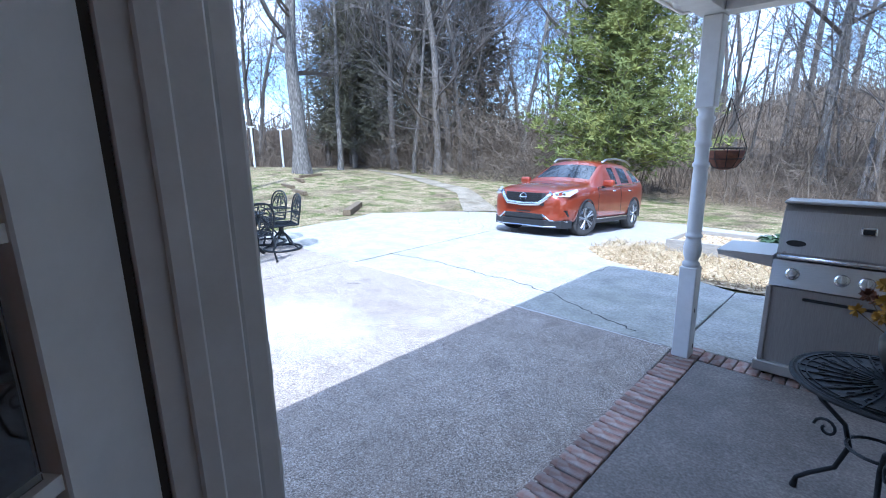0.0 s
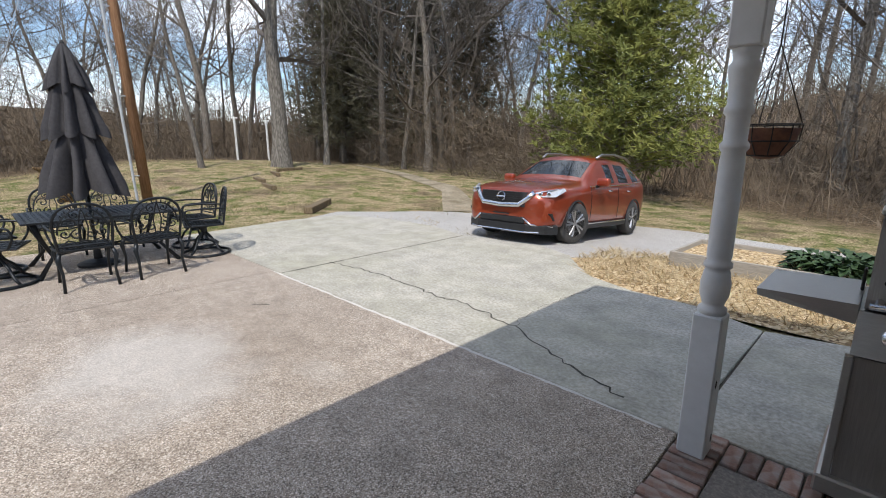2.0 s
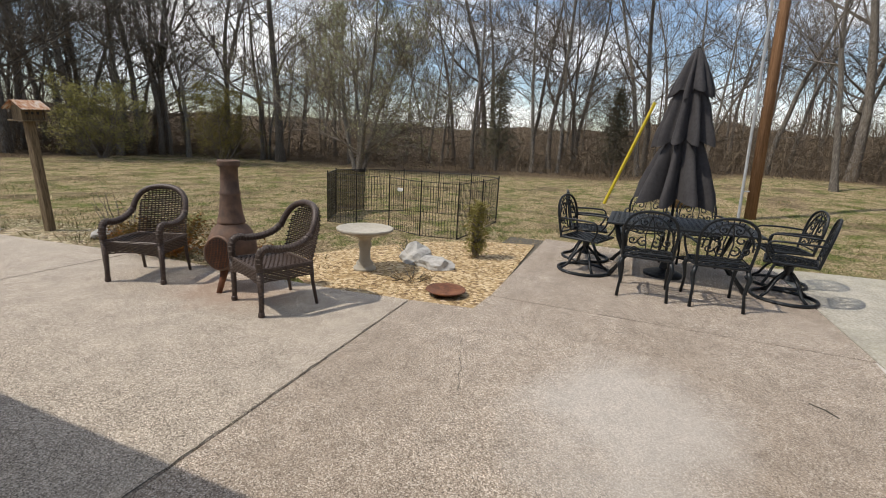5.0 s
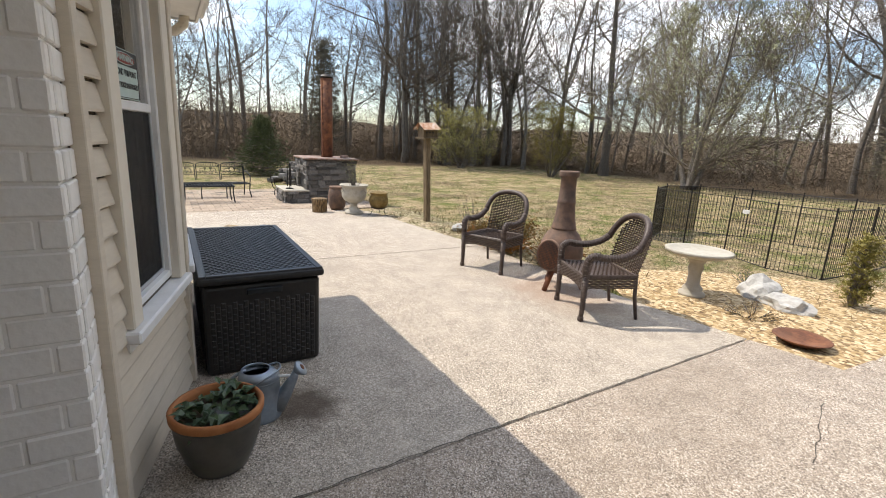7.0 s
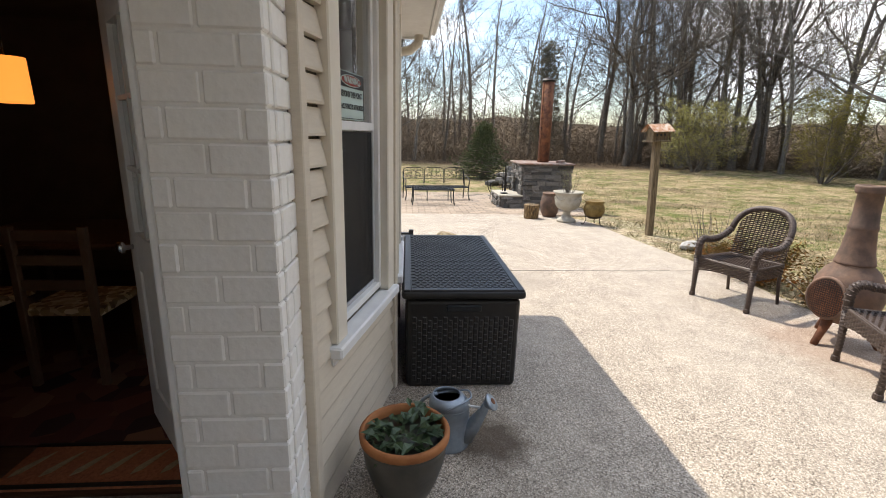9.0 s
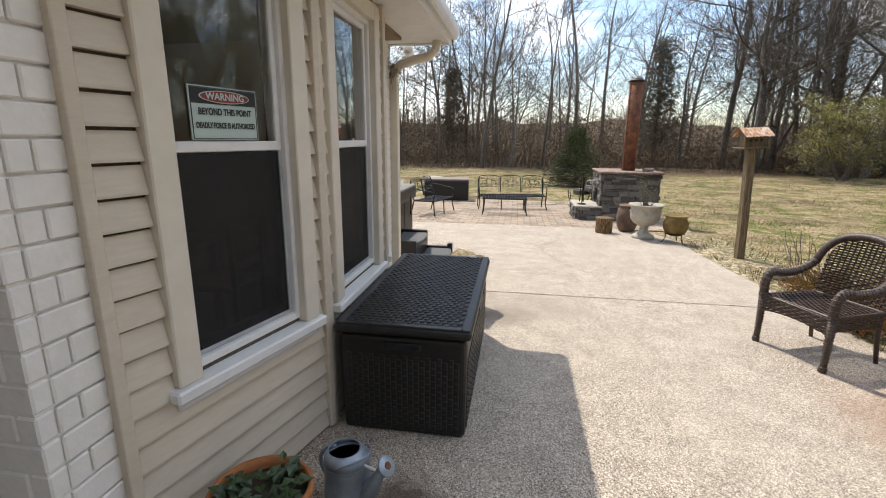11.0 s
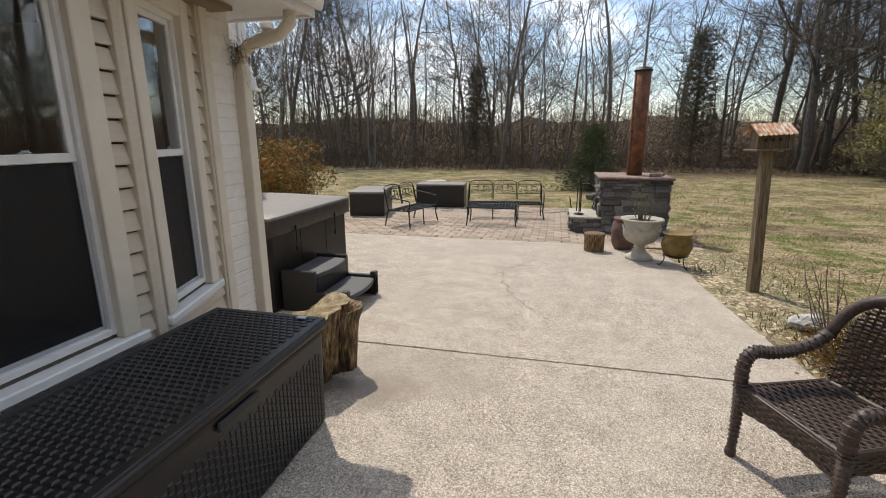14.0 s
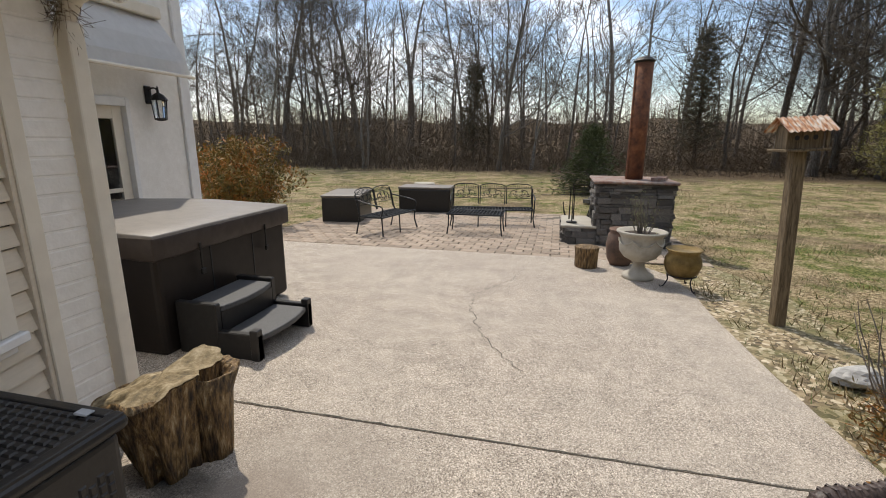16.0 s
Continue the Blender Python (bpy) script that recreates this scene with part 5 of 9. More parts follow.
# deck storage box with a woven pattern moulded in
def deck_box():
    w, l, h = 0.76, 1.62, 0.615
    t = thing("deck_box", pose(-1.85, -1.785, 0.0), "large dark brown resin deck box with moulded wicker pattern", "deck box")
    bm = bmesh.new()
    B(bm, -w / 2 + 0.015, w / 2 - 0.015, -l / 2 + 0.015, l / 2 - 0.015, 0.0, h, 0.03, 3)
    for v in bm.verts:
        f = 0.985 + 0.015 * v.co.z / h
        v.co.x *= f
        v.co.y *= f
    part("body", bm, M_RESIN, t)
    bm = bmesh.new()
    B(bm, -w / 2 - 0.012, w / 2 + 0.012, -l / 2 - 0.012, l / 2 + 0.012, h + 0.004, h + 0.062, 0.026, 3)
    for x0, x1, y0, y1 in ((-w / 2, -w / 2 + 0.045, -l / 2, l / 2), (w / 2 - 0.045, w / 2, -l / 2, l / 2), (-w / 2 + 0.045, w / 2 - 0.045, -l / 2, -l / 2 + 0.045), (-w / 2 + 0.045, w / 2 - 0.045, l / 2 - 0.045, l / 2)):
        B(bm, x0, x1, y0, y1, h + 0.05, h + 0.0695, 0.006, 2)
    lid = part("lid", bm, M_RESIN, t)
    V, F = [], []

    def bar(c, u, v, n, lu, lv, hh):
        k = len(V)
        c, u, v, n = Vector(c), Vector(u), Vector(v), Vector(n)
        for su, sv, s in ((-1, -1, 0), (1, -1, 0), (1, 1, 0), (-1, 1, 0)):
            V.append(c + u * su * lu + v * sv * lv)
        for su, sv in ((-0.7, -0.6), (0.7, -0.6), (0.7, 0.6), (-0.7, 0.6)):
            V.append(c + u * su * lu + v * sv * lv + n * hh)
        F.extend([(k + 4, k + 5, k + 6, k + 7), (k, k + 1, k + 5, k + 4), (k + 1, k + 2, k + 6, k + 5), (k + 2, k + 3, k + 7, k + 6), (k + 3, k, k + 4, k + 7)])
    nx_, ny_ = 15, 42
    for i in range(nx_):
        for j in range(ny_):
            x = -w / 2 + 0.068 + (w - 0.136) * (i + (0.5 if j % 2 else 0.0)) / (nx_ - 0.5)
            y = -l / 2 + 0.062 + (l - 0.124) * j / (ny_ - 1)
            bar((x, y, h + 0.0618), (1, 0, 0), (0, 1, 0), (0, 0, 1), 0.0195, 0.0155, 0.0075)
    mesh_part("lid_weave", V, F, M_RESIN, lid)
    V, F = [], []
    for s in (-1, 1):
        for i in range(44):
            for j in range(11):
                y = -l / 2 + 0.06 + (l - 0.12) * i / 43
                z = 0.05 + 0.45 * (j + (0.5 if i % 2 else 0)) / 11
                f = 0.985 + 0.015 * z / h
                bar((s * (w / 2 - 0.0152) * f, y * 0.97, z), (0, 0, 1), (0, 1, 0), (s, 0, 0), 0.021, 0.015, 0.006)
        for i in range(20):
            for j in range(11):
                x = -w / 2 + 0.06 + (w - 0.12) * i / 19
                z = 0.05 + 0.45 * (j + (0.5 if i % 2 else 0)) / 11
                f = 0.985 + 0.015 * z / h
                bar((x * 0.97, s * (l / 2 - 0.0152) * f, z), (0, 0, 1), (1, 0, 0), (0, s, 0), 0.021, 0.015, 0.004)
    mesh_part("side_weave", V, F, M_RESIN, t)
    part("handle_recess", box(-0.11, 0.11, l / 2 - 0.012, l / 2 + 0.004, h - 0.075, h - 0.035, 0.006), M_CAST, t)
    part("handle_recess", box(-w / 2 - 0.004, -w / 2 + 0.012, -0.14, 0.14, h - 0.075, h - 0.03, 0.006), M_CAST, t)
    part("hinge_tab", box(-w / 2 + 0.10, -w / 2 + 0.16, -l / 2 + 0.03, -l / 2 + 0.07, h + 0.0695, h + 0.080, 0.004), M_SASH, lid)


deck_box()


def leaf_clump(parent, n, r, z, size, material, seed, name="leaves"):
    """Oval leaves in a low rosette, each a bent four-sided blade."""
    rnd = random.Random(seed)
    V, F = [], []
    for _ in range(n):
        a, d = rnd.uniform(0, 6.283), r * math.sqrt(rnd.random())
        c = Vector((d * math.cos(a), d * math.sin(a), z + rnd.uniform(0, size)))
        u = Vector((math.cos(a + rnd.uniform(-1, 1)), math.sin(a + rnd.uniform(-1, 1)), rnd.uniform(-0.1, 0.7))).normalized()
        w = u.cross(Vector((0, 0, 1))).normalized()
        s = size * rnd.uniform(0.6, 1.2)
        k = len(V)
        up = Vector((0, 0, 1)) * s * 0.18
        V += [c, c + u * s * 0.35 + w * s * 0.3 + up, c + u * s - up, c + u * s * 0.35 - w * s * 0.3 + up, c + u * s * 0.5]
        F += [(k, k + 1, k + 4), (k + 1, k + 2, k + 4), (k + 2, k + 3, k + 4), (k + 3, k, k + 4)]
    return mesh_part(name, V, F, material, parent)


pot = thing("flower_pot", pose(-1.485, -0.115, 0.0), "dark glazed pot with orange rim and dark green plants", "flower pot")
part("pot", turned([(0.115, 0.0), (0.125, 0.01), (0.155, 0.08), (0.182, 0.17), (0.192, 0.245), (0.190, 0.262), (0.194, 0.268), (0.190, 0.275)], 40), M_GLAZE, pot, smooth=True)
part("rim", turned([(0.190, 0.274), (0.204, 0.285), (0.206, 0.312), (0.198, 0.323), (0.184, 0.32), (0.178, 0.29), (0.176, 0.24), (0.17, 0.235)], 40), M_TERRA, pot, "orange terracotta rim", smooth=True)
part("soil", turned([(0.175, 0.245), (0.10, 0.262), (0.02, 0.27)], 24, wobble=0.05), M_SOIL, pot)
leaf_clump(pot, 120, 0.145, 0.262, 0.075, M_LEAF, 5)

can = thing("watering_can", pose(-1.72, -0.45, 0.0, 0, 0, 70), "weathered galvanised watering can with a round rose", "watering can")
part("body", turned([(0.112, 0.0), (0.115, 0.01), (0.112, 0.02), (0.108, 0.15), (0.106, 0.225), (0.11, 0.23), (0.104, 0.235), (0.10, 0.225), (0.102, 0.16), (0.104, 0.03), (0.02, 0.02)], 32), M_GALV, can, smooth=True)
hd = turned([(0.109, 0.233), (0.095, 0.262), (0.076, 0.283), (0.070, 0.282), (0.090, 0.258), (0.103, 0.233)], 32)
for v in hd.verts:
    v.co.y -= 0.35 * max(0.0, v.co.z - 0.233)
part("hood", hd, M_GALV, can, "domed hood round the opening", smooth=True)
part("spout", rod([(0, 0.085, 0.055), (0, 0.135, 0.13), (0, 0.185, 0.225), (0, 0.20, 0.265)], [0.055, 0.04, 0.024, 0.019], 14), M_GALV, can, smooth=True)
sp = turned([(0.019, 0.0), (0.044, 0.03), (0.047, 0.038), (0.044, 0.043), (0.016, 0.047)], 24)
bmesh.ops.transform(sp, matrix=pose(0, 0.195, 0.255, -50, 0, 0), verts=sp.verts)
rose = part("rose", sp, M_GALV, can, "perforated sprinkler rose", smooth=True)
sp = turned([(0.018, 0.0), (0.016, 0.003), (0.004, 0.004)], 14, wobble=0.3)
bmesh.ops.transform(sp, matrix=pose(0, 0.195, 0.255, -50, 0, 0) @ Matrix.Translation((0, 0, 0.047)), verts=sp.verts)
part("rust_spot", sp, M_RUST, rose, "rusty centre of the rose")
part("brace", rod([(0, 0.09, 0.235), (0, 0.175, 0.235)], 0.007, 6), M_PAINT, can)
part("handle", rod(curve_pts((0, -0.105, 0.05), (0, -0.25, 0.20), (0, -0.07, 0.275), 10), 0.010, 8), M_GALV, can, smooth=True)
part("bail", rod(curve_pts((0.10, 0.0, 0.235), (0.10, 0.10, 0.30), (0.0, 0.115, 0.285), 6) + curve_pts((0.0, 0.115, 0.285), (-0.10, 0.10, 0.30), (-0.10, 0.0, 0.235), 6)[1:], 0.005, 6), M_GALV, can, smooth=True)

# warning sign behind the glass of the first window
m1 = wall_frame(BAY[0], BAY[1])
sign = thing("warning_sign", m1 @ pose((BAY[1] - BAY[0]).length - 0.622, -0.018, 1.782) @ Matrix.Diagonal((0.86, 1, 0.86, 1)), "small metal warning sign in the window", "sign")
part("plate", box(-0.20, 0.20, -0.004, 0.0, -0.128, 0.115, 0.0015), M_SIGNW, sign)
part("header", box(-0.19, 0.19, 0.001, 0.003, 0.036, 0.105), M_INKHOLLOW, sign, "black header band")
el = bmesh.new()
bmesh.ops.create_circle(el, cap_ends=True, radius=1.0, segments=32)
bmesh.ops.transform(el, matrix=Matrix.Translation((0, 0.0045, 0.070)) @ Matrix.Diagonal((0.148, 1, 0.029, 1)) @ pose(0, 0, 0, -90, 0, 0), verts=el.verts)
part("oval", el, M_SIGNW, sign)
el = bmesh.new()
bmesh.ops.create_circle(el, cap_ends=True, radius=1.0, segments=32)
bmesh.ops.transform(el, matrix=Matrix.Translation((0, 0.0060, 0.070)) @ Matrix.Diagonal((0.141, 1, 0.025, 1)) @ pose(0, 0, 0, -90, 0, 0), verts=el.verts)
part("oval", el, M_RED, sign, "red oval")
bm = bmesh.new()
for q in ((-0.192, 0.192, 0.106, 0.109), (-0.192, 0.192, -0.122, -0.119), (-0.192, -0.189, -0.119, 0.106), (0.189, 0.192, -0.119, 0.106)):
    B(bm, q[0], q[1], 0.001, 0.003, q[2], q[3])
part("border", bm, M_INKHOLLOW, sign)


def words(text, size, loc, material, parent, squeeze=1.0):
    """Raised lettering in the built-in font, facing local +y."""
    cu = bpy.data.curves.new("lettering", "FONT")
    cu.body, cu.size, cu.align_x, cu.align_y = text, size, "CENTER", "CENTER"
    cu.offset, cu.extrude = 0.0012, 0.0003
    tmp = bpy.data.objects.new("lettering", cu)
    scene.collection.objects.link(tmp)
    bpy.context.view_layer.update()
    me = bpy.data.meshes.new_from_object(tmp.evaluated_get(bpy.context.evaluated_depsgraph_get()))
    bpy.data.objects.remove(tmp)
    me.materials.clear()
    me.materials.append(material)
    ob = new("lettering", me)
    ob.parent = parent
    ob.matrix_basis = Matrix.Translation(loc) @ pose(0, 0, 0, 90, 0, 180) @ Matrix.Diagonal((squeeze, 1, 1, 1))
    return ob


words("WARNING", 0.044, (0, 0.0075, 0.070), M_SIGNW, sign, 1.05)
words("BEYOND THIS POINT", 0.042, (0, 0.0035, 0.000), M_INKHOLLOW, sign, 0.78)
words("DEADLY FORCE IS AUTHORIZED", 0.036, (0, 0.0035, -0.062), M_INKHOLLOW, sign, 0.66)

# small sticker and sash locks on the windows
M_STICKER = mat("cream_sticker", [(0.50, 0.47, 0.42), (0.58, 0.55, 0.50)], 8, 0.5, bump=0)
mw2 = wall_frame(BAY[1], BAY[2])
stk = thing("window_sticker", mw2 @ pose((BAY[2] - BAY[1]).length - 0.385, -0.020, 1.745), "small cream and red sticker inside the window glass", "sticker")
part("upper_panel", box(-0.065, 0.065, -0.003, 0.0, 0.0, 0.05, 0.001), M_STICKER, stk)
for i in range(2):
    part("print_bar", box(-0.055, 0.055, 0.001, 0.002, 0.012 + 0.02 * i, 0.018 + 0.02 * i), M_RED, stk)
part("lower_panel", box(-0.055, 0.055, -0.003, 0.0, -0.045, -0.001, 0.001), M_RED, stk, "red lower panel")
for k_, (pa, pb, o0, o1) in enumerate(((BAY[0], BAY[1], 0.31, 0.965), (BAY[1], BAY[2], 0.20, 0.965), (BAY[2], BAY[3], 0.15, 0.66))):
    mwk, lw = wall_frame(pa, pb), (pb - pa).length
    for f in (0.3, 0.7):
        lk = thing("sash_lock", mwk @ pose(lw - (o0 + (o1 - o0) * f), -0.052, 1.667), "small white sash lock on the meeting rail", "lock", "sash locks")
        part("base", box(-0.028, 0.028, -0.008, 0.008, 0.0005, 0.007, 0.002), M_PAINT, lk)
        part("lever", box(-0.022, 0.012, -0.004, 0.004, 0.0075, 0.016, 0.002), M_PAINT, lk)

# downspout at the corner of the house
ds = thing("downspout", pose(-1.15, -3.51, 0), "cream metal downspout with a curved elbow from the gutter", "downspout")
part("pipe", box(-0.055, 0.055, -0.05, 0.05, 0.06, 2.28, 0.012, 2), M_CREAM, ds)
part("shoe", rod([(0, 0, 0.10), (-0.02, 0, 0.05), (-0.10, 0, 0.045)], 0.042, 10), M_CREAM, ds)
el = rod([(0, 0, 2.24), (-0.01, 0, 2.32), (-0.08, 0, 2.40), (-0.20, 0, 2.44), (-0.36, 0, 2.47), (-0.44, 0, 2.54), (-0.46, 0, 2.66)], 0.046, 12)
part("elbow", el, M_CREAM, ds, "ribbed curved elbow", smooth=True)
for i, (x, z) in enumerate(((0.0, 2.30), (-0.03, 2.37), (-0.09, 2.41), (-0.15, 2.43), (-0.38, 2.485), (-0.425, 2.52), (-0.45, 2.56))):
    part("rib", rod([(x - 0.004, 0, z - 0.004), (x + 0.004, 0, z + 0.004)], 0.051, 12), M_CREAM, ds)
flood = thing("flood_light", pose(-1.25, -3.75, 2.60), "white twin outdoor flood light under the eave", "light")
part("base", turned([(0.05, -0.03), (0.055, 0.0), (0.05, 0.02)], 16), M_PAINT, flood)
for s in (-1, 1):
    h = turned([(0.02, 0.0), (0.03, 0.03), (0.055, 0.10), (0.058, 0.13), (0.05, 0.13), (0.02, 0.05)], 16)
    bmesh.ops.transform(h, matrix=pose(s * 0.05, -0.03, -0.03, 200, s * 35, 0), verts=h.verts)
    part("lamp_head", h, M_PAINT, flood, smooth=True)
nest = thing("birds_nest", pose(-1.15, -3.49, 2.36), "ragged brown bird's nest on the downspout", "nest")
V, F = [], []
rn = random.Random(2)
for _ in range(260):
    a = Vector((rn.gauss(0, 0.035), rn.gauss(0, 0.035), rn.gauss(0, 0.05) - 0.03 * rn.random()))
    b = a + Vector((rn.gauss(0, 0.05), rn.gauss(0, 0.05), rn.gauss(-0.03, 0.06)))
    limb(V, F, [a, b], [0.002, 0.001], 3)
mesh_part("straw", V, F, M_WOODP, nest)

# hot tub and its steps
tub = thing("hot_tub", pose(-0.85, -4.12, -0.03, 0, 0, 0), "square dark brown hot tub with a taupe vinyl cover", "hot tub")
W = 2.05
bm = box(0.03, W - 0.03, -1.80 + 0.03, -0.03, 0.0, 0.86, 0.05, 3)
part("cabinet", bm, M_TUBSIDE, tub)
for x in (0.028,):
    for y in (-0.62, -1.2):
        part("panel_seam", box(x - 0.002, x + 0.006, y - 0.006, y + 0.006, 0.06, 0.84), M_CAST, tub)
bm = bmesh.new()
B(bm, -0.008, W + 0.008, -1.808, 0.008, 0.955, 1.0, 0.014, 2)
bmesh.ops.subdivide_edges(bm, edges=[e for e in bm.edges if e.calc_length() > 0.8], cuts=6, use_grid_fill=True)
for v in bm.verts:
    if v.co.z > 0.985:
        v.co.z += 0.03 * (1 - abs(v.co.x / W - 0.5) * 2) + 0.004 * noise.noise(v.co * 3)
cov = part("cover", bm, M_COVER, tub, "taupe vinyl cover folded in two", smooth=True)
bm = box(-0.012, W + 0.012, -1.812, 0.012, 0.80, 0.978, 0.014, 2)
bmesh.ops.subdivide_edges(bm, edges=[e for e in bm.edges if e.calc_length() > 0.8], cuts=14, use_grid_fill=True)
for v in bm.verts:
    n_ = noise.noise(v.co * 5) * 0.006
    v.co.x += n_
    v.co.z += n_ * 2
part("cover_skirt", bm, M_TUBSKIRT, tub, "wrinkled brown vinyl skirt", smooth=True)
for y in (-0.45, -1.35):
    st = part("strap", box(-0.03, -0.018, y - 0.012, y + 0.012, 0.62, 0.86, 0.003), M_IRON, tub)
    part("buckle", box(-0.04, -0.016, y - 0.025, y + 0.025, 0.59, 0.64, 0.006), M_IRON, st)
steps = thing("tub_steps", pose(-1.58, -5.06, -0.03), "black plastic two-tread steps with grey treads", "steps")
for y0, y1 in ((0.0, 0.06), (0.74, 0.80)):
    sf_ = prism([(0.0, y0), (0.36, y0), (0.36, y1), (0.0, y1)], 0.0, 0.225, 0.008)
    B(sf_, 0.36, 0.74, y0, y1, 0.0, 0.445, 0.008)
    part("side_frame", sf_, M_RESIN, steps)
for x0, x1, z in ((0.02, 0.35, 0.20), (0.36, 0.70, 0.415)):
    bm = box(x0, x1, 0.062, 0.738, z - 0.05, z, 0.012, 2)
    bmesh.ops.subdivide_edges(bm, edges=[e for e in bm.edges if e.calc_length() > 0.5], cuts=10, use_grid_fill=True)
    for v in bm.verts:
        if v.co.x < x0 + 0.05:
            v.co.x -= 0.05 * max(0, 1 - ((v.co.y - 0.4) / 0.34) ** 2)
    part("tread", bm, M_TREAD, steps, "grey non-slip tread")
part("riser", box(0.36, 0.38, 0.062, 0.738, 0.0, 0.36), M_RESIN, steps)
part("post", box(0.0, 0.07, -0.012, 0.058, 0.0, 0.265, 0.006), M_RESIN, steps)
part("post", box(0.0, 0.07, 0.742, 0.812, 0.0, 0.265, 0.006), M_RESIN, steps)

# hollow stump beside the corner of the house
stump = thing("tree_stump", pose(-1.84, -3.12, 0.0, 0, 0, 20), "weathered tree stump with split sides and mossy top", "stump")
bm = bmesh.new()
rings = []
SEG = 84
for zi in range(13):
    z = 0.60 * zi / 12
    ring = []
    for k in range(SEG):
        a = 2 * math.pi * k / SEG
        r = 0.145 + 0.09 * (z / 0.6) ** 1.3 + 0.03 * math.cos(3 * a + 1) * (0.4 + z) + 0.045 * max(0, math.cos(a - 0.5)) * (z / 0.6)
        r += 0.018 * noise.noise((math.cos(a) * 5, math.sin(a) * 5, z * 1.2)) + 0.06 * max(0, math.cos(a + 0.4)) ** 3 * math.exp(-((z - 0.42) / 0.13) ** 2) + 0.006 * noise.noise((math.cos(a) * 16, math.sin(a) * 16, z * 2.5)) + 0.006 * math.cos(13 * a + 5 * z + 3 * noise.noise((math.cos(a), math.sin(a), z))) + 0.03 * noise.noise((math.cos(a) * 3, math.sin(a) * 3, z * 2 + 9))
        zz = z * (1 - 0.28 * max(0, math.cos(a + 0.3))) if zi < 12 else 0.58 - 0.17 * max(0, math.cos(a + 0.3)) + 0.07 * noise.noise((math.cos(a) * 1.5, math.sin(a) * 1.5, 4)) + 0.03 * noise.noise((math.cos(a) * 5, math.sin(a) * 5, 4)) - 0.10 * max(0, math.cos(a - 0.6))
        ring.append(bm.verts.new((r * math.cos(a), r * math.sin(a), zz)))
    rings.append(ring)
for a, b in zip(rings, rings[1:]):
    for k in range(SEG):
        bm.faces.new((a[k], a[(k + 1) % SEG], b[(k + 1) % SEG], b[k]))
bm.faces.new(rings[0][::-1])
rim = [tuple(v.co) for v in rings[-1]]
part("stump", bm, M_STUMP, stump, smooth=True)
bm = bmesh.new()
inner = []
for f in (1.0, 0.82, 0.5, 0.15):
    inner.append([bm.verts.new((x * f, y * f, 0.54 + (z - 0.54) * f + 0.006 + 0.02 * noise.noise((x * f * 9, y * f * 9, 2)) * (f < 1))) for x, y, z in rim])
for a, b in zip(inner, inner[1:]):
    for k in range(SEG):
        bm.faces.new((a[k], a[(k + 1) % SEG], b[(k + 1) % SEG], b[k]))
bm.faces.new(inner[-1])
part("top", bm, M_STUMPTOP, stump, "weathered cut top with moss", smooth=True)
stump.scale = (1.12, 1.12, 0.93)
chip = turned([(0.08, 0.0), (0.09, 0.2), (0.11, 0.40), (0.14, 0.54), (0.10, 0.52), (0.05, 0.42), (0.02, 0.36)], 28, (-0.185, -0.05, 0.0), 0.30)
part("side_stem", chip, M_STUMP, stump, smooth=True)


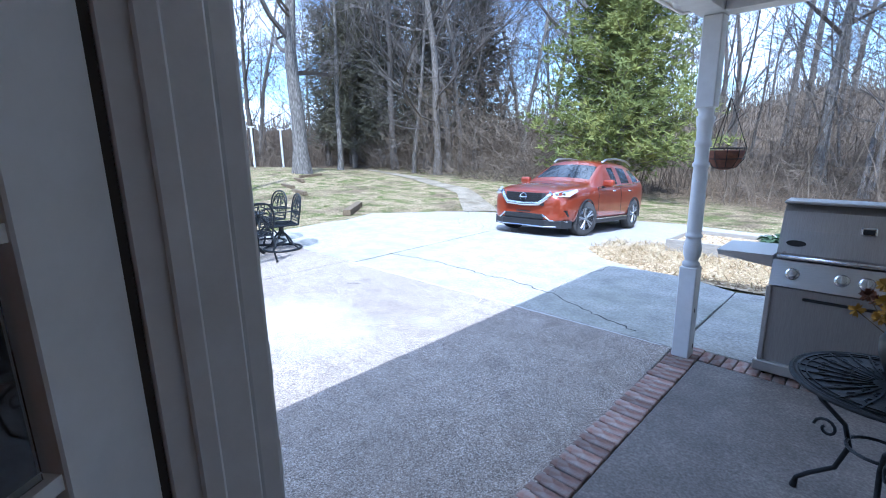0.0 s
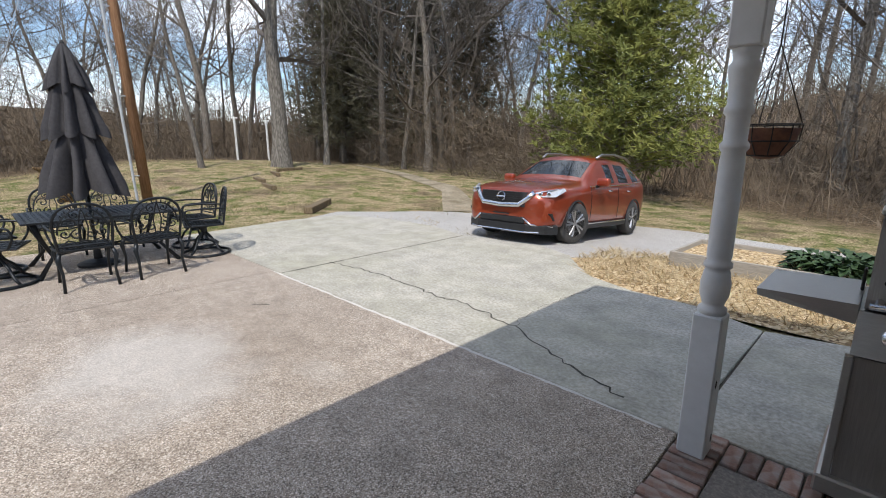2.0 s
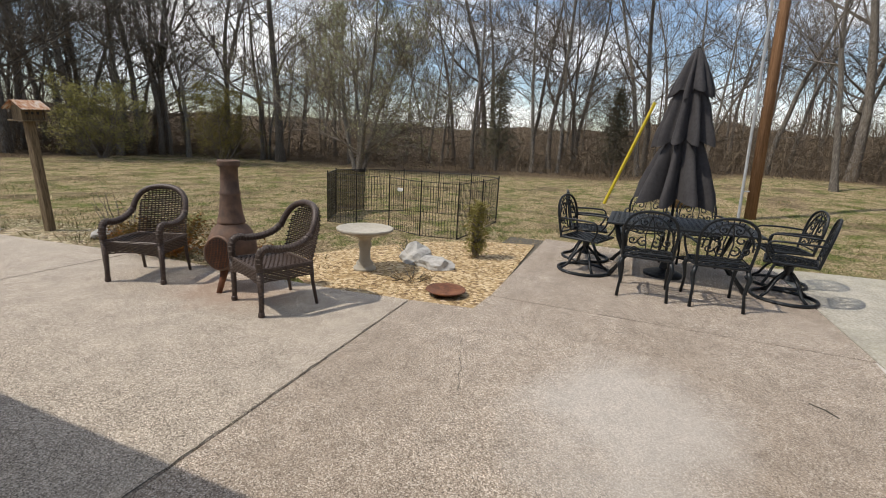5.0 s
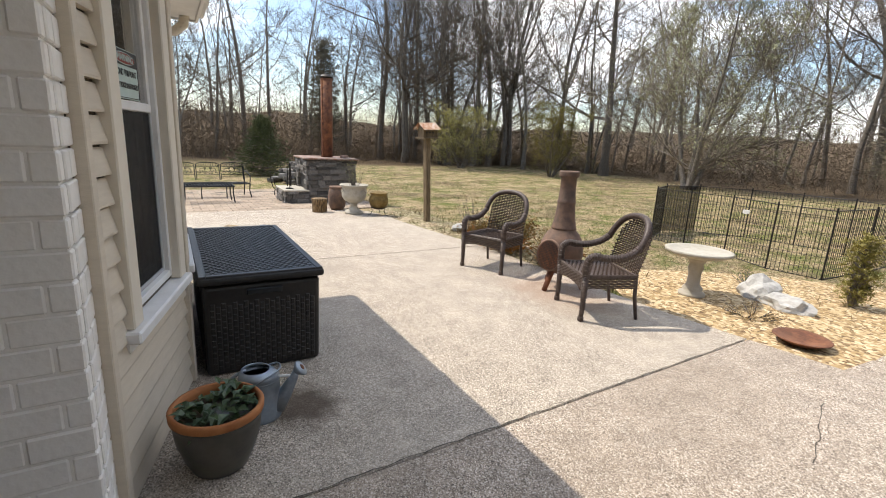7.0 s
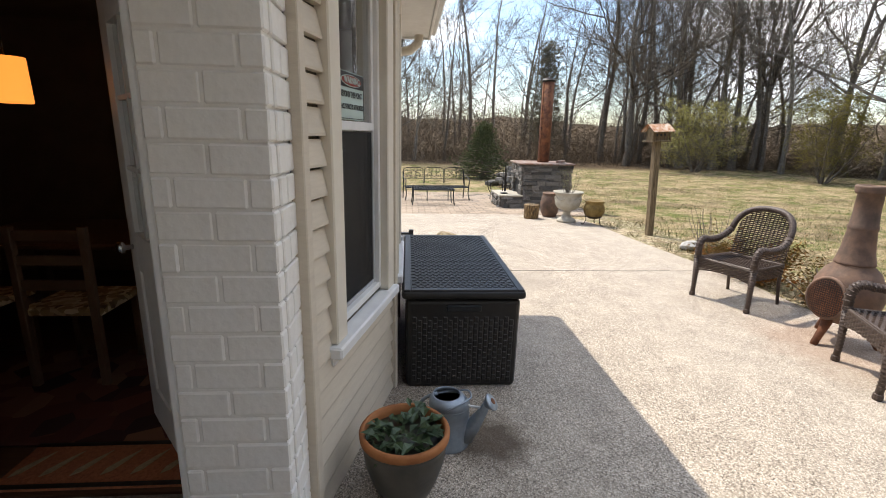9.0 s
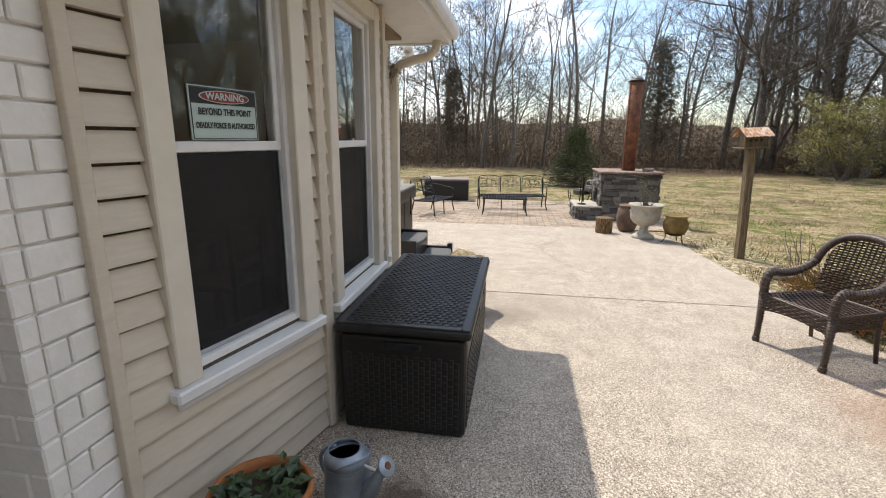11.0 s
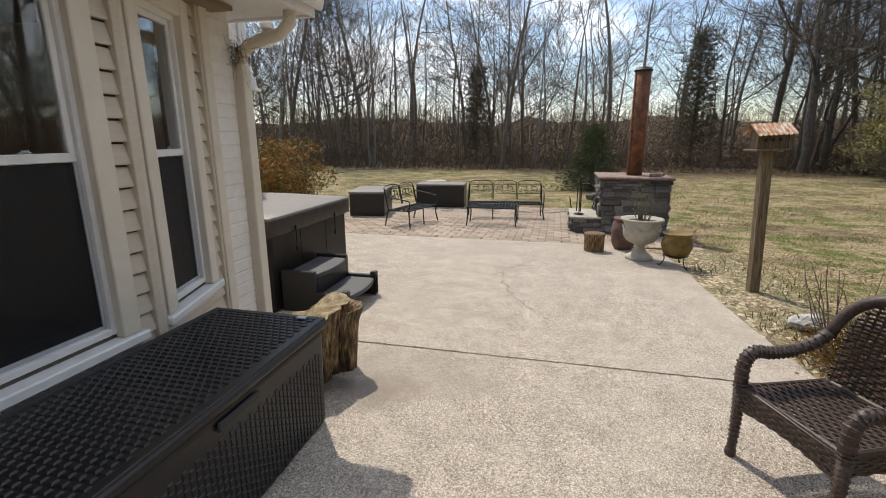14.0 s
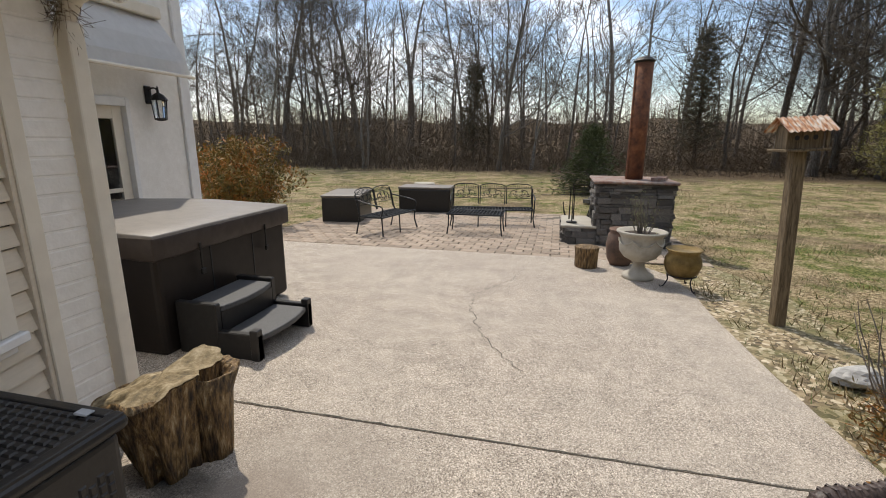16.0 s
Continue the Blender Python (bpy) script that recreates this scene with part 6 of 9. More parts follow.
# wicker armchairs
def wicker_chair(m):
    t = thing("wicker_chair", m, "dark brown wicker armchair with rounded back", "chair", "wicker chairs by the chiminea")
    rails = {}
    for s in (-1, 1):
        x = s * 0.29
        pts = [(x, 0.27, 0.0), (x, 0.265, 0.12), (x, 0.27, 0.42)] + curve_pts((x, 0.27, 0.44), (x, 0.30, 0.64), (x * 1.03, 0.17, 0.615), 8)
        pts += curve_pts((x * 1.03, 0.14, 0.605), (x * 1.08, -0.12, 0.58), (x * 1.0, -0.22, 0.70), 8)
        lg = part("front_leg", rod([Vector(p) for p in pts[:3]], [0.026, 0.021, 0.032], 10), M_WICKER, t, smooth=True)
        part("arm", rod(pts[3:], 0.033, 10), M_WICKER, t, smooth=True)
        part("foot", turned([(0.026, 0.0), (0.03, 0.012), (0.028, 0.04), (0.02, 0.05)], 12, (x, 0.27, 0)), M_WICKER, t)
        part("rear_leg", rod([(x * 0.9, -0.30, 0.0), (x * 0.88, -0.26, 0.22), (x * 0.9, -0.24, 0.44)], [0.016, 0.018, 0.02], 8), M_WICKER, t, smooth=True)
        # wrapping of cane round arm and leg
        V, F = [], []
        path = [Vector(p) for p in pts]
        for i in range(len(path) - 1):
            n = max(1, int((path[i + 1] - path[i]).length / 0.026))
            for j in range(n):
                c = path[i].lerp(path[i + 1], j / n)
                d = (path[i + 1] - path[i]).normalized()
                if c.z < 0.06:
                    continue
                u = d.orthogonal().normalized()
                w = d.cross(u)
                r = 0.0365 if i >= 2 else 0.026 + 0.02 * max(0, c.z - 0.1)
                ring = [c + d * 0.006 * math.sin(q * 1.047) + (u * math.cos(q * 1.047) + w * math.sin(q * 1.047)) * r for q in range(6)]
                base = len(V)
                for off in (-0.006, 0.006):
                    V.extend([p + d * off for p in ring])
                V.extend([c + (p - c) * 1.10 for p in ring])
                for q in range(6):
                    q1 = (q + 1) % 6
                    F.append((base + q, base + q1, base + 12 + q1, base + 12 + q))
                    F.append((base + 12 + q, base + 12 + q1, base + 6 + q1, base + 6 + q))
        mesh_part("cane_wrapping", V, F, M_WICKER, t)["kind"] = "stuff"
    back = [(-0.29, -0.215, 0.66)] + curve_pts((-0.29, -0.22, 0.68), (-0.30, -0.34, 0.95), (0.0, -0.37, 0.945), 9) + curve_pts((0.0, -0.37, 0.945), (0.30, -0.34, 0.95), (0.29, -0.22, 0.68), 9)[1:]
    part("back_rim", rod(back, 0.031, 10), M_WICKER, t, smooth=True)

    def back_y(z, x):
        return -0.235 - 0.26 * (z - 0.42) - 0.04 * (1 - (x / 0.3) ** 2)

    def half(z):
        return 0.275 if z < 0.70 else 0.275 * math.sqrt(max(0.0, 1 - ((z - 0.70) / 0.25) ** 2))
    bm = bmesh.new()
    for i in range(15):
        x = -0.26 + 0.52 * i / 14
        top = 0.70 + 0.24 * math.sqrt(max(0, 1 - (x / 0.275) ** 2))
        tube(bm, [(x, back_y(z, x), z) for z in [0.42 + (top - 0.42) * k / 5 for k in range(6)]], 0.006, 4)
    part("back_weave", bm, M_WICKER, t)["kind"] = "stuff"
    bm = bmesh.new()
    k = 0
    z = 0.44
    while z < 0.92:
        h = half(z)
        if h > 0.04:
            pts = []
            for i in range(15):
                x = -h + 2 * h * i / 14
                pts.append((x, back_y(z, x) + (0.009 if (i + k) % 2 else -0.009), z))
            tube(bm, pts, 0.0085, 4)
        z += 0.0205
        k += 1
    part("back_weave", bm, M_WICKER, t)["kind"] = "stuff"
    bm = bmesh.new()
    for k in range(24):
        y = -0.23 + 0.49 * k / 23
        tube(bm, [(x, y, 0.425 - 0.02 * math.cos((x / 0.27) * 1.57) + (0.006 if (i + k) % 2 else -0.006)) for i, x in enumerate([-0.27 + 0.54 * q / 14 for q in range(15)])], 0.0095, 4)
    part("seat_weave", bm, M_WICKER, t, "woven cane seat")["kind"] = "stuff"
    part("seat_frame", rod([(-0.28, 0.27, 0.42), (0.28, 0.27, 0.42), (0.27, -0.24, 0.42), (-0.27, -0.24, 0.42)], 0.02, 8, True), M_WICKER, t)
    bm = bmesh.new()
    for k in range(8):
        z = 0.405 - 0.0155 * k
        tube(bm, [(x, 0.275 + (0.008 if (i + k) % 2 else -0.002), z + (0.03 * (1 - (x / 0.27) ** 2) if k > 4 else 0)) for i, x in enumerate([-0.27 + 0.54 * q / 16 for q in range(17)])], 0.0085, 4)
    for s in (-1, 1):
        for k in range(6):
            tube(bm, [(s * 0.28 + (0.006 if (i + k) % 2 else -0.004), y, 0.40 - 0.0165 * k) for i, y in enumerate([0.26 - 0.5 * q / 12 for q in range(13)])], 0.0085, 4)
    part("apron_weave", bm, M_WICKER, t, "woven apron below the seat")["kind"] = "stuff"
    return t


ch = wicker_chair(pose(-4.92, -2.63, 0.0, 0, 0, -68))
copy_thing(ch, pose(-4.92, -0.92, 0.0, 0, 0, -112))

# clay chiminea
chim = thing("chiminea", pose(-5.12, -1.64, 0.0, 0, 0, 14), "sooty brown clay chiminea with mesh door on three legs", "chiminea")
chim.scale = (0.88, 0.88, 1.0)
part("bowl", turned([(0.08, 0.17), (0.17, 0.19), (0.245, 0.27), (0.275, 0.40), (0.262, 0.52), (0.205, 0.62), (0.15, 0.67), (0.15, 0.70)], 36), M_CLAY, chim, smooth=True)
part("neck", turned([(0.15, 0.675), (0.158, 0.685), (0.152, 0.70), (0.13, 0.78), (0.108, 0.95), (0.112, 0.965), (0.115, 0.985), (0.106, 1.0), (0.098, 1.10), (0.095, 1.24), (0.11, 1.245), (0.122, 1.265), (0.118, 1.28), (0.125, 1.295), (0.118, 1.31), (0.09, 1.31), (0.08, 1.20)], 32), M_CLAY, chim, smooth=True)
for a in (0, 120, 240):
    lg = rod([(0.17 * math.cos(radians(a)), 0.17 * math.sin(radians(a)), 0.24), (0.23 * math.cos(radians(a)), 0.23 * math.sin(radians(a)), 0.12), (0.31 * math.cos(radians(a)), 0.31 * math.sin(radians(a)), 0.0)], [0.05, 0.035, 0.03], 10)
    part("leg", lg, M_RUST, chim, "rusty clay leg", smooth=True)
mouth = rod([(0.255 + 0.025 * math.cos(2 * q * math.pi / 28) ** 2, 0.165 * math.cos(2 * math.pi * q / 28), 0.40 + 0.165 * math.sin(2 * math.pi * q / 28)) for q in range(28)], 0.016, 8, True)
part("mouth_ring", mouth, M_CLAY, chim, smooth=True)
dk = bmesh.new()
bmesh.ops.create_circle(dk, cap_ends=True, radius=0.157, segments=28)
bmesh.ops.transform(dk, matrix=pose(0.279, 0, 0.40, 0, 90, 0), verts=dk.verts)
# the bowl is solid here; black colour gives the shade of its hollow
door_c = part("mouth", dk, M_INKHOLLOW, chim, "flat black disc standing in for the shaded hollow")
bm = bmesh.new()
for i in range(-8, 9):
    c = i * 0.018
    h = math.sqrt(max(0, 0.155 ** 2 - c * c))
    tube(bm, [(0.288, c, 0.40 - h), (0.294, c, 0.40), (0.288, c, 0.40 + h)], 0.0022, 4)
    tube(bm, [(0.290, -h, 0.40 + c), (0.296, 0, 0.40 + c), (0.290, h, 0.40 + c)], 0.0022, 4)
part("mesh_door", bm, M_RUST, chim, "rusty wire mesh door")

# birdhouse
bh = thing("birdhouse", pose(-5.93, -6.32, gz(-5.93, -6.32), 0, 3, 8), "rustic birdhouse with rusty corrugated roof on a wooden post", "birdhouse")
part("post", box(-0.055, 0.055, -0.055, 0.055, -0.1, 1.72, 0.008), M_WOODP, bh)
part("floor_board", box(-0.24, 0.24, -0.20, 0.20, 1.722, 1.75, 0.005), M_WOODP, bh)
part("front", box(-0.19, 0.19, 0.11, 0.13, 1.751, 1.97, 0.004), M_WOODP, bh)
part("back", box(-0.19, 0.19, -0.13, -0.11, 1.751, 1.97, 0.004), M_WOODP, bh)
for s in (-1, 1):
    part("side", box(s * 0.18 - 0.01, s * 0.18 + 0.01, -0.108, 0.108, 1.751, 2.0, 0.004), M_WOODP, bh)
    part("corner_post", box(s * 0.215 - 0.018, s * 0.215 + 0.018, 0.14, 0.175, 1.751, 1.96, 0.004), M_WOODP, bh)
# black discs on the front board, their colour standing in for shaded holes
for x in (-0.1, 0.0, 0.1):
    hole = turned([(0.027, 0.0), (0.027, 0.003)], 16)
    bmesh.ops.transform(hole, matrix=pose(x, 0.1305, 1.87, -90, 0, 0), verts=hole.verts)
    part("entrance_hole", hole, M_INKHOLLOW, bh)
for s in (-1, 1):
    bm = bmesh.new()
    n = 33
    top = [[bm.verts.new((-0.27 + 0.54 * i / (n - 1), s * (0.0 + 0.25 * q), 2.10 - 0.16 * q + 0.008 * math.cos(i * 1.57) + e)) for i in range(n)] for q, e in ((0, 0), (1, 0), (1, -0.006), (0, -0.006))]
    for q in range(4):
        for i in range(n - 1):
            bm.faces.new((top[q][i], top[q][i + 1], top[(q + 1) % 4][i + 1], top[(q + 1) % 4][i]))
    bmesh.ops.recalc_face_normals(bm, faces=bm.faces)
    part("roof_sheet", bm, M_RUSTZINC, bh, "rusty corrugated tin")
for o_ in bh.children:
    if o_.name.split(".")[0] != "post":
        o_.matrix_basis = Matrix.Translation((0, 0, 1.70)) @ Matrix.Diagonal((0.76, 0.76, 0.80, 1)) @ Matrix.Translation((0, 0, -1.722))
part("gable", prism([(-0.14, -0.08), (0.14, -0.08), (0.14, 0.08), (-0.14, 0.08)], 1.88, 1.93), M_WOODP, bh)

# ---- room behind the door ----
room = thing("room_floor", pose(0, 0, 0), "dark dining room floor seen through the door", "floor", kind="structure")
part("floor", box(-1.0, 4.5, -3.28, 0.02, 0.02, 0.138), M_FLOORW, room)
bm = bmesh.new()
B(bm, 4.4, 4.5, -3.28, 0.07, 0.14, 2.6)
tagged(part("wall_room_east", bm, M_ROOM), "dim tan dining room wall", "wall", kind="structure")
tagged(part("wall_room_south", box(-0.9, 4.39, -3.29, -3.22, 0.14, 2.6), M_ROOM), "dim tan dining room back wall", "wall", kind="structure")
tagged(part("wall_room_north", box(DX1 + 0.05, 4.39, 0.02, 0.078, 0.14, 2.6), M_ROOM), "dim tan wall beside the door", "wall", kind="structure")
tagged(part("ceiling", box(-1.3, 4.5, -3.28, 0.07, 2.585, 2.615), M_ROOM), "plain dining room ceiling", "ceiling", kind="structure")
rug = thing("rug", pose(0.1, -0.75, 0.139), "dark red patterned rug on the dining room floor", "rug")
part("rug", box(-0.6, 1.3, -0.55, 0.45, 0.0, 0.012, 0.004), M_RUG, rug)
rug2 = thing("door_mat", pose(-0.15, -0.1, 0.139), "orange-red mat with tan leaf pattern inside the door", "mat")
M_MATRED = mat("orange_red_weave", [(0.20, 0.06, 0.025), (0.36, 0.12, 0.05)], 60, 0.95, bump=0.3)
M_MATTAN = mat("tan_weave", [(0.22, 0.15, 0.08), (0.32, 0.23, 0.13)], 60, 0.95, bump=0.3)
part("mat", box(-0.52, 0.38, -0.20, 0.10, 0.0, 0.014, 0.004), M_MATRED, rug2)
part("border", box(-0.52, 0.38, 0.072, 0.0995, 0.0142, 0.017, 0.001), M_IRON, rug2, "dark scrolled border")
part("border", box(-0.52, 0.38, -0.1995, -0.172, 0.0142, 0.017, 0.001), M_IRON, rug2)
for i in range(7):
    lf = prism([(-0.10, 0.0), (-0.03, 0.012), (0.05, 0.017), (0.09, 0.0), (0.05, -0.017), (-0.03, -0.012)], 0.0142, 0.017)
    bmesh.ops.transform(lf, matrix=pose(-0.44 + 0.125 * i, -0.05, 0, 0, 0, 62), verts=lf.verts)
    part("leaf_motif", lf, M_MATTAN, rug2)
dt = thing("dining_table", pose(0.75, -1.75, 0.139), "brown wooden dining table in a dark room", "table")
part("tabletop", box(-0.8, 0.8, -0.45, 0.45, 0.70, 0.74, 0.01), M_TABLEW, dt)
for x in (-0.7, 0.7):
    for y in (-0.36, 0.36):
        part("leg", box(x - 0.035, x + 0.035, y - 0.035, y + 0.035, 0.0, 0.70, 0.005), M_TABLEW, dt)


def room_chair(m):
    t = thing("dining_chair", m, "dark wooden chair with a tan seat", "chair", "chairs at the indoor table")
    for x in (-0.19, 0.19):
        part("leg", box(x - 0.02, x + 0.02, 0.16, 0.20, 0, 0.43, 0.004), M_TABLEW, t)
        part("back_post", box(x - 0.02, x + 0.02, -0.22, -0.18, 0, 0.95, 0.004), M_TABLEW, t)
    part("seat", box(-0.22, 0.22, -0.20, 0.22, 0.43, 0.48, 0.015, 2), M_MULCH, t, "tan woven seat")
    for z in (0.62, 0.76, 0.9):
        part("slat", box(-0.17, 0.17, -0.21, -0.19, z - 0.03, z + 0.03, 0.004), M_TABLEW, t)
    return t


rc0 = room_chair(pose(0.45, -1.05, 0.139, 0, 0, 180))
copy_thing(rc0, pose(1.1, -1.05, 0.139, 0, 0, 175))
copy_thing(rc0, pose(-0.25, -1.8, 0.139, 0, 0, -90))


def emissive(name, colour, strength):
    m = bpy.data.materials.new(name)
    m.use_nodes = True
    b = m.node_tree.nodes["Principled BSDF"]
    b.inputs["Base Color"].default_value = (*colour, 1)
    b.inputs["Emission Color"].default_value = (*colour, 1)
    b.inputs["Emission Strength"].default_value = strength
    return m


M_AMBER = emissive("amber_shade", (1.0, 0.30, 0.05), 0.75)
pl = thing("pendant_lamp", pose(0.50, -0.86, 1.72), "lit amber cylinder pendant lamp over the table", "lamp")
part("shade", turned([(0.085, 0.0), (0.088, 0.01), (0.083, 0.22), (0.075, 0.22)], 24), M_AMBER, pl, "glowing amber shade", smooth=True)
part("cord", rod([(0, 0, 0.22), (0, 0, 0.86)], 0.004, 6), M_IRON, pl)

door = thing("door_1", pose(DX0 + 0.006, 0.118, 0.15, 0, 0, 39), "open white door with small glass panes above", "door", kind="structure")
bm = bmesh.new()
B(bm, 0.0, 0.042, -0.14, 0.0, 0.0, 2.0, 0.003)
B(bm, 0.0, 0.042, -0.88, -0.74, 0.0, 2.0, 0.003)
for z0, z1 in ((0, 0.2), (0.82, 1.0), (1.88, 2.0)):
    B(bm, 0.001, 0.041, -0.74, -0.14, z0, z1)
B(bm, 0.012, 0.03, -0.74, -0.14, 0.2, 0.82)
part("leaf", bm, M_PAINT, door)
for i in (1, 2):
    part("muntin", box(0.004, 0.038, -0.14 - 0.2 * i - 0.01, -0.14 - 0.2 * i + 0.01, 1.0, 1.88), M_PAINT, door)
    part("muntin", box(0.006, 0.036, -0.74, -0.14, 1.0 + 0.293 * i - 0.01, 1.0 + 0.293 * i + 0.01), M_PAINT, door)
for i in range(3):
    for j in range(3):
        part("pane", box(0.019, 0.023, -0.14 - 0.2 * (i + 1) + 0.01, -0.14 - 0.2 * i - 0.01, 1.0 + 0.293 * j + 0.01, 1.0 + 0.293 * (j + 1) - 0.01), M_GLASS, door)
kn = turned([(0.012, 0.0), (0.012, 0.03), (0.028, 0.04), (0.03, 0.055), (0.02, 0.068)], 16)
bmesh.ops.transform(kn, matrix=pose(0.042, -0.81, 0.92, 0, 90, 0), verts=kn.verts)
part("door_handle", kn, M_CHROME, door, smooth=True)

# rear wing door, lantern and awning
d2 = thing("door_2", pose(1.40, -5.72, -0.05), "cream back door with dark glass", "door", kind="structure")
bm = bmesh.new()
for y0, y1, z0, z1 in ((-0.46, -0.40, 0, 2.2), (0.40, 0.46, 0, 2.2), (-0.40, 0.40, 2.1, 2.2)):
    B(bm, -0.05, 0.10, y0, y1, z0, z1, 0.005)
part("casing", bm, M_PAINT, d2)
bm = bmesh.new()
for y0, y1, z0, z1 in ((-0.40, -0.27, 0, 2.1), (0.27, 0.40, 0, 2.1), (-0.27, 0.27, 0, 0.25), (-0.27, 0.27, 1.95, 2.1), (-0.27, 0.27, 1.08, 1.13)):
    B(bm, 0.03, 0.07, y0, y1, z0, z1, 0.003)
part("leaf", bm, M_CREAM, d2)
part("pane", box(0.048, 0.054, -0.27, 0.27, 0.25, 1.95), M_GLASS, d2)
# near-black panel close behind the glass, coloured to pass for an unlit room
tagged(part("room_dark", box(1.64, 1.70, -6.3, -5.1, 0, 2.3), M_BLACKISH), "dark panel standing in for the unlit room behind the back door", "wall", kind="structure")
lant = thing("wall_lantern", pose(1.40, -6.50, 2.12), "black iron wall lantern with glass sides", "lantern")
part("back_plate", box(-0.03, -0.002, -0.05, 0.05, -0.02, 0.20, 0.01), M_IRON, lant)
part("arm", rod(curve_pts((-0.02, 0, 0.14), (-0.14, 0, 0.22), (-0.17, 0, 0.12), 6), 0.01, 8), M_IRON, lant)
part("cap", turned([(0.10, 0.02), (0.105, 0.03), (0.06, 0.09), (0.015, 0.12), (0.012, 0.17), (0.004, 0.20)], 8, (-0.17, 0, 0)), M_IRON, lant)
for k in range(6):
    a = k * math.pi / 3
    part("bar", rod([(-0.17 + 0.09 * math.cos(a), 0.09 * math.sin(a), 0.02), (-0.17 + 0.07 * math.cos(a), 0.07 * math.sin(a), -0.20)], 0.006, 6), M_IRON, lant)
part("base", turned([(0.03, -0.23), (0.075, -0.215), (0.075, -0.20), (0.02, -0.19)], 12, (-0.17, 0, 0)), M_IRON, lant)
part("lantern_glass", turned([(0.066, -0.195), (0.084, 0.018)], 6, (-0.17, 0, 0)), M_GLASS, lant)
aw = thing("awning", pose(1.40, -5.55, 2.42), "pale fabric awning over the back door", "awning")
V = []
prof = [(-0.004, 0.75), (-0.08, 0.70), (-0.30, 0.42), (-0.44, 0.18), (-0.48, 0.02)]
bm = bmesh.new()
ring = [[bm.verts.new((x, y, z)) for x, z in prof] for y in (-1.2, 1.6)]
for i in range(len(prof) - 1):
    bm.faces.new((ring[0][i], ring[0][i + 1], ring[1][i + 1], ring[1][i]))
bmesh.ops.solidify(bm, geom=bm.faces[:], thickness=0.02)
part("canopy", bm, M_PAINT, aw, "pale grey stained canopy")
part("front_bar", rod([(-0.48, -1.25, 0.02), (-0.48, 1.6, 0.02)], 0.022, 8), M_CREAM, aw)
part("roller_case", box(-0.14, -0.005, -1.2, 1.6, 0.72, 0.86, 0.02, 2), M_CREAM, aw)

# ---- porch ----
post = thing("porch_post", pose(-1.10, 4.09, 0.0), "white turned porch post with chipped paint", "post")
S = 0.068
bm = bmesh.new()
B(bm, -S, S, -S, S, 0.008, 0.80, 0.008)
part("lower_block", bm, M_PAINT, post)
part("shaft", turned([(0.05, 0.79), (0.066, 0.805), (0.066, 0.83), (0.05, 0.845), (0.052, 0.86), (0.066, 0.90), (0.069, 0.96), (0.058, 1.02), (0.052, 1.035), (0.064, 1.045), (0.064, 1.065), (0.052, 1.075), (0.056, 1.10), (0.054, 1.55), (0.050, 1.60), (0.062, 1.615), (0.062, 1.635), (0.05, 1.65), (0.05, 1.76), (0.062, 1.775), (0.062, 1.80), (0.052, 1.815), (0.055, 1.90), (0.066, 1.96), (0.066, 1.985), (0.052, 2.0), (0.055, 2.03), (0.062, 2.06)], 28), M_PAINT, post, smooth=True)
part("upper_block", box(-S, S, -S, S, 2.055, 2.708, 0.008), M_PAINT, post)
for z, y in ((0.43, -0.02), (0.10, 0.03)):
    ch_ = turned([(0.016, 0), (0.012, 0.0015)], 7, wobble=0.5)
    bmesh.ops.transform(ch_, matrix=pose(S + 0.0005, y, z, 0, 90, 0) @ Matrix.Diagonal((1.6, 0.9, 1, 1)), verts=ch_.verts)
    part("paint_chip", ch_, M_CRACK, post)
f2 = copy_thing(flood, pose(-1.30, 3.92, 2.93, 0, 0, 60))
bas = thing("hanging_basket", pose(-1.10, 4.78, 1.55), "rusty wire hanging basket with coco liner on chains", "basket")
part("liner", turned([(0.03, 0.0), (0.09, 0.02), (0.135, 0.09), (0.15, 0.17), (0.13, 0.17), (0.10, 0.08)], 20, wobble=0.05), M_RUST, bas, "brown fibre liner", smooth=True)
for z, r in ((0.19, 0.158), (0.10, 0.148), (0.02, 0.09)):
    part("ring", rod([(r * math.cos(k * 0.314), r * math.sin(k * 0.314), z) for k in range(20)], 0.004, 5, True), M_IRON, bas)
for k in range(10):
    a = k * 0.628
    part("wire", rod([(r * math.cos(a), r * math.sin(a), z) for r, z in ((0.09, 0.02), (0.148, 0.10), (0.158, 0.19))], 0.003, 5), M_IRON, bas)
for k in range(3):
    a = k * 2.094 + 0.4
    part("chain", rod([(0.158 * math.cos(a), 0.158 * math.sin(a), 0.19), (0, 0, 0.62)], 0.0035, 5), M_IRON, bas)
part("hook", rod([(0, 0, 0.62), (0, 0, 1.065)], 0.004, 6), M_IRON, bas)

# gas grill
gr = thing("gas_grill", pose(-0.10, 4.12, 0.006, 0, 0, 0), "stainless steel gas grill with side shelf and four knobs", "grill")
part("base", box(-0.50, 0.50, 0.0, 0.56, 0.03, 0.12, 0.01), M_STEEL, gr)
lerp_box("cart", gr, [(-0.44, 0.04, 0.12), (0.44, 0.04, 0.12), (0.44, 0.52, 0.12), (-0.44, 0.52, 0.12), (-0.45, 0.03, 0.72), (0.45, 0.03, 0.72), (0.45, 0.54, 0.72), (-0.45, 0.54, 0.72)], M_STEELD)
part("cart_edge", box(-0.475, -0.442, 0.01, 0.06, 0.12, 0.72, 0.004), M_STEEL, gr)
part("cart_edge", box(0.442, 0.475, 0.01, 0.06, 0.12, 0.72, 0.004), M_STEEL, gr)
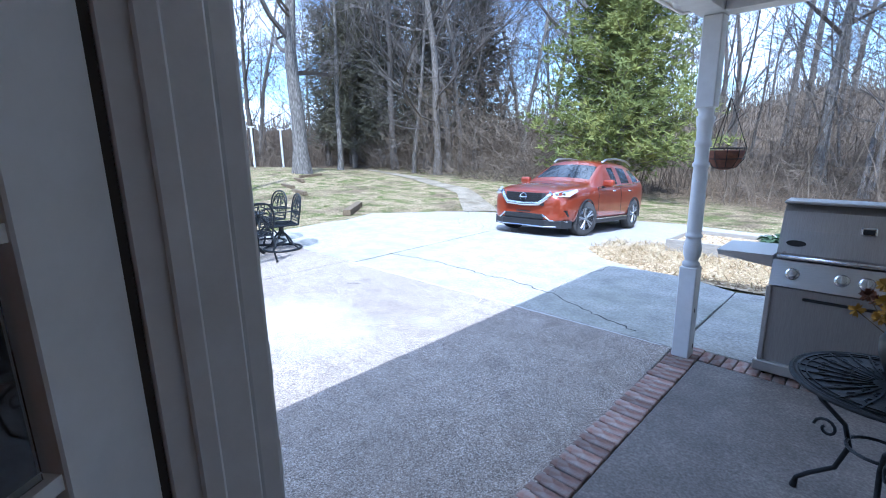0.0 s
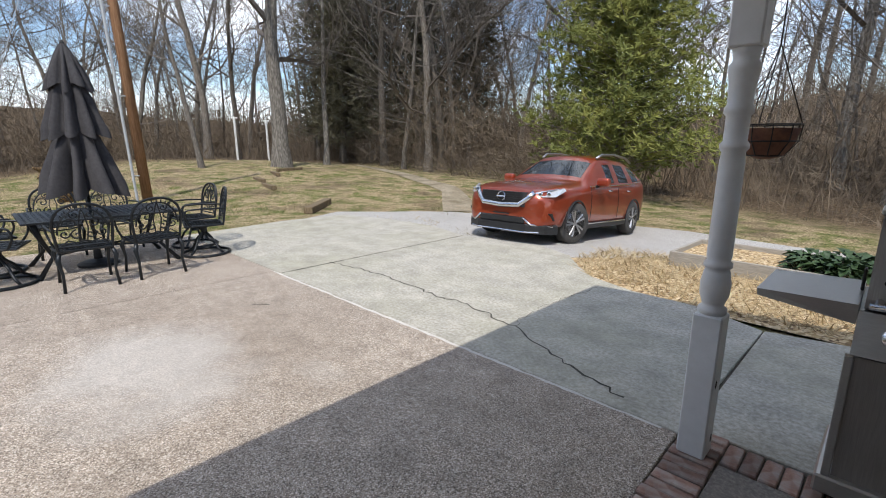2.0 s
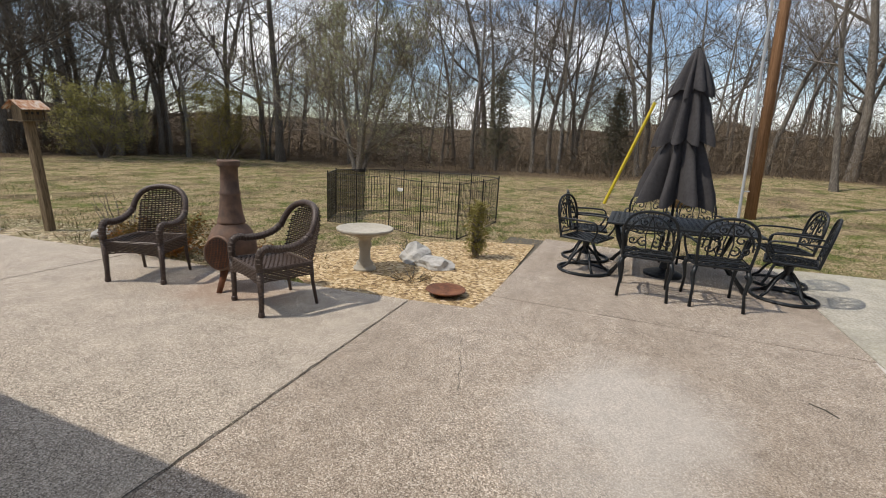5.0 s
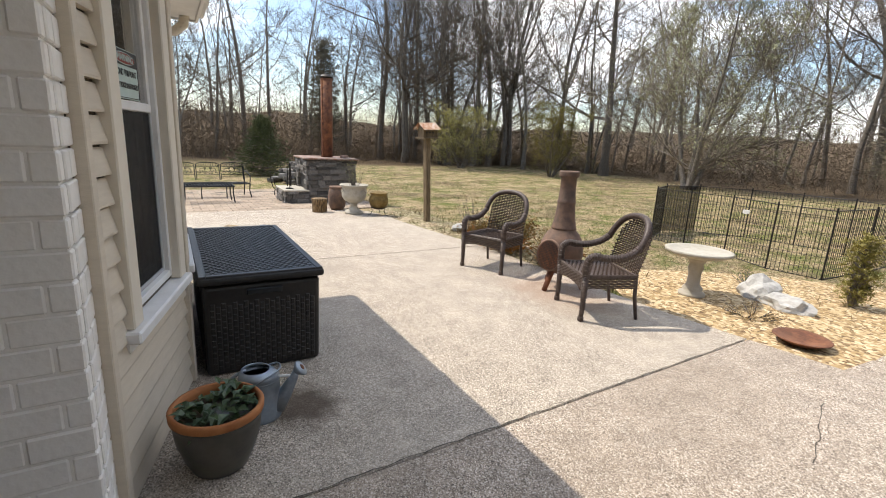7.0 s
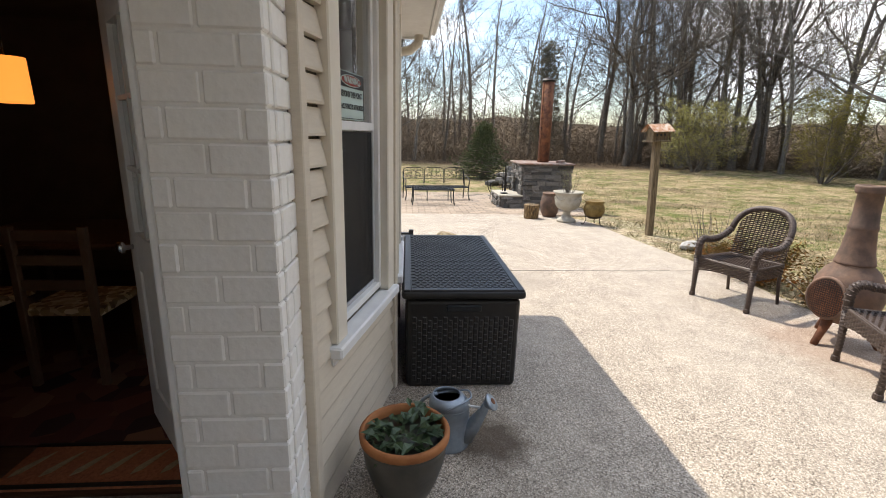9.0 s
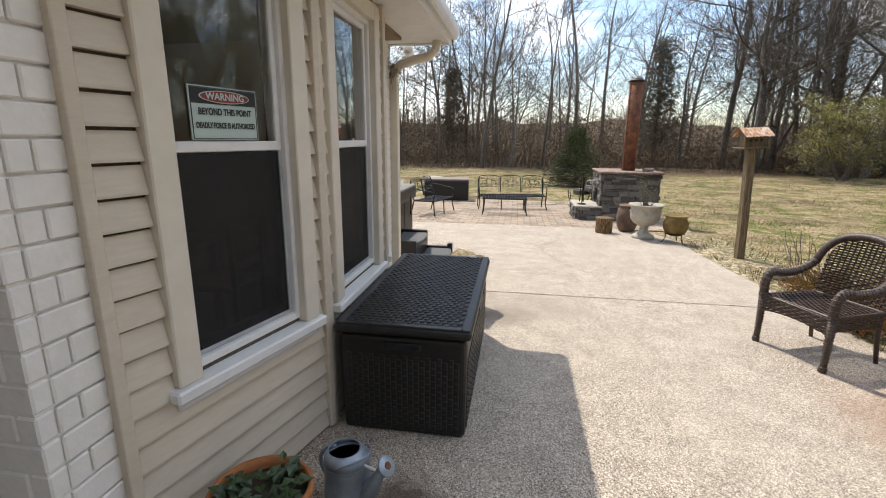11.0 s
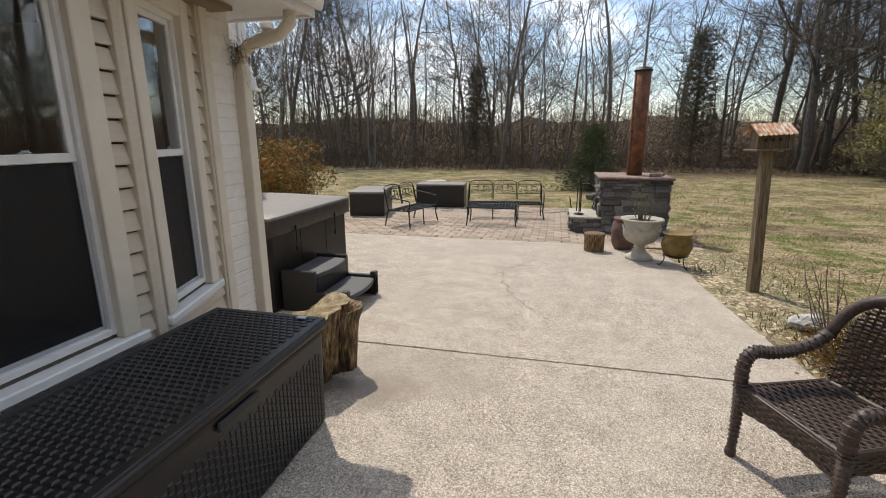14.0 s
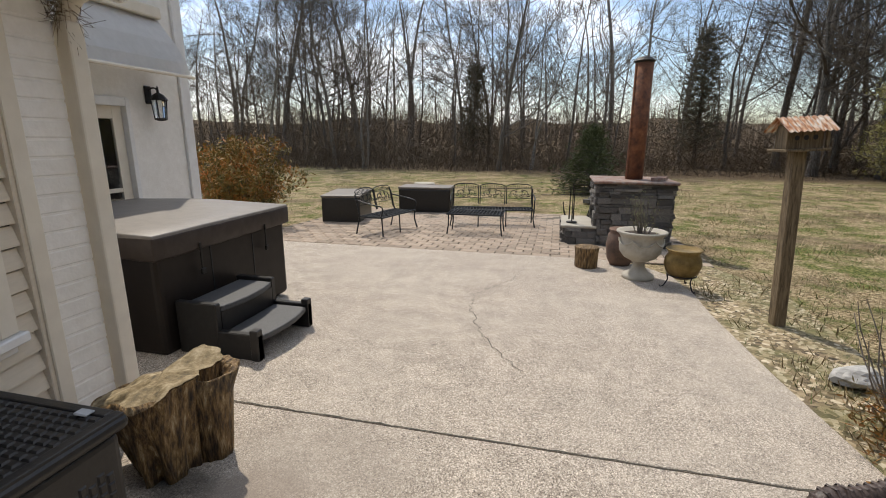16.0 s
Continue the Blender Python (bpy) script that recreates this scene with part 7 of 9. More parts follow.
part("drawer_line", box(-0.25, 0.25, 0.018, 0.036, 0.645, 0.665, 0.004), M_IRON, gr)
lerp_box("control_panel", gr, [(-0.46, -0.01, 0.74), (0.46, -0.01, 0.74), (0.46, 0.54, 0.74), (-0.46, 0.54, 0.74), (-0.46, 0.05, 0.925), (0.46, 0.05, 0.925), (0.46, 0.54, 0.925), (-0.46, 0.54, 0.925)], M_STEEL)
for x in (-0.33, -0.05, 0.08, 0.24):
    k_ = turned([(0.042, 0.0), (0.045, 0.006), (0.040, 0.012)], 24)
    bmesh.ops.transform(k_, matrix=pose(x, 0.022, 0.835, 72 + 18 - 18, 0, 0), verts=k_.verts)
    kb = part("bezel", k_, M_CHROME, gr, smooth=True)
    k_ = turned([(0.030, 0.0), (0.029, 0.03), (0.024, 0.036)], 20)
    B(k_, -0.008, 0.008, -0.028, 0.028, 0.034, 0.046, 0.003)
    bmesh.ops.transform(k_, matrix=pose(x, 0.012, 0.838, 72, 0, 0), verts=k_.verts)
    part("knob", k_, M_STEEL, kb)
bm = bmesh.new()
prof = [(0.06, 0.935), (0.055, 0.98), (0.10, 1.15), (0.16, 1.28), (0.22, 1.33), (0.36, 1.345), (0.46, 1.30), (0.53, 1.15), (0.55, 0.935)]
for x in (-0.44, 0.44):
    pass
a = [bm.verts.new((-0.445, y, z)) for y, z in prof]
b = [bm.verts.new((0.445, y, z)) for y, z in prof]
for i in range(len(prof)):
    bm.faces.new((a[i], b[i], b[(i + 1) % len(prof)], a[(i + 1) % len(prof)]))
bm.faces.new(a[::-1])
bm.faces.new(b)
bmesh.ops.recalc_face_normals(bm, faces=bm.faces)
lid = part("lid", bm, M_STEELD, gr, "curved dull steel lid")
part("lid_edge", box(-0.455, 0.455, 0.15, 0.40, 1.335, 1.355, 0.006), M_STEEL, lid)
part("handle", rod([(-0.43, 0.0, 0.965), (0.43, 0.0, 0.965)], 0.014, 12), M_CHROME, lid, smooth=True)
for x in (-0.40, 0.40):
    part("handle_bracket", rod([(x, 0.0, 0.965), (x, 0.06, 0.975)], 0.016, 10), M_CHROME, lid)
part("thermometer", box(0.0, 0.085, 0.075, 0.10, 1.15, 1.21, 0.008), M_CHROME, lid)
part("thermometer_face", box(0.012, 0.073, 0.070, 0.08, 1.162, 1.198, 0.004), M_INKHOLLOW, lid)
el = turned([(0.05, 0.0), (0.05, 0.004)], 24)
bmesh.ops.transform(el, matrix=pose(-0.34, 0.072, 1.055, 75, 0, 0) @ Matrix.Diagonal((1.2, 0.45, 1, 1)), verts=el.verts)
part("badge", el, M_IRON, lid, "plain oval badge")
for s in (-1, 1):
    sh = lerp_box("side_shelf", gr, [(s * 0.462, 0.05, 0.86), (s * 0.84, 0.09, 0.90), (s * 0.84, 0.50, 0.90), (s * 0.462, 0.52, 0.86), (s * 0.462, 0.03, 0.955), (s * 0.84, 0.05, 0.945), (s * 0.84, 0.53, 0.945), (s * 0.462, 0.54, 0.955)], M_STEEL)
part("shelf_post", box(-0.475, -0.462, 0.30, 0.36, 0.956, 1.06, 0.004), M_IRON, gr)
for x in (-0.42, 0.42):
    for y in (0.06, 0.5):
        w_ = turned([(0.03, -0.012), (0.034, 0), (0.03, 0.012)], 14)
        bmesh.ops.transform(w_, matrix=pose(x, y, 0.03, 0, 90, 0), verts=w_.verts)
        part("caster", w_, M_IRON, gr)

# iron side table with a pot of dried flowers
st = thing("iron_side_table", pose(0.13, 2.72, 0.006), "round black cast iron side table with scrolled legs", "table")
bm = turned([(0.10, 0.705), (0.345, 0.705), (0.365, 0.715), (0.365, 0.725), (0.35, 0.732), (0.34, 0.728), (0.10, 0.728)], 40)
top = part("tabletop", bm, M_CAST, st, smooth=False)
bm = bmesh.new()
for k in range(24):
    a = k * math.pi / 12
    c, s = math.cos(a), math.sin(a)
    tube(bm, [(0.06 * c, 0.06 * s, 0.73), (0.18 * c - 0.012 * s, 0.18 * s + 0.012 * c, 0.734), (0.33 * c, 0.33 * s, 0.73)], 0.005, 4)
    for r in (0.15, 0.24):
        q = [(r * c + 0.022 * math.cos(j) * c - 0.014 * math.sin(j) * s, r * s + 0.022 * math.cos(j) * s + 0.014 * math.sin(j) * c, 0.732) for j in [i * 1.047 for i in range(6)]]
        tube(bm, q, 0.004, 4, closed=True)
for r in (0.325, 0.30):
    tube(bm, [(r * math.cos(k * 0.157), r * math.sin(k * 0.157), 0.731) for k in range(40)], 0.004, 4, closed=True)
part("leaf_tracery", bm, M_CAST, top, "leaf tracery cast in the top")
for k in range(3):
    a = k * 2.094 + 0.7
    c, s = math.cos(a), math.sin(a)

    def at(r, z):
        return (r * c, r * s, z)
    pts = [at(0.27, 0.70), at(0.30, 0.62), at(0.24, 0.54), at(0.13, 0.46), at(0.10, 0.36), at(0.14, 0.22), at(0.24, 0.12), at(0.29, 0.06), at(0.30, 0.0)]
    part("leg", rod(pts, [0.012] * 8 + [0.018], 8), M_CAST, st, smooth=True)
    sc = [at(0.20 + 0.055 * math.cos(q) * (1 - q / 9), 0.40 + 0.055 * math.sin(q) * (1 - q / 9)) for q in [i * 0.5 for i in range(15)]]
    part("scroll", rod(sc, 0.008, 6), M_CAST, st, smooth=True)
part("ring_brace", rod([(0.11 * math.cos(k * 0.314), 0.11 * math.sin(k * 0.314), 0.40) for k in range(20)], 0.008, 6, True), M_CAST, st)
fp = thing("flower_vase", pose(0.16, 2.90, 0.738), "small dark pot of mustard and brown dried flowers", "flowers")
part("vase", turned([(0.06, 0.0), (0.09, 0.08), (0.095, 0.15), (0.08, 0.18), (0.07, 0.175)], 20), M_GLAZE, fp, smooth=True)
rf = random.Random(12)
for i in range(26):
    a, r = rf.uniform(0, 6.28), 0.20 * math.sqrt(rf.random())
    c = Vector((r * math.cos(a), r * math.sin(a), 0.34 + 0.12 * rf.random() - r * 0.5))
    V, F = [], []
    for q in range(40):
        d = Vector((rf.gauss(0, 1), rf.gauss(0, 1), rf.gauss(0.3, 1))).normalized()
        s = d.orthogonal().normalized() * 0.007
        k = len(V)
        V += [c, c + d * 0.022 + s, c + d * 0.038, c + d * 0.022 - s]
        F.append((k, k + 1, k + 2, k + 3))
    mesh_part("flower_head", V, F, M_GOLD if i % 3 else M_RUST, fp)
    part("stem", rod([(c.x * 0.3, c.y * 0.3, 0.16), c], 0.0025, 4), M_WOODP, fp)

# raised beds
bed = thing("raised_bed", pose(-2.72, 8.42, gz(-2.0, 8.6) - 0.02, 0, 0, -2), "weathered timber raised bed with leafy greens", "planter")
L, D, Hh = 3.4, 1.25, 0.27
for x0, x1, y0, y1 in ((0, L, 0, 0.045), (0, L, D - 0.045, D), (0, 0.045, 0.046, D - 0.046), (L - 0.045, L, 0.046, D - 0.046)):
    part("board", box(x0, x1, y0, y1, 0, Hh, 0.006), M_WOODG, bed)
part("soil", box(0.046, L - 0.046, 0.046, D - 0.046, 0.0, Hh - 0.07), M_MULCH, bed)
gl = thing("leafy_greens", pose(-0.85, 8.95, gz(-0.9, 8.9) + 0.17), "dark leafy greens growing in the raised bed", "plants")
leaf_clump(gl, 420, 0.52, 0.0, 0.20, M_LEAF, 9)
wb = thing("block_wall", pose(-2.1, 10.15, gz(-0.5, 10.2), 0, 0, 3), "low pale concrete block border along the drive", "border")
for i in range(8):
    part("block", box(i * 0.42, i * 0.42 + 0.41, 0, 0.2, 0, 0.2 + 0.004 * (i % 2), 0.008), M_CASTSTONE, wb)

# ---- dining set on the patio ----
def cast_chair(m, swivel, label):
    t = thing("patio_chair", m, label, "chair", "cast metal chairs round the patio table")
    part("seat_rim", rod([(-0.23, 0.22, 0.42), (0.23, 0.22, 0.42), (0.25, 0.0, 0.425), (0.22, -0.22, 0.42), (-0.22, -0.22, 0.42), (-0.25, 0.0, 0.425)], 0.014, 6, True), M_CAST, t)
    bm = bmesh.new()
    for i in range(-5, 6):
        for s in (-1, 1):
            c = i * 0.085
            pts = []
            for q in (-0.5, 0.5):
                x = c + q * 0.44
                pts.append((x, s * q * 0.44, 0.42))
            (x0, y0, z0), (x1, y1, z1) = pts
            t0, t1 = 0.0, 1.0
            if x0 < -0.23:
                t0 = (-0.23 - x0) / (x1 - x0)
            if x1 > 0.23:
                t1 = (0.23 - x0) / (x1 - x0)
            if t1 - t0 > 0.1:
                tube(bm, [(x0 + (x1 - x0) * f, y0 + (y1 - y0) * f, 0.42) for f in (t0, t1)], 0.008, 4)
    part("seat_lattice", bm, M_CAST, t)
    arch = [(-0.22, -0.22, 0.43)] + curve_pts((-0.235, -0.25, 0.60), (-0.27, -0.30, 0.90), (0, -0.31, 0.90), 7) + curve_pts((0, -0.31, 0.90), (0.27, -0.30, 0.90), (0.235, -0.25, 0.60), 7)[1:] + [(0.22, -0.22, 0.43)]
    part("back_frame", rod(arch, 0.014, 6), M_CAST, t)
    bm = bmesh.new()

    def bp(x, z):
        return (x, -0.22 - 0.2 * (z - 0.43), z)
    arch2 = [bp(0.205 * math.cos(a), 0.60 + 0.255 * math.sin(a)) for a in [math.pi * i / 14 for i in range(15)]]
    tube(bm, arch2, 0.009, 5)
    for a in [math.pi * (i + 0.5) / 15 for i in range(15)]:
        tube(bm, [bp(0.20 * math.cos(a), 0.60 + 0.25 * math.sin(a)), bp(0.228 * math.cos(a), 0.605 + 0.285 * math.sin(a))], 0.006, 4)
    for s in (-1, 1):
        for cx, cz, r0, turn, st_ in ((0.10, 0.70, 0.065, 1, 0.0), (0.055, 0.585, 0.055, -1, 1.5), (0.15, 0.60, 0.045, 1, 3.0), (0.06, 0.79, 0.04, -1, 0.5)):
            tube(bm, [bp(s * (cx + r0 * (1 - q / 14) * math.cos(turn * q * 0.62 + st_)), cz + r0 * (1 - q / 14) * math.sin(turn * q * 0.62 + st_)) for q in range(13)], 0.0085, 4)
        tube(bm, [bp(s * 0.02, 0.50), bp(s * 0.04, 0.66), bp(s * 0.015, 0.80), bp(0, 0.85)], 0.008, 4)
        tube(bm, [bp(s * 0.20, 0.47), bp(s * 0.13, 0.53), bp(s * 0.06, 0.50), bp(0, 0.52)], 0.009, 4)
    tube(bm, [bp(-0.225, 0.47), bp(0.225, 0.47)], 0.01, 5)
    part("back_scrollwork", bm, M_CAST, t, "cast scroll and leaf panel")
    for s in (-1, 1):
        part("arm", rod(curve_pts((s * 0.24, -0.26, 0.64), (s * 0.29, -0.02, 0.66), (s * 0.275, 0.17, 0.645), 6) + curve_pts((s * 0.275, 0.20, 0.63), (s * 0.27, 0.25, 0.55), (s * 0.235, 0.16, 0.43), 5), 0.012, 6), M_CAST, t, smooth=True)
    if swivel:
        part("swivel_post", turned([(0.05, 0.22), (0.035, 0.26), (0.04, 0.36), (0.12, 0.40)], 12), M_CAST, t)
        for k in range(4):
            a = k * math.pi / 2 + 0.78
            part("base_arm", rod([(0.03 * math.cos(a), 0.03 * math.sin(a), 0.30), (0.13 * math.cos(a), 0.13 * math.sin(a), 0.20), (0.20 * math.cos(a), 0.20 * math.sin(a), 0.08), (0.27 * math.cos(a), 0.27 * math.sin(a), 0.03)], 0.016, 6), M_CAST, t, smooth=True)
        part("base_ring", rod([(0.29 * math.cos(k * 0.262), 0.29 * math.sin(k * 0.262), 0.02) for k in range(24)], 0.018, 6, True), M_CAST, t)
    else:
        for sx in (-1, 1):
            for y, o in ((0.20, 0.05), (-0.20, -0.06)):
                part("leg", rod([(sx * 0.21, y, 0.42), (sx * 0.235, y + o * 0.5, 0.33), (sx * 0.215, y + o * 0.3, 0.18), (sx * 0.225, y + o, 0.0)], [0.02, 0.022, 0.013, 0.016], 6), M_CAST, t, smooth=True)
        part("apron", rod(curve_pts((-0.21, 0.22, 0.40), (0, 0.22, 0.34), (0.21, 0.22, 0.40), 6), 0.01, 5), M_CAST, t)
    return t


c_fix = cast_chair(pose(-7.27, 2.39, 0, 0, 0, 88), False, "dark cast metal patio chair with scrolled back and curved legs")
c_fix.scale = (1.14, 1.14, 1.1)
for x, y, a in ((-7.30, 3.10, 94), (-9.36, 2.40, -92), (-9.38, 3.12, -86)):
    copy_thing(c_fix, pose(x, y, 0, 0, 0, a))
c_sw = cast_chair(pose(-7.92, 1.66, 0, 0, 0, -18), True, "dark cast metal swivel chair on a round ring base")
c_sw.scale = (1.14, 1.14, 1.1)
for x, y, a in ((-8.72, 1.60, 6), (-7.92, 3.94, 166), (-8.70, 4.04, 184)):
    copy_thing(c_sw, pose(x, y, 0, 0, 0, a))
tb = thing("patio_table", pose(-8.32, 2.76, 0), "dark cast metal rectangular patio table with lattice top", "table")
bm = bmesh.new()
for x0, x1, y0, y1 in ((-0.62, 0.62, -0.98, -0.92), (-0.62, 0.62, 0.92, 0.98), (-0.62, -0.56, -0.92, 0.92), (0.56, 0.62, -0.92, 0.92)):
    B(bm, x0, x1, y0 * 0.88, y1 * 0.88, 0.70, 0.725, 0.006)
tp = part("top_frame", bm, M_CAST, tb)
bm = bmesh.new()
for i in range(15):
    x = -0.56 + 1.12 * (i + 0.5) / 15
    B(bm, x - 0.024, x + 0.024, -0.81, 0.81, 0.702, 0.722)
for i in range(24):
    y = -0.81 + 1.62 * (i + 0.5) / 24
    B(bm, -0.56, 0.56, y - 0.014, y + 0.014, 0.703, 0.723)
part("top_lattice", bm, M_CAST, tp)
for sx in (-1, 1):
    for sy in (-1, 1):
        part("leg", rod([(sx * 0.46, sy * 0.75, 0.70), (sx * 0.44, sy * 0.70, 0.5), (sx * 0.36, sy * 0.60, 0.25), (sx * 0.50, sy * 0.78, 0.0)], [0.035, 0.03, 0.022, 0.03], 8), M_CAST, tb, smooth=True)
part("stretcher", rod([(-0.37, -0.61, 0.26), (0.37, 0.61, 0.26)], 0.014, 6), M_CAST, tb)
part("stretcher", rod([(0.37, -0.61, 0.26), (-0.37, 0.61, 0.26)], 0.014, 6), M_CAST, tb)

um = thing("patio_umbrella", pose(-8.30, 2.66, 0), "closed charcoal three-tier patio umbrella", "umbrella")
um.scale = (0.87, 0.87, 1.0)
part("base", turned([(0.28, 0.0), (0.28, 0.03), (0.20, 0.06), (0.06, 0.09), (0.04, 0.30), (0.03, 0.31)], 24), M_CAST, um)
part("pole", rod([(0, 0, 0.30), (0, 0, 2.86)], 0.021, 10), M_CAST, um)


def drape(z0, z1, r0, r1, folds, seed, depth=0.28):
    """Cloth gathered round the pole, in hanging pleats."""
    rnd = random.Random(seed)
    ph = [rnd.uniform(-0.25, 0.25) for _ in range(folds)]
    am = [rnd.uniform(0.45, 1.25) for _ in range(folds)]
    SEGS = folds * 10
    bm = bmesh.new()
    rows = []
    for i in range(13):
        f = i / 12
        z = z0 + (z1 - z0) * f
        row = []
        for k in range(SEGS):
            a = 2 * math.pi * k / SEGS
            fi = int(k / 10)
            w = (k % 10) / 10
            lobe = abs(math.sin(math.pi * (w + 0.12 * ph[fi] * f)))
            r = r0 + (r1 - r0) * f ** 0.85
            r *= 1 - depth * min(1, 0.25 + f * 1.4) * (1 - lobe ** 1.3) * am[fi]
            r += 0.045 * f * noise.noise((math.cos(a) * 2.2, math.sin(a) * 2.2, z * 4 + seed)) + 0.012 * noise.noise((math.cos(a) * 7, math.sin(a) * 7, z * 9 + seed))
            dz = -0.11 * lobe * f ** 2 * am[fi]
            row.append(bm.verts.new((r * math.cos(a), r * math.sin(a), z + dz)))
        rows.append(row)
    for p, q in zip(rows, rows[1:]):
        for k in range(SEGS):
            bm.faces.new((p[k], p[(k + 1) % SEGS], q[(k + 1) % SEGS], q[k]))
    bmesh.ops.recalc_face_normals(bm, faces=bm.faces)
    return bm


part("upper_canopy", drape(2.86, 2.38, 0.03, 0.32, 9, 1, 0.5), M_GREYCLOTH, um, smooth=True)
part("middle_canopy", drape(2.42, 1.80, 0.16, 0.44, 9, 2, 0.55), M_GREYCLOTH, um, smooth=True)
part("lower_canopy", drape(1.84, 1.06, 0.20, 0.60, 9, 3, 0.65), M_GREYCLOTH, um, smooth=True)
part("finial", turned([(0.02, 2.85), (0.03, 2.87), (0.012, 2.90)], 10), M_CAST, um)

# ---- lawn things ----
pole = thing("utility_pole", pose(-15.6, 5.05, gz(-15.6, 5.05), 1.5, -1.5, 0), "tall brown wooden utility pole with a grey conduit", "pole")
part("pole", rod([(0, 0, -0.3), (0, 0, 5), (0, 0, 10.5)], [0.135, 0.12, 0.10], 14), mat("orange_pole_wood", [(0.14, 0.07, 0.035), (0.24, 0.125, 0.06), (0.32, 0.18, 0.10)], 6, 0.9, bump=0.4, stretch=(5, 5, 0.4)), pole, smooth=True)
part("conduit", rod([(0.12, -0.28, -0.2), (0.12, -0.28, 8.0)], 0.035, 8), M_SASH, pole, "grey steel conduit")
for z in (0.7, 2.8, 5.0):
    part("bracket", rod([(0.12, -0.28, z), (0.05, -0.1, z)], 0.02, 6), M_SASH, pole)
gw = thing("guy_wire", pose(0, 0, 0), "slanting guy wire with a yellow plastic guard", "guy wire")
ga, gb = Vector((-16.6, 1.35, gz(-16.6, 1.35) - 0.05)), Vector((-15.75, 4.9, 10.2))
part("wire", rod([ga, gb], 0.008, 6), M_SASH, gw)
M_YELLOW = mat("yellow_plastic", [(0.55, 0.42, 0.02), (0.68, 0.53, 0.04)], 6, 0.5, bump=0)
part("guard", rod([ga.lerp(gb, 0.012), ga.lerp(gb, 0.30)], 0.045, 8), M_YELLOW, gw, "yellow plastic guard")
for x, y in ((-30.2, 13.6), (-30.6, 15.8)):
    wp = thing("clothesline_post", pose(x, y, gz(x, y)), "white metal clothesline post at the edge of the lawn", "post", "clothesline posts")
    part("post", rod([(0, 0, -0.1), (0, 0, 2.6)], 0.07, 10), M_PAINT, wp)
    part("crossbar", rod([(-0.1, -0.16, 2.55), (0.1, 0.16, 2.55)], 0.045, 8), M_PAINT, wp)
tm = thing("landscape_timber", pose(-11.3, 7.9, gz(-11.3, 7.9), 0, 0, 134), "dark old railway sleeper lying on the lawn", "timber")
part("timber", box(-0.95, 0.95, -0.11, 0.11, 0.0, 0.17, 0.02, 2), M_WOODP, tm)
for x0, y0, x1, y1 in ((-20.6, 12.6, -20.2, 11.2), (-20.1, 10.9, -18.7, 10.5), (-18.4, 9.4, -17.0, 9.1), (-16.6, 8.9, -15.2, 8.6)):
    mx_, my_ = (x0 + x1) / 2, (y0 + y1) / 2
    ln = math.hypot(x1 - x0, y1 - y0)
    e = thing("edging_timber", pose(mx_, my_, gz(mx_, my_) - 0.02, 0, 0, math.degrees(math.atan2(y1 - y0, x1 - x0))), "dark timber edging round an old lawn bed", "timber", "edging timbers on the lawn")
    part("timber", box(-ln / 2, ln / 2, -0.08, 0.08, 0, 0.14, 0.015), M_WOODP, e)

# upended stump on the lawn
dw = thing("tree_stump", pose(-17.4, 3.55, gz(-17.4, 3.55) - 0.05), "dark upended stump with twisted roots on the lawn", "stump")
part("bole", rod([(0, 0, 0), (0.05, 0, 0.35), (0, 0.04, 0.72)], [0.26, 0.33, 0.36], 14), M_STUMP, dw, smooth=True)
rd = random.Random(14)
for k in range(15):
    a = k * 2.4
    b_, h_ = a + rd.uniform(-0.6, 0.6), rd.uniform(0.55, 1.15)
    part("root", rod([(0.1 * math.cos(a), 0.1 * math.sin(a), 0.55), (0.36 * math.cos(a), 0.36 * math.sin(a), 0.55 + 0.3 * h_ * rd.random()), (0.55 * math.cos(b_), 0.55 * math.sin(b_), h_), (0.70 * math.cos(b_ + 0.3), 0.70 * math.sin(b_ + 0.3), h_ + rd.uniform(-0.2, 0.12))], [0.15, 0.11, 0.07, 0.025], 7), M_STUMP, dw, smooth=True)

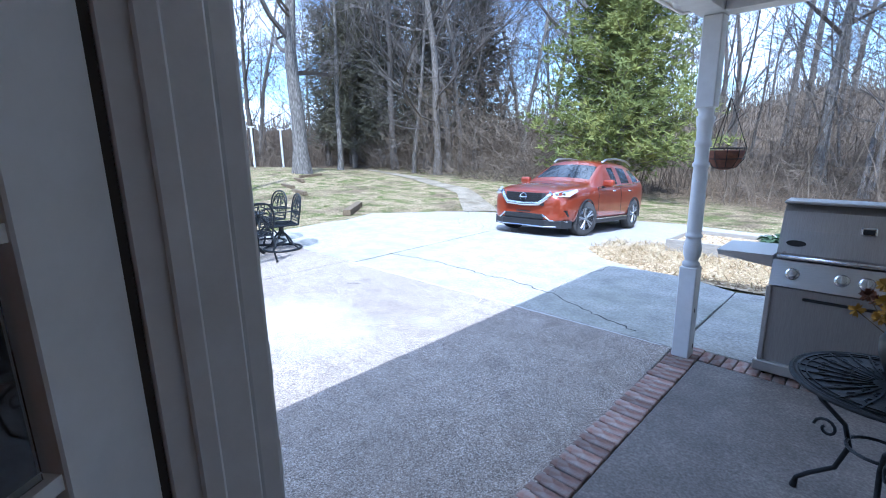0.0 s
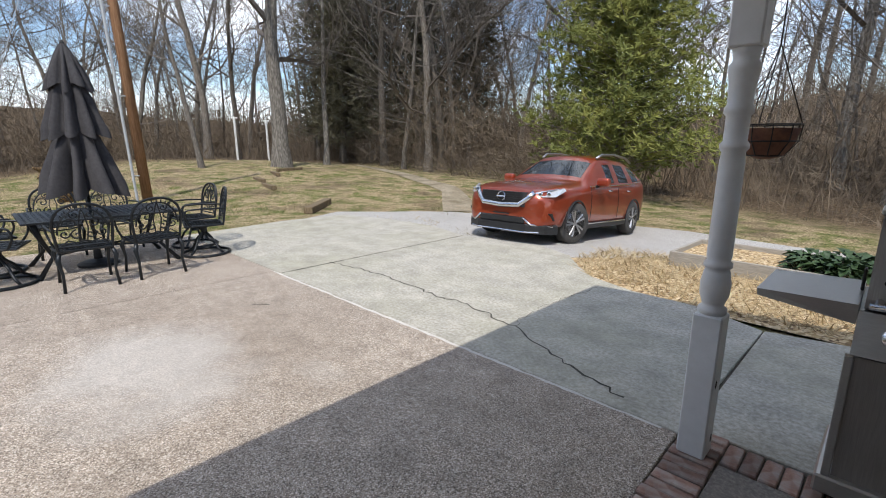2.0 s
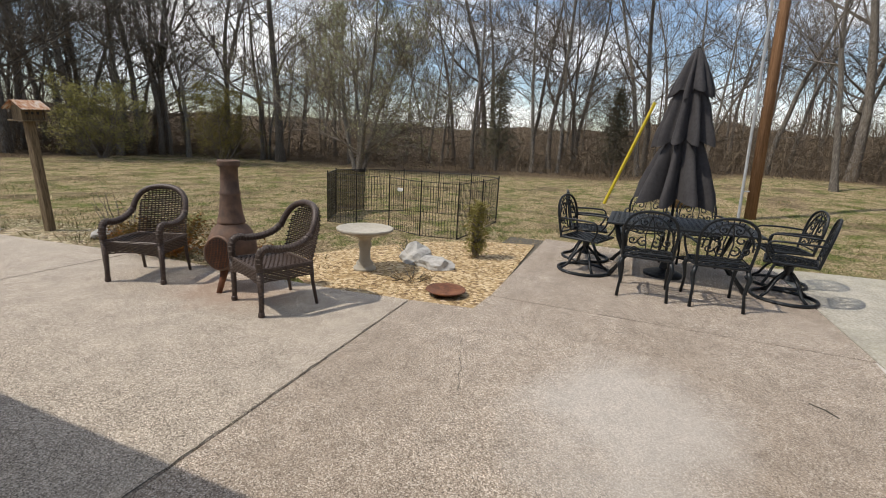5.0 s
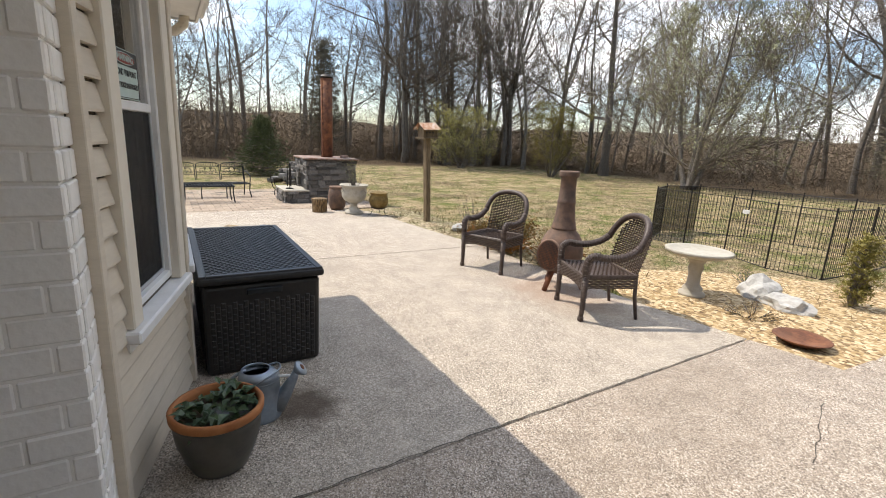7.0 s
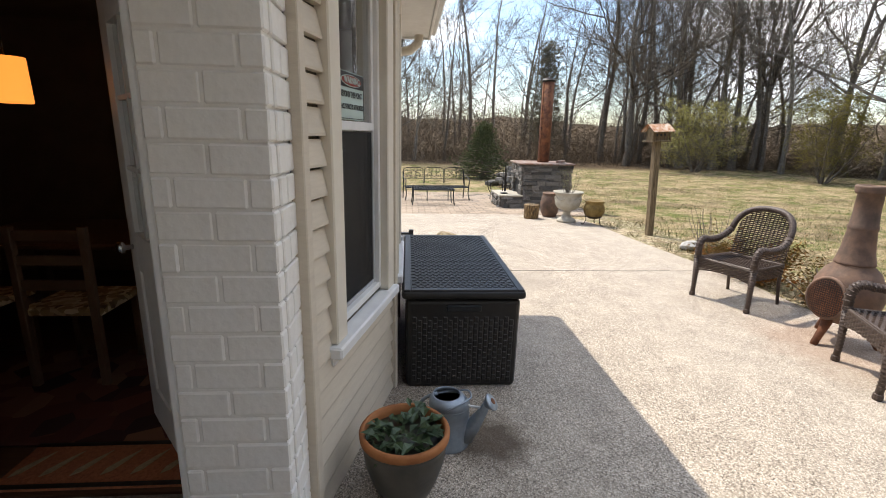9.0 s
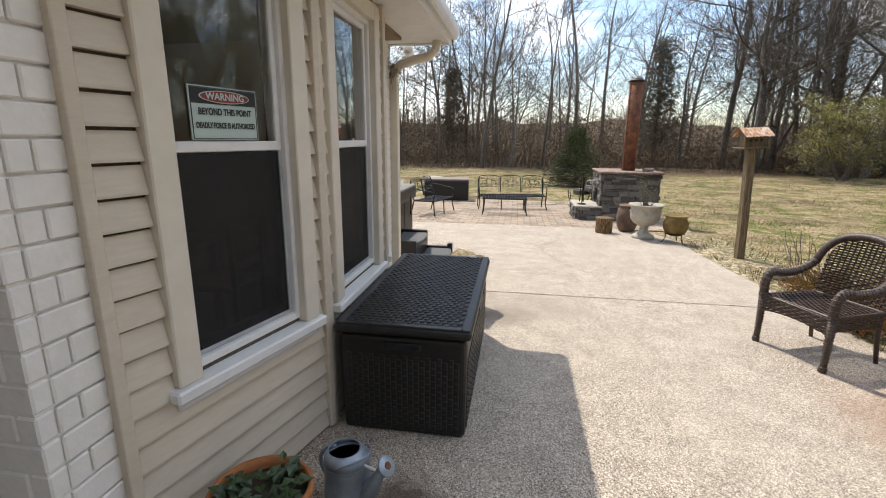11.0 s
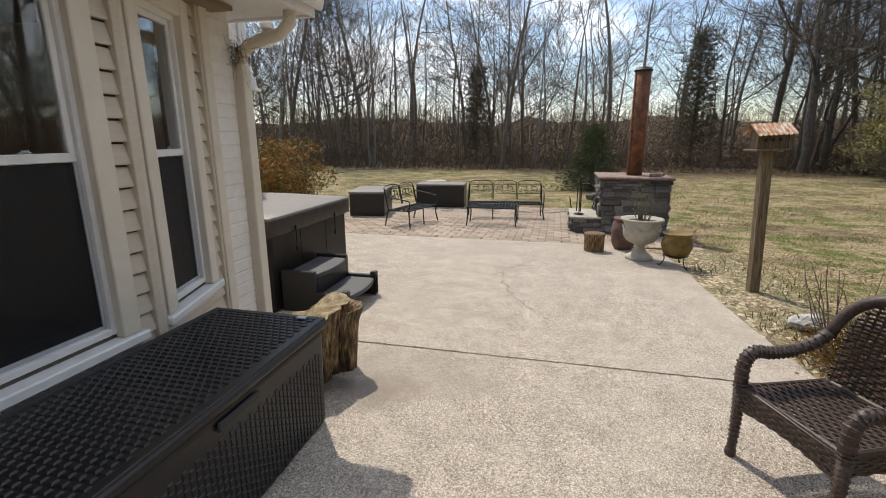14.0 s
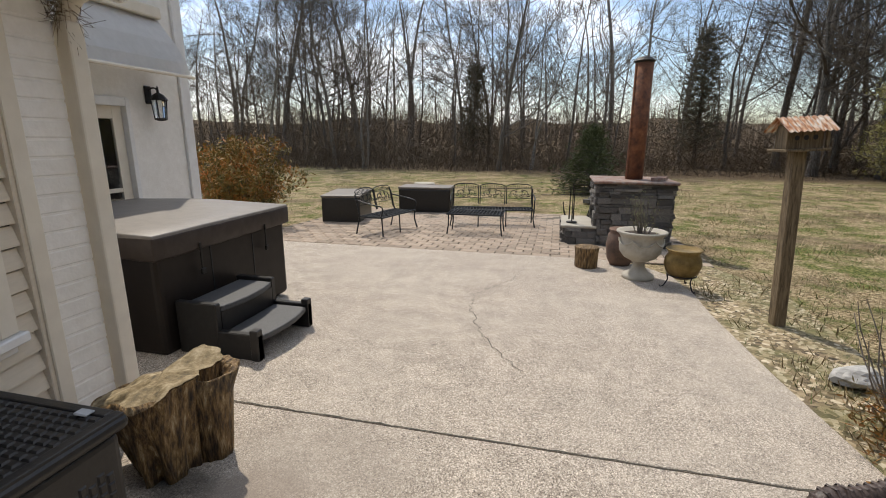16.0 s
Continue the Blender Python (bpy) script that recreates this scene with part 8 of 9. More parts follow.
# wire exercise pen
PEN = [(-8.95, -0.56), (-8.85, -1.22), (-9.15, -2.0), (-9.05, -2.65), (-9.05, -3.3), (-9.9, -3.7), (-10.7, -3.5), (-11.3, -2.8), (-11.5, -2.0), (-11.45, -1.2), (-11.2, -0.5), (-10.1, -0.5)]
pen = thing("exercise_pen", pose(0, 0, 0), "black wire folding pet pen standing on the grass", "fence")
M_PENSCREEN = screen_material()
for i, (x0, y0) in enumerate(PEN):
    x1, y1 = PEN[(i + 1) % len(PEN)]
    z = gz((x0 + x1) / 2, (y0 + y1) / 2) + 0.01
    hgt = 0.94
    bm = bmesh.new()
    tube(bm, [(x0, y0, z), (x0, y0, z + hgt), (x1, y1, z + hgt), (x1, y1, z)], 0.010, 5, closed=True)
    pan = part("panel_frame", bm, M_IRON, pen)
    n = max(4, int(math.hypot(x1 - x0, y1 - y0) / 0.055))
    bm = bmesh.new()
    for k in range(1, n):
        f = k / n
        tube(bm, [(x0 + (x1 - x0) * f, y0 + (y1 - y0) * f, z), (x0 + (x1 - x0) * f, y0 + (y1 - y0) * f, z + hgt)], 0.0042, 3)
    for zz in (0.12, 0.3, 0.6, 0.82):
        tube(bm, [(x0, y0, z + zz), (x1, y1, z + zz)], 0.0035, 3)
    ob = part("wire_grid", bm, M_IRON, pan)
    ob["kind"] = "stuff"
    part("panel_post", rod([(x0, y0, z - 0.05), (x0, y0, z + hgt + 0.04)], 0.012, 6), M_IRON, pen)
    if i in (4, 5):
        me = bmesh.new()
        v = [me.verts.new(c) for c in ((x0, y0, z + 0.02), (x1, y1, z + 0.02), (x1, y1, z + hgt), (x0, y0, z + hgt))]
        me.faces.new(v)
        bmesh.ops.solidify(me, geom=me.faces[:], thickness=0.003)
        part("mesh_cloth", me, M_PENSCREEN, pan, "dark mesh cloth on the panel")
tag_ = part("label_plate", box(-8.995, -8.985, -1.75, -1.65, 0.70, 0.76, 0.01), M_PAINT, pen, "small white maker's plate")

bb = thing("birdbath", pose(-6.42, -0.84, gz(-6.42, -0.84) + 0.02), "mossy pale concrete birdbath on a turned pedestal", "birdbath")
part("pedestal", turned([(0.14, 0.0), (0.14, 0.04), (0.10, 0.06), (0.11, 0.09), (0.07, 0.14), (0.065, 0.26), (0.085, 0.33), (0.07, 0.37), (0.10, 0.42), (0.12, 0.44)], 24), M_CASTSTONE, bb, smooth=True)
part("bowl", turned([(0.12, 0.44), (0.27, 0.475), (0.345, 0.51), (0.35, 0.535), (0.33, 0.54), (0.30, 0.525), (0.15, 0.50), (0.02, 0.495)], 36), M_CASTSTONE, bb, "pale dished bowl", smooth=True)


def rock(name, m, sx, sy, sz, seed, material, label):
    bm = bmesh.new()
    bmesh.ops.create_icosphere(bm, subdivisions=3, radius=1.0)
    for v in bm.verts:
        d = v.co.copy()
        q = 1 + 0.35 * noise.noise(d * 1.3 + Vector((seed, 0, 0))) + 0.12 * noise.noise(d * 4 + Vector((0, seed, 0)))
        v.co = Vector((d.x * q * sx, d.y * q * sy, max(d.z * q, -0.3) * sz))
    ob = part(name, bm, material)
    ob.matrix_world = m
    return tagged(ob, label, "rock")


M_ROCK = mat("pale_limestone", [(0.22, 0.21, 0.195), (0.42, 0.41, 0.385), (0.56, 0.54, 0.51)], 6, 0.9, bump=0.7, distance=0.03)
rock("rock", pose(-7.15, -0.48, 0.05, 0, 10, 30), 0.24, 0.20, 0.20, 1.0, M_ROCK, "pale jagged limestone rock in the mulch")
rock("rock", pose(-6.98, -0.14, 0.03, 0, 0, 80), 0.26, 0.15, 0.11, 5.0, M_ROCK, "flat pale limestone rock in the mulch")
rock("rock", pose(-5.95, -5.05, 0.0, 0, 0, 20), 0.17, 0.12, 0.09, 8.0, M_ROCK, "pale rock among the weeds")
ds_ = thing("iron_dish", pose(-6.02, 0.42, 0.0), "shallow rusty iron dish lying on the chips", "dish")
part("dish", turned([(0.12, 0.0), (0.19, 0.04), (0.22, 0.055), (0.215, 0.06), (0.18, 0.05), (0.05, 0.03)], 24), M_RUST, ds_, smooth=True)


def shrub(m, n, r, h, size, material, seed, label, name="shrub", stems=24):
    rnd = random.Random(seed)
    t = thing(name, m, label, "shrub")
    V, F, tips = [], [], []
    for _ in range(stems):
        a, rr = rnd.uniform(0, 6.283), r * math.sqrt(rnd.random())
        p, q = grow(rnd, Vector((rr * 0.3 * math.cos(a), rr * 0.3 * math.sin(a), 0)), Vector((rr * math.cos(a), rr * math.sin(a), h)), h * rnd.uniform(0.6, 1.1), 0.008, 0.003, 4, 0, 0.2)
        limb(V, F, p, q, 3)
        tips += p[1:]
    mesh_part("stem_tangle", V, F, M_TWIG, t)["kind"] = "stuff"
    V, F = clumps(tips, rnd, size, max(1, n // len(tips)), 0.5)
    mesh_part("leaves", V, F, material, t)
    return t


shrub(pose(-5.72, -3.35, -0.03), 2600, 0.55, 0.55, 0.04, M_NANDINA, 3, "low shrub with olive and russet leaves by the chair")
shrub(pose(-5.85, -2.45, -0.03), 1900, 0.45, 0.45, 0.035, M_NANDINA, 4, "low shrub with russet leaves behind the chairs")
shrub(pose(-5.86, -4.2, -0.05), 1500, 0.4, 0.38, 0.035, M_NANDINA, 9, "low russet shrub at the patio edge by the chair")
shrub(pose(-6.0, -4.6, -0.05), 350, 0.45, 0.7, 0.025, M_DRYGRASS, 8, "thin twiggy shrub by the birdhouse")
shrub(pose(3.1, -10.4, gz(3.1, -10.4)), 14000, 1.1, 1.9, 0.06, M_NANDINA, 5, "large nandina bush with orange-tinged leaves", stems=55)
shrub(pose(-7.5, -0.75, -0.01), 350, 0.3, 0.2, 0.02, M_GREENBLADE, 6, "small grey-green herb clump in the bed", stems=20)
shrub(pose(-6.35, -0.15, -0.01), 700, 0.55, 0.16, 0.02, M_DRYGRASS, 7, "creeping dry ground cover over the bed", stems=34)

# ---- stone fireplace terrace ----
pav = thing("paver_terrace", pose(0, 0, 0), "square of tumbled tan pavers with dark joints", "paving", kind="structure")
PX0, PX1, PY0, PY1 = -6.1, 2.0, -14.3, -8.83


def pz(y):
    return fall(y) - 0.004


part("bedding", prism([(PX0, PY0), (PX1, PY0), (PX1, PY1), (PX0, PY1)], lambda x, y: pz(y) - 0.12, lambda x, y: pz(y) - 0.018), M_JOINTSHADE, pav)
pvm = part("paver", box(-0.142, 0.142, -0.092, 0.092, -0.05, 0.0, 0.008), M_PAVER, pav)
rr = random.Random(14)
cells = []
y, row = PY1 - 0.10, 0
while y > PY0 + 0.1:
    x = PX1 - 0.15 - (0.15 if row % 2 else 0)
    while x > PX0 + 0.14:
        if not (-5.75 < x < -3.95 and -11.3 < y < -9.95):
            cells.append((x, y))
        x -= 0.30
    y -= 0.20
    row += 1
cells.sort(key=lambda c: abs(c[1] - PY1) + max(0, abs(c[0] + 1.8) - 2.5))
near_cells, far_cells = cells[:300], cells[300:]
pvm.location = (near_cells[0][0], near_cells[0][1], pz(near_cells[0][1]))
for x, y in near_cells[1:]:
    o = new("paver", pvm.data)
    o.parent = pav
    o.location = (x + rr.uniform(-0.004, 0.004), y + rr.uniform(-0.004, 0.004), pz(y) + rr.uniform(-0.006, 0.004))
    o.rotation_euler = (rr.uniform(-0.015, 0.015), rr.uniform(-0.015, 0.015), rr.uniform(-0.02, 0.02))
V, F = [], []
for x, y in far_cells:
    k = len(V)
    z = pz(y) + rr.uniform(-0.006, 0.003)
    a, b = 0.142, 0.092
    V += [(x - a, y - b, z), (x + a, y - b, z), (x + a, y + b, z), (x - a, y + b, z), (x - a, y - b, z - 0.04), (x + a, y - b, z - 0.04), (x + a, y + b, z - 0.04), (x - a, y + b, z - 0.04)]
    F += [(k, k + 1, k + 2, k + 3), (k, k + 4, k + 5, k + 1), (k + 1, k + 5, k + 6, k + 2), (k + 2, k + 6, k + 7, k + 3), (k + 3, k + 7, k + 4, k)]
o = mesh_part("far_pavers", V, F, M_PAVER, pav)
o["kind"] = "stuff"

fire = thing("stone_fireplace", pose(-5.08, -10.75, pz(-10.7)), "outdoor fireplace of stacked grey ledgestone with rusty flue", "fireplace")
part("core", box(-0.60, 0.56, -0.56, 0.56, 0.0, 1.12), M_JOINTSHADE, fire)
part("hearth_core", box(0.56, 1.12, -0.52, 0.52, 0.0, 0.30), M_JOINTSHADE, fire)
rs = random.Random(21)
stones = {}


def stone(cx, cy, z, ln, dp, hh, rot, parent):
    key = rs.randrange(8)
    if key not in stones:
        bm = box(-0.5, 0.5, -0.5, 0.5, 0, 1, 0.06, 1)
        for v in bm.verts:
            v.co += Vector((noise.noise(v.co * 3 + Vector((key, 0, 0))), noise.noise(v.co * 3 + Vector((0, key, 0))), noise.noise(v.co * 3 + Vector((0, 0, key))))) * 0.15
        stones[key] = part("stone", bm, M_STONEG, parent)
        ob = stones[key]
    else:
        ob = new("stone", stones[key].data)
        ob.parent = parent
    ob.matrix_basis = Matrix.Translation((cx, cy, z)) @ pose(0, 0, 0, 0, 0, rot) @ Matrix.Diagonal((ln, dp, hh, 1))


def course_face(x0, y0, x1, y1, z0, z1):
    ln = math.hypot(x1 - x0, y1 - y0)
    rot = math.degrees(math.atan2(y1 - y0, x1 - x0))
    z = z0
    while z < z1 - 0.02:
        hh = min(rs.choice((0.045, 0.06, 0.085, 0.12)), z1 - z)
        p = 0.0
        while p < ln - 0.03:
            w = min(rs.uniform(0.14, 0.36), ln - p)
            f = (p + w / 2) / ln
            stone(x0 + (x1 - x0) * f, y0 + (y1 - y0) * f, z, w - 0.004, 0.12 + rs.uniform(0, 0.09), hh - 0.003, rot + rs.uniform(-4, 4), fire)
            p += w
        z += hh


course_face(-0.63, 0.56, 0.60, 0.56, 0.0, 1.12)
course_face(0.58, 0.58, 0.58, -0.6, 0.75, 1.12)
course_face(0.58, 0.58, 0.58, 0.30, 0.0, 0.75)
course_face(0.58, -0.30, 0.58, -0.6, 0.0, 0.75)
course_face(-0.60, -0.58, -0.60, 0.58, 0.0, 1.12)
course_face(0.60, 0.53, 1.15, 0.53, 0.0, 0.30)
course_face(1.13, 0.55, 1.13, -0.55, 0.0, 0.30)
# no firebox is cut; a black panel paints the shade inside it
part("fire_opening", box(0.561, 0.60, -0.30, 0.30, 0.34, 0.75), M_INKHOLLOW, fire, "flat black panel standing in for the shaded firebox")
part("hearth_slab", box(0.54, 1.22, -0.60, 0.62, 0.30, 0.345, 0.012), M_CASTSTONE, fire, "pale flat hearth stone")
part("cap_slab", box(-0.72, 0.70, -0.70, 0.68, 1.125, 1.175, 0.015), M_BRICK, fire, "flat reddish cap stone")
part("flue", rod([(-0.05, 0.0, 1.17), (-0.05, 0.0, 3.22)], 0.155, 20), M_RUST, fire, "rusty red steel flue pipe", smooth=True)
part("flue_seam", rod([(0.09, 0.08, 1.17), (0.09, 0.08, 3.2)], 0.018, 6), M_RUST, fire)
part("flue_cap", turned([(0.165, 3.22), (0.19, 3.25), (0.12, 3.31), (0.02, 3.33)], 20, (-0.05, 0, 0)), M_IRON, fire)
for x, y in ((-0.45, 0.3), (-0.52, 0.1), (-0.38, 0.42)):
    b_ = thing("loose_brick", pose(-5.08 + x, -10.75 + y, pz(-10.7) + 1.177, 0, 0, 40 * x), "loose red brick on the fireplace cap", "brick", "bricks on the fireplace")
    part("brick", box(-0.1, 0.1, -0.045, 0.045, 0, 0.06, 0.006), M_BRICK, b_)
tools = thing("fire_tool_stand", pose(-4.05, -10.45, pz(-10.4) + 0.345), "black iron stand of fire tools on the hearth", "fire tools")
part("base", turned([(0.10, 0.0), (0.10, 0.015), (0.02, 0.03)], 16), M_IRON, tools)
part("stand", rod([(0, 0, 0.02), (0, 0, 0.75)], 0.009, 6), M_IRON, tools)
for k in range(3):
    a = k * 2.1
    part("tool", rod([(0.05 * math.cos(a), 0.05 * math.sin(a), 0.06), (0.05 * math.cos(a), 0.05 * math.sin(a), 0.66)], [0.014, 0.006], 6), M_IRON, tools)
cald = thing("log_rack", pose(-4.2, -12.0, pz(-12)), "black iron log rack beside the fireplace", "rack")
for y in (-0.25, 0.25):
    part("rail", rod(curve_pts((-0.3, y, 0.55), (-0.28, y, 0.1), (0, y, 0.08), 5) + curve_pts((0, y, 0.08), (0.28, y, 0.1), (0.3, y, 0.55), 5)[1:], 0.012, 6), M_IRON, cald)
    for x in (-0.2, 0.2):
        part("leg", rod([(x, y, 0.0), (x, y, 0.14)], 0.012, 6), M_IRON, cald)
for k in range(4):
    part("crossbar", rod([(-0.27 + 0.18 * k, -0.25, 0.12), (-0.27 + 0.18 * k, 0.25, 0.12)], 0.01, 6), M_IRON, cald)

lg = thing("cut_log", pose(-4.22, -8.25, fall(-8.25)), "short cut log standing on end", "log")
part("log", turned([(0.155, 0.0), (0.16, 0.02), (0.165, 0.22), (0.175, 0.30), (0.17, 0.305), (0.02, 0.31)], 22, wobble=0.08), M_STUMP, lg, smooth=True)
jar = thing("tall_clay_pot", pose(-4.72, -8.55, fall(-8.55)), "tall brown clay pot beside the urn", "pot")
part("pot", turned([(0.14, 0.0), (0.19, 0.10), (0.215, 0.30), (0.19, 0.46), (0.16, 0.50), (0.185, 0.53), (0.18, 0.545), (0.14, 0.50)], 28), M_CLAY, jar, smooth=True)
urn = thing("garden_urn", pose(-4.86, -7.78, fall(-7.78)), "large white classical urn planter with a small bush", "urn")
part("foot", turned([(0.20, 0.0), (0.20, 0.05), (0.17, 0.07), (0.12, 0.10), (0.08, 0.16), (0.075, 0.22), (0.11, 0.245)], 28), M_CASTSTONE, urn, smooth=True)
part("bowl", turned([(0.10, 0.24), (0.20, 0.29), (0.26, 0.37), (0.27, 0.45), (0.255, 0.55), (0.28, 0.60), (0.315, 0.625), (0.31, 0.645), (0.27, 0.645), (0.23, 0.60)], 36), M_CASTSTONE, urn, smooth=True)
sw = bmesh.new()
for k in range(6):
    a0 = k * 1.047
    tube(sw, [(0.272 * math.cos(a0 + 1.047 * f), 0.272 * math.sin(a0 + 1.047 * f), 0.54 - 0.07 * math.sin(math.pi * f)) for f in [i / 8 for i in range(9)]], 0.012, 5)
part("swag", sw, M_CASTSTONE, urn)
part("soil", turned([(0.25, 0.60), (0.1, 0.61), (0.01, 0.615)], 20), M_SOIL, urn)
sh_ = shrub(pose(-4.86, -7.78, fall(-7.78) + 0.60), 260, 0.30, 0.5, 0.022, M_BUD, 15, "sparse budding twigs growing in the urn", "potted_bush", 16)
br_ = thing("brass_pot", pose(-5.30, -7.42, fall(-7.42)), "round tarnished brass pot on a black wire stand", "pot")
part("pot", turned([(0.10, 0.13), (0.18, 0.20), (0.215, 0.30), (0.205, 0.38), (0.17, 0.44), (0.18, 0.46), (0.21, 0.49), (0.205, 0.50), (0.17, 0.47)], 28), mat("tarnished_brass", [(0.10, 0.065, 0.022), (0.20, 0.135, 0.045), (0.28, 0.20, 0.08)], 7, 0.5, metal=0.5, bump=0.2), br_, smooth=True)
part("stand_ring", rod([(0.165 * math.cos(k * 0.314), 0.165 * math.sin(k * 0.314), 0.17) for k in range(20)], 0.008, 6, True), M_IRON, br_)
for k in range(3):
    a = k * 2.094
    part("stand_leg", rod([(r * math.cos(a), r * math.sin(a), z) for r, z in ((0.165, 0.18), (0.15, 0.10), (0.19, 0.02), (0.23, 0.0), (0.235, 0.025))], 0.008, 6), M_IRON, br_)


# cast metal seating on the terrace
def terrace_seat(m, seats, label, name):
    w = 0.62 * seats
    t = thing(name, m, label, "bench")
    part("seat_frame", rod([(-w / 2, 0.28, 0.38), (w / 2, 0.28, 0.38), (w / 2, -0.26, 0.37), (-w / 2, -0.26, 0.37)], 0.016, 6, True), M_CAST, t)
    bm = bmesh.new()
    k = int(w / 0.07)
    for i in range(k + 1):
        x = -w / 2 + w * i / k
        tube(bm, [(x, 0.28, 0.38), (x, -0.26, 0.37)], 0.009, 4)
    for i in range(8):
        y = -0.26 + 0.54 * i / 7
        tube(bm, [(-w / 2, y, 0.375), (w / 2, y, 0.375)], 0.009, 4)
    part("seat_lattice", bm, M_CAST, t)
    for s in range(seats):
        cx = -w / 2 + 0.62 * (s + 0.5)

        def bp(x, z):
            return (cx + x, -0.27 - 0.22 * (z - 0.38), z)
        part("back_frame", rod([bp(-0.29, 0.44), bp(-0.29, 0.86), bp(-0.2, 0.895), bp(0, 0.91), bp(0.2, 0.895), bp(0.29, 0.86), bp(0.29, 0.44)], 0.012, 5), M_CAST, t)
        bm = bmesh.new()
        for z in (0.58, 0.80):
            tube(bm, [bp(-0.29, z), bp(0.29, z)], 0.008, 4)
        for q in range(13):
            x = -0.26 + 0.52 * q / 12
            tube(bm, [bp(x, 0.81), bp(x * 0.98, 0.885 - 0.05 * (x / 0.27) ** 2)], 0.006, 4)
        for sg in (-1, 1):
            for px, pz_, r0, tn in ((0.12, 0.69, 0.085, 1), (0.05, 0.64, 0.05, -1), (0.21, 0.66, 0.05, -1), (0.07, 0.75, 0.035, 1)):
                tube(bm, [bp(sg * (px + r0 * (1 - j / 13) * math.cos(tn * j * 0.6)), pz_ + r0 * (1 - j / 13) * math.sin(tn * j * 0.6)) for j in range(12)], 0.009, 4)
        part("back_scrollwork", bm, M_CAST, t)
    for s in (-1, 1):
        part("arm", rod(curve_pts((s * w / 2, -0.36, 0.70), (s * (w / 2 + 0.06), 0.0, 0.64), (s * w / 2, 0.26, 0.60), 6) + curve_pts((s * w / 2, 0.29, 0.58), (s * w / 2, 0.32, 0.5), (s * w / 2, 0.24, 0.38), 4), 0.014, 6), M_CAST, t, smooth=True)
        part("front_leg", rod([(s * w / 2, 0.27, 0.38), (s * (w / 2 - 0.02), 0.27, 0.2), (s * (w / 2 + 0.02), 0.31, 0.0)], [0.018, 0.014, 0.018], 6), M_CAST, t)
        part("rear_leg", rod([(s * w / 2, -0.36, 0.80), (s * w / 2, -0.26, 0.38), (s * w / 2, -0.36, 0.0)], 0.016, 6), M_CAST, t)
    for q in range(1, seats):
        x = -w / 2 + 0.62 * q
        part("mid_leg", rod([(x, 0.27, 0.38), (x, 0.29, 0.0)], 0.014, 6), M_CAST, t)
    return t


terrace_seat(pose(-2.32, -11.95, pz(-11.9), 0, 0, 8), 3, "black cast metal three-seat patio sofa with scrolled back", "patio_sofa")
terrace_seat(pose(-0.36, -10.4, pz(-10.4), 0, 0, 76), 2, "black cast metal two-seat patio bench", "patio_bench")
ct = thing("coffee_table", pose(-2.16, -10.72, pz(-10.7), 0, 0, 2), "low black cast metal coffee table", "table")
part("top_frame", rod([(-0.56, -0.3, 0.42), (0.56, -0.3, 0.42), (0.56, 0.3, 0.42), (-0.56, 0.3, 0.42)], 0.018, 6, True), M_CAST, ct)
bm = bmesh.new()
for i in range(17):
    tube(bm, [(-0.56 + 0.07 * i, -0.3, 0.42), (-0.56 + 0.07 * i, 0.3, 0.42)], 0.009, 4)
for i in range(9):
    tube(bm, [(-0.56, -0.3 + 0.075 * i, 0.42), (0.56, -0.3 + 0.075 * i, 0.42)], 0.009, 4)
part("top_lattice", bm, M_CAST, ct)
for x in (-0.53, 0.53):
    for y in (-0.27, 0.27):
        part("leg", rod([(x, y, 0.42), (x, y, 0.2), (x * 1.05, y * 1.1, 0.0)], 0.015, 6), M_CAST, ct)


def cover_box(m, w, d, h, seed):
    """A low storage chest under a pale-topped lid."""
    t = thing("storage_chest", m, "black resin storage chest with a paler lid", "chest", "storage chests by the terrace")
    part("body", box(-w / 2, w / 2, -d / 2, d / 2, 0.0, h - 0.04, 0.03, 2), M_RESIN, t)
    # the lid takes a paler material than the body
    part("lid", box(-w / 2 - 0.015, w / 2 + 0.015, -d / 2 - 0.015, d / 2 + 0.015, h - 0.038, h + 0.02, 0.02, 2), M_COVER, t, "paler lid")


cover_box(pose(1.30, -12.0, gz(1.30, -12.0), 0, 0, 12), 0.9, 1.5, 0.66, 1)
cover_box(pose(-0.15, -14.1, gz(-0.15, -14.1), 0, 0, 5), 1.45, 0.8, 0.70, 2)
st2 = thing("stone_stool", pose(0.9, -17.5, gz(0.9, -17.5)), "round pale stone table on the lawn", "table")
part("pedestal", turned([(0.16, 0.0), (0.10, 0.1), (0.10, 0.3), (0.2, 0.36)], 16), M_CASTSTONE, st2)
part("top", turned([(0.36, 0.36), (0.38, 0.38), (0.38, 0.43), (0.36, 0.45)], 28), M_CASTSTONE, st2)
ssw = random.Random(9)
rw = thing("dry_stone_pile", pose(-5.6, -16.6, gz(-5.6, -16.6)), "mound of stacked fieldstone overgrown with russet leaves", "stones")
for i in range(40):
    a, f = ssw.uniform(0, 6.28), ssw.random()
    bm = box(-0.5, 0.5, -0.5, 0.5, 0, 1, 0.08)
    o = part("stone", bm, M_STONEG, rw)
    o.matrix_basis = Matrix.Translation((0.9 * (1 - f) * math.cos(a), 0.6 * (1 - f) * math.sin(a), 0.75 * f * 0.9)) @ pose(0, 0, 0, 0, 0, ssw.uniform(0, 90)) @ Matrix.Diagonal((0.4, 0.28, 0.14, 1))

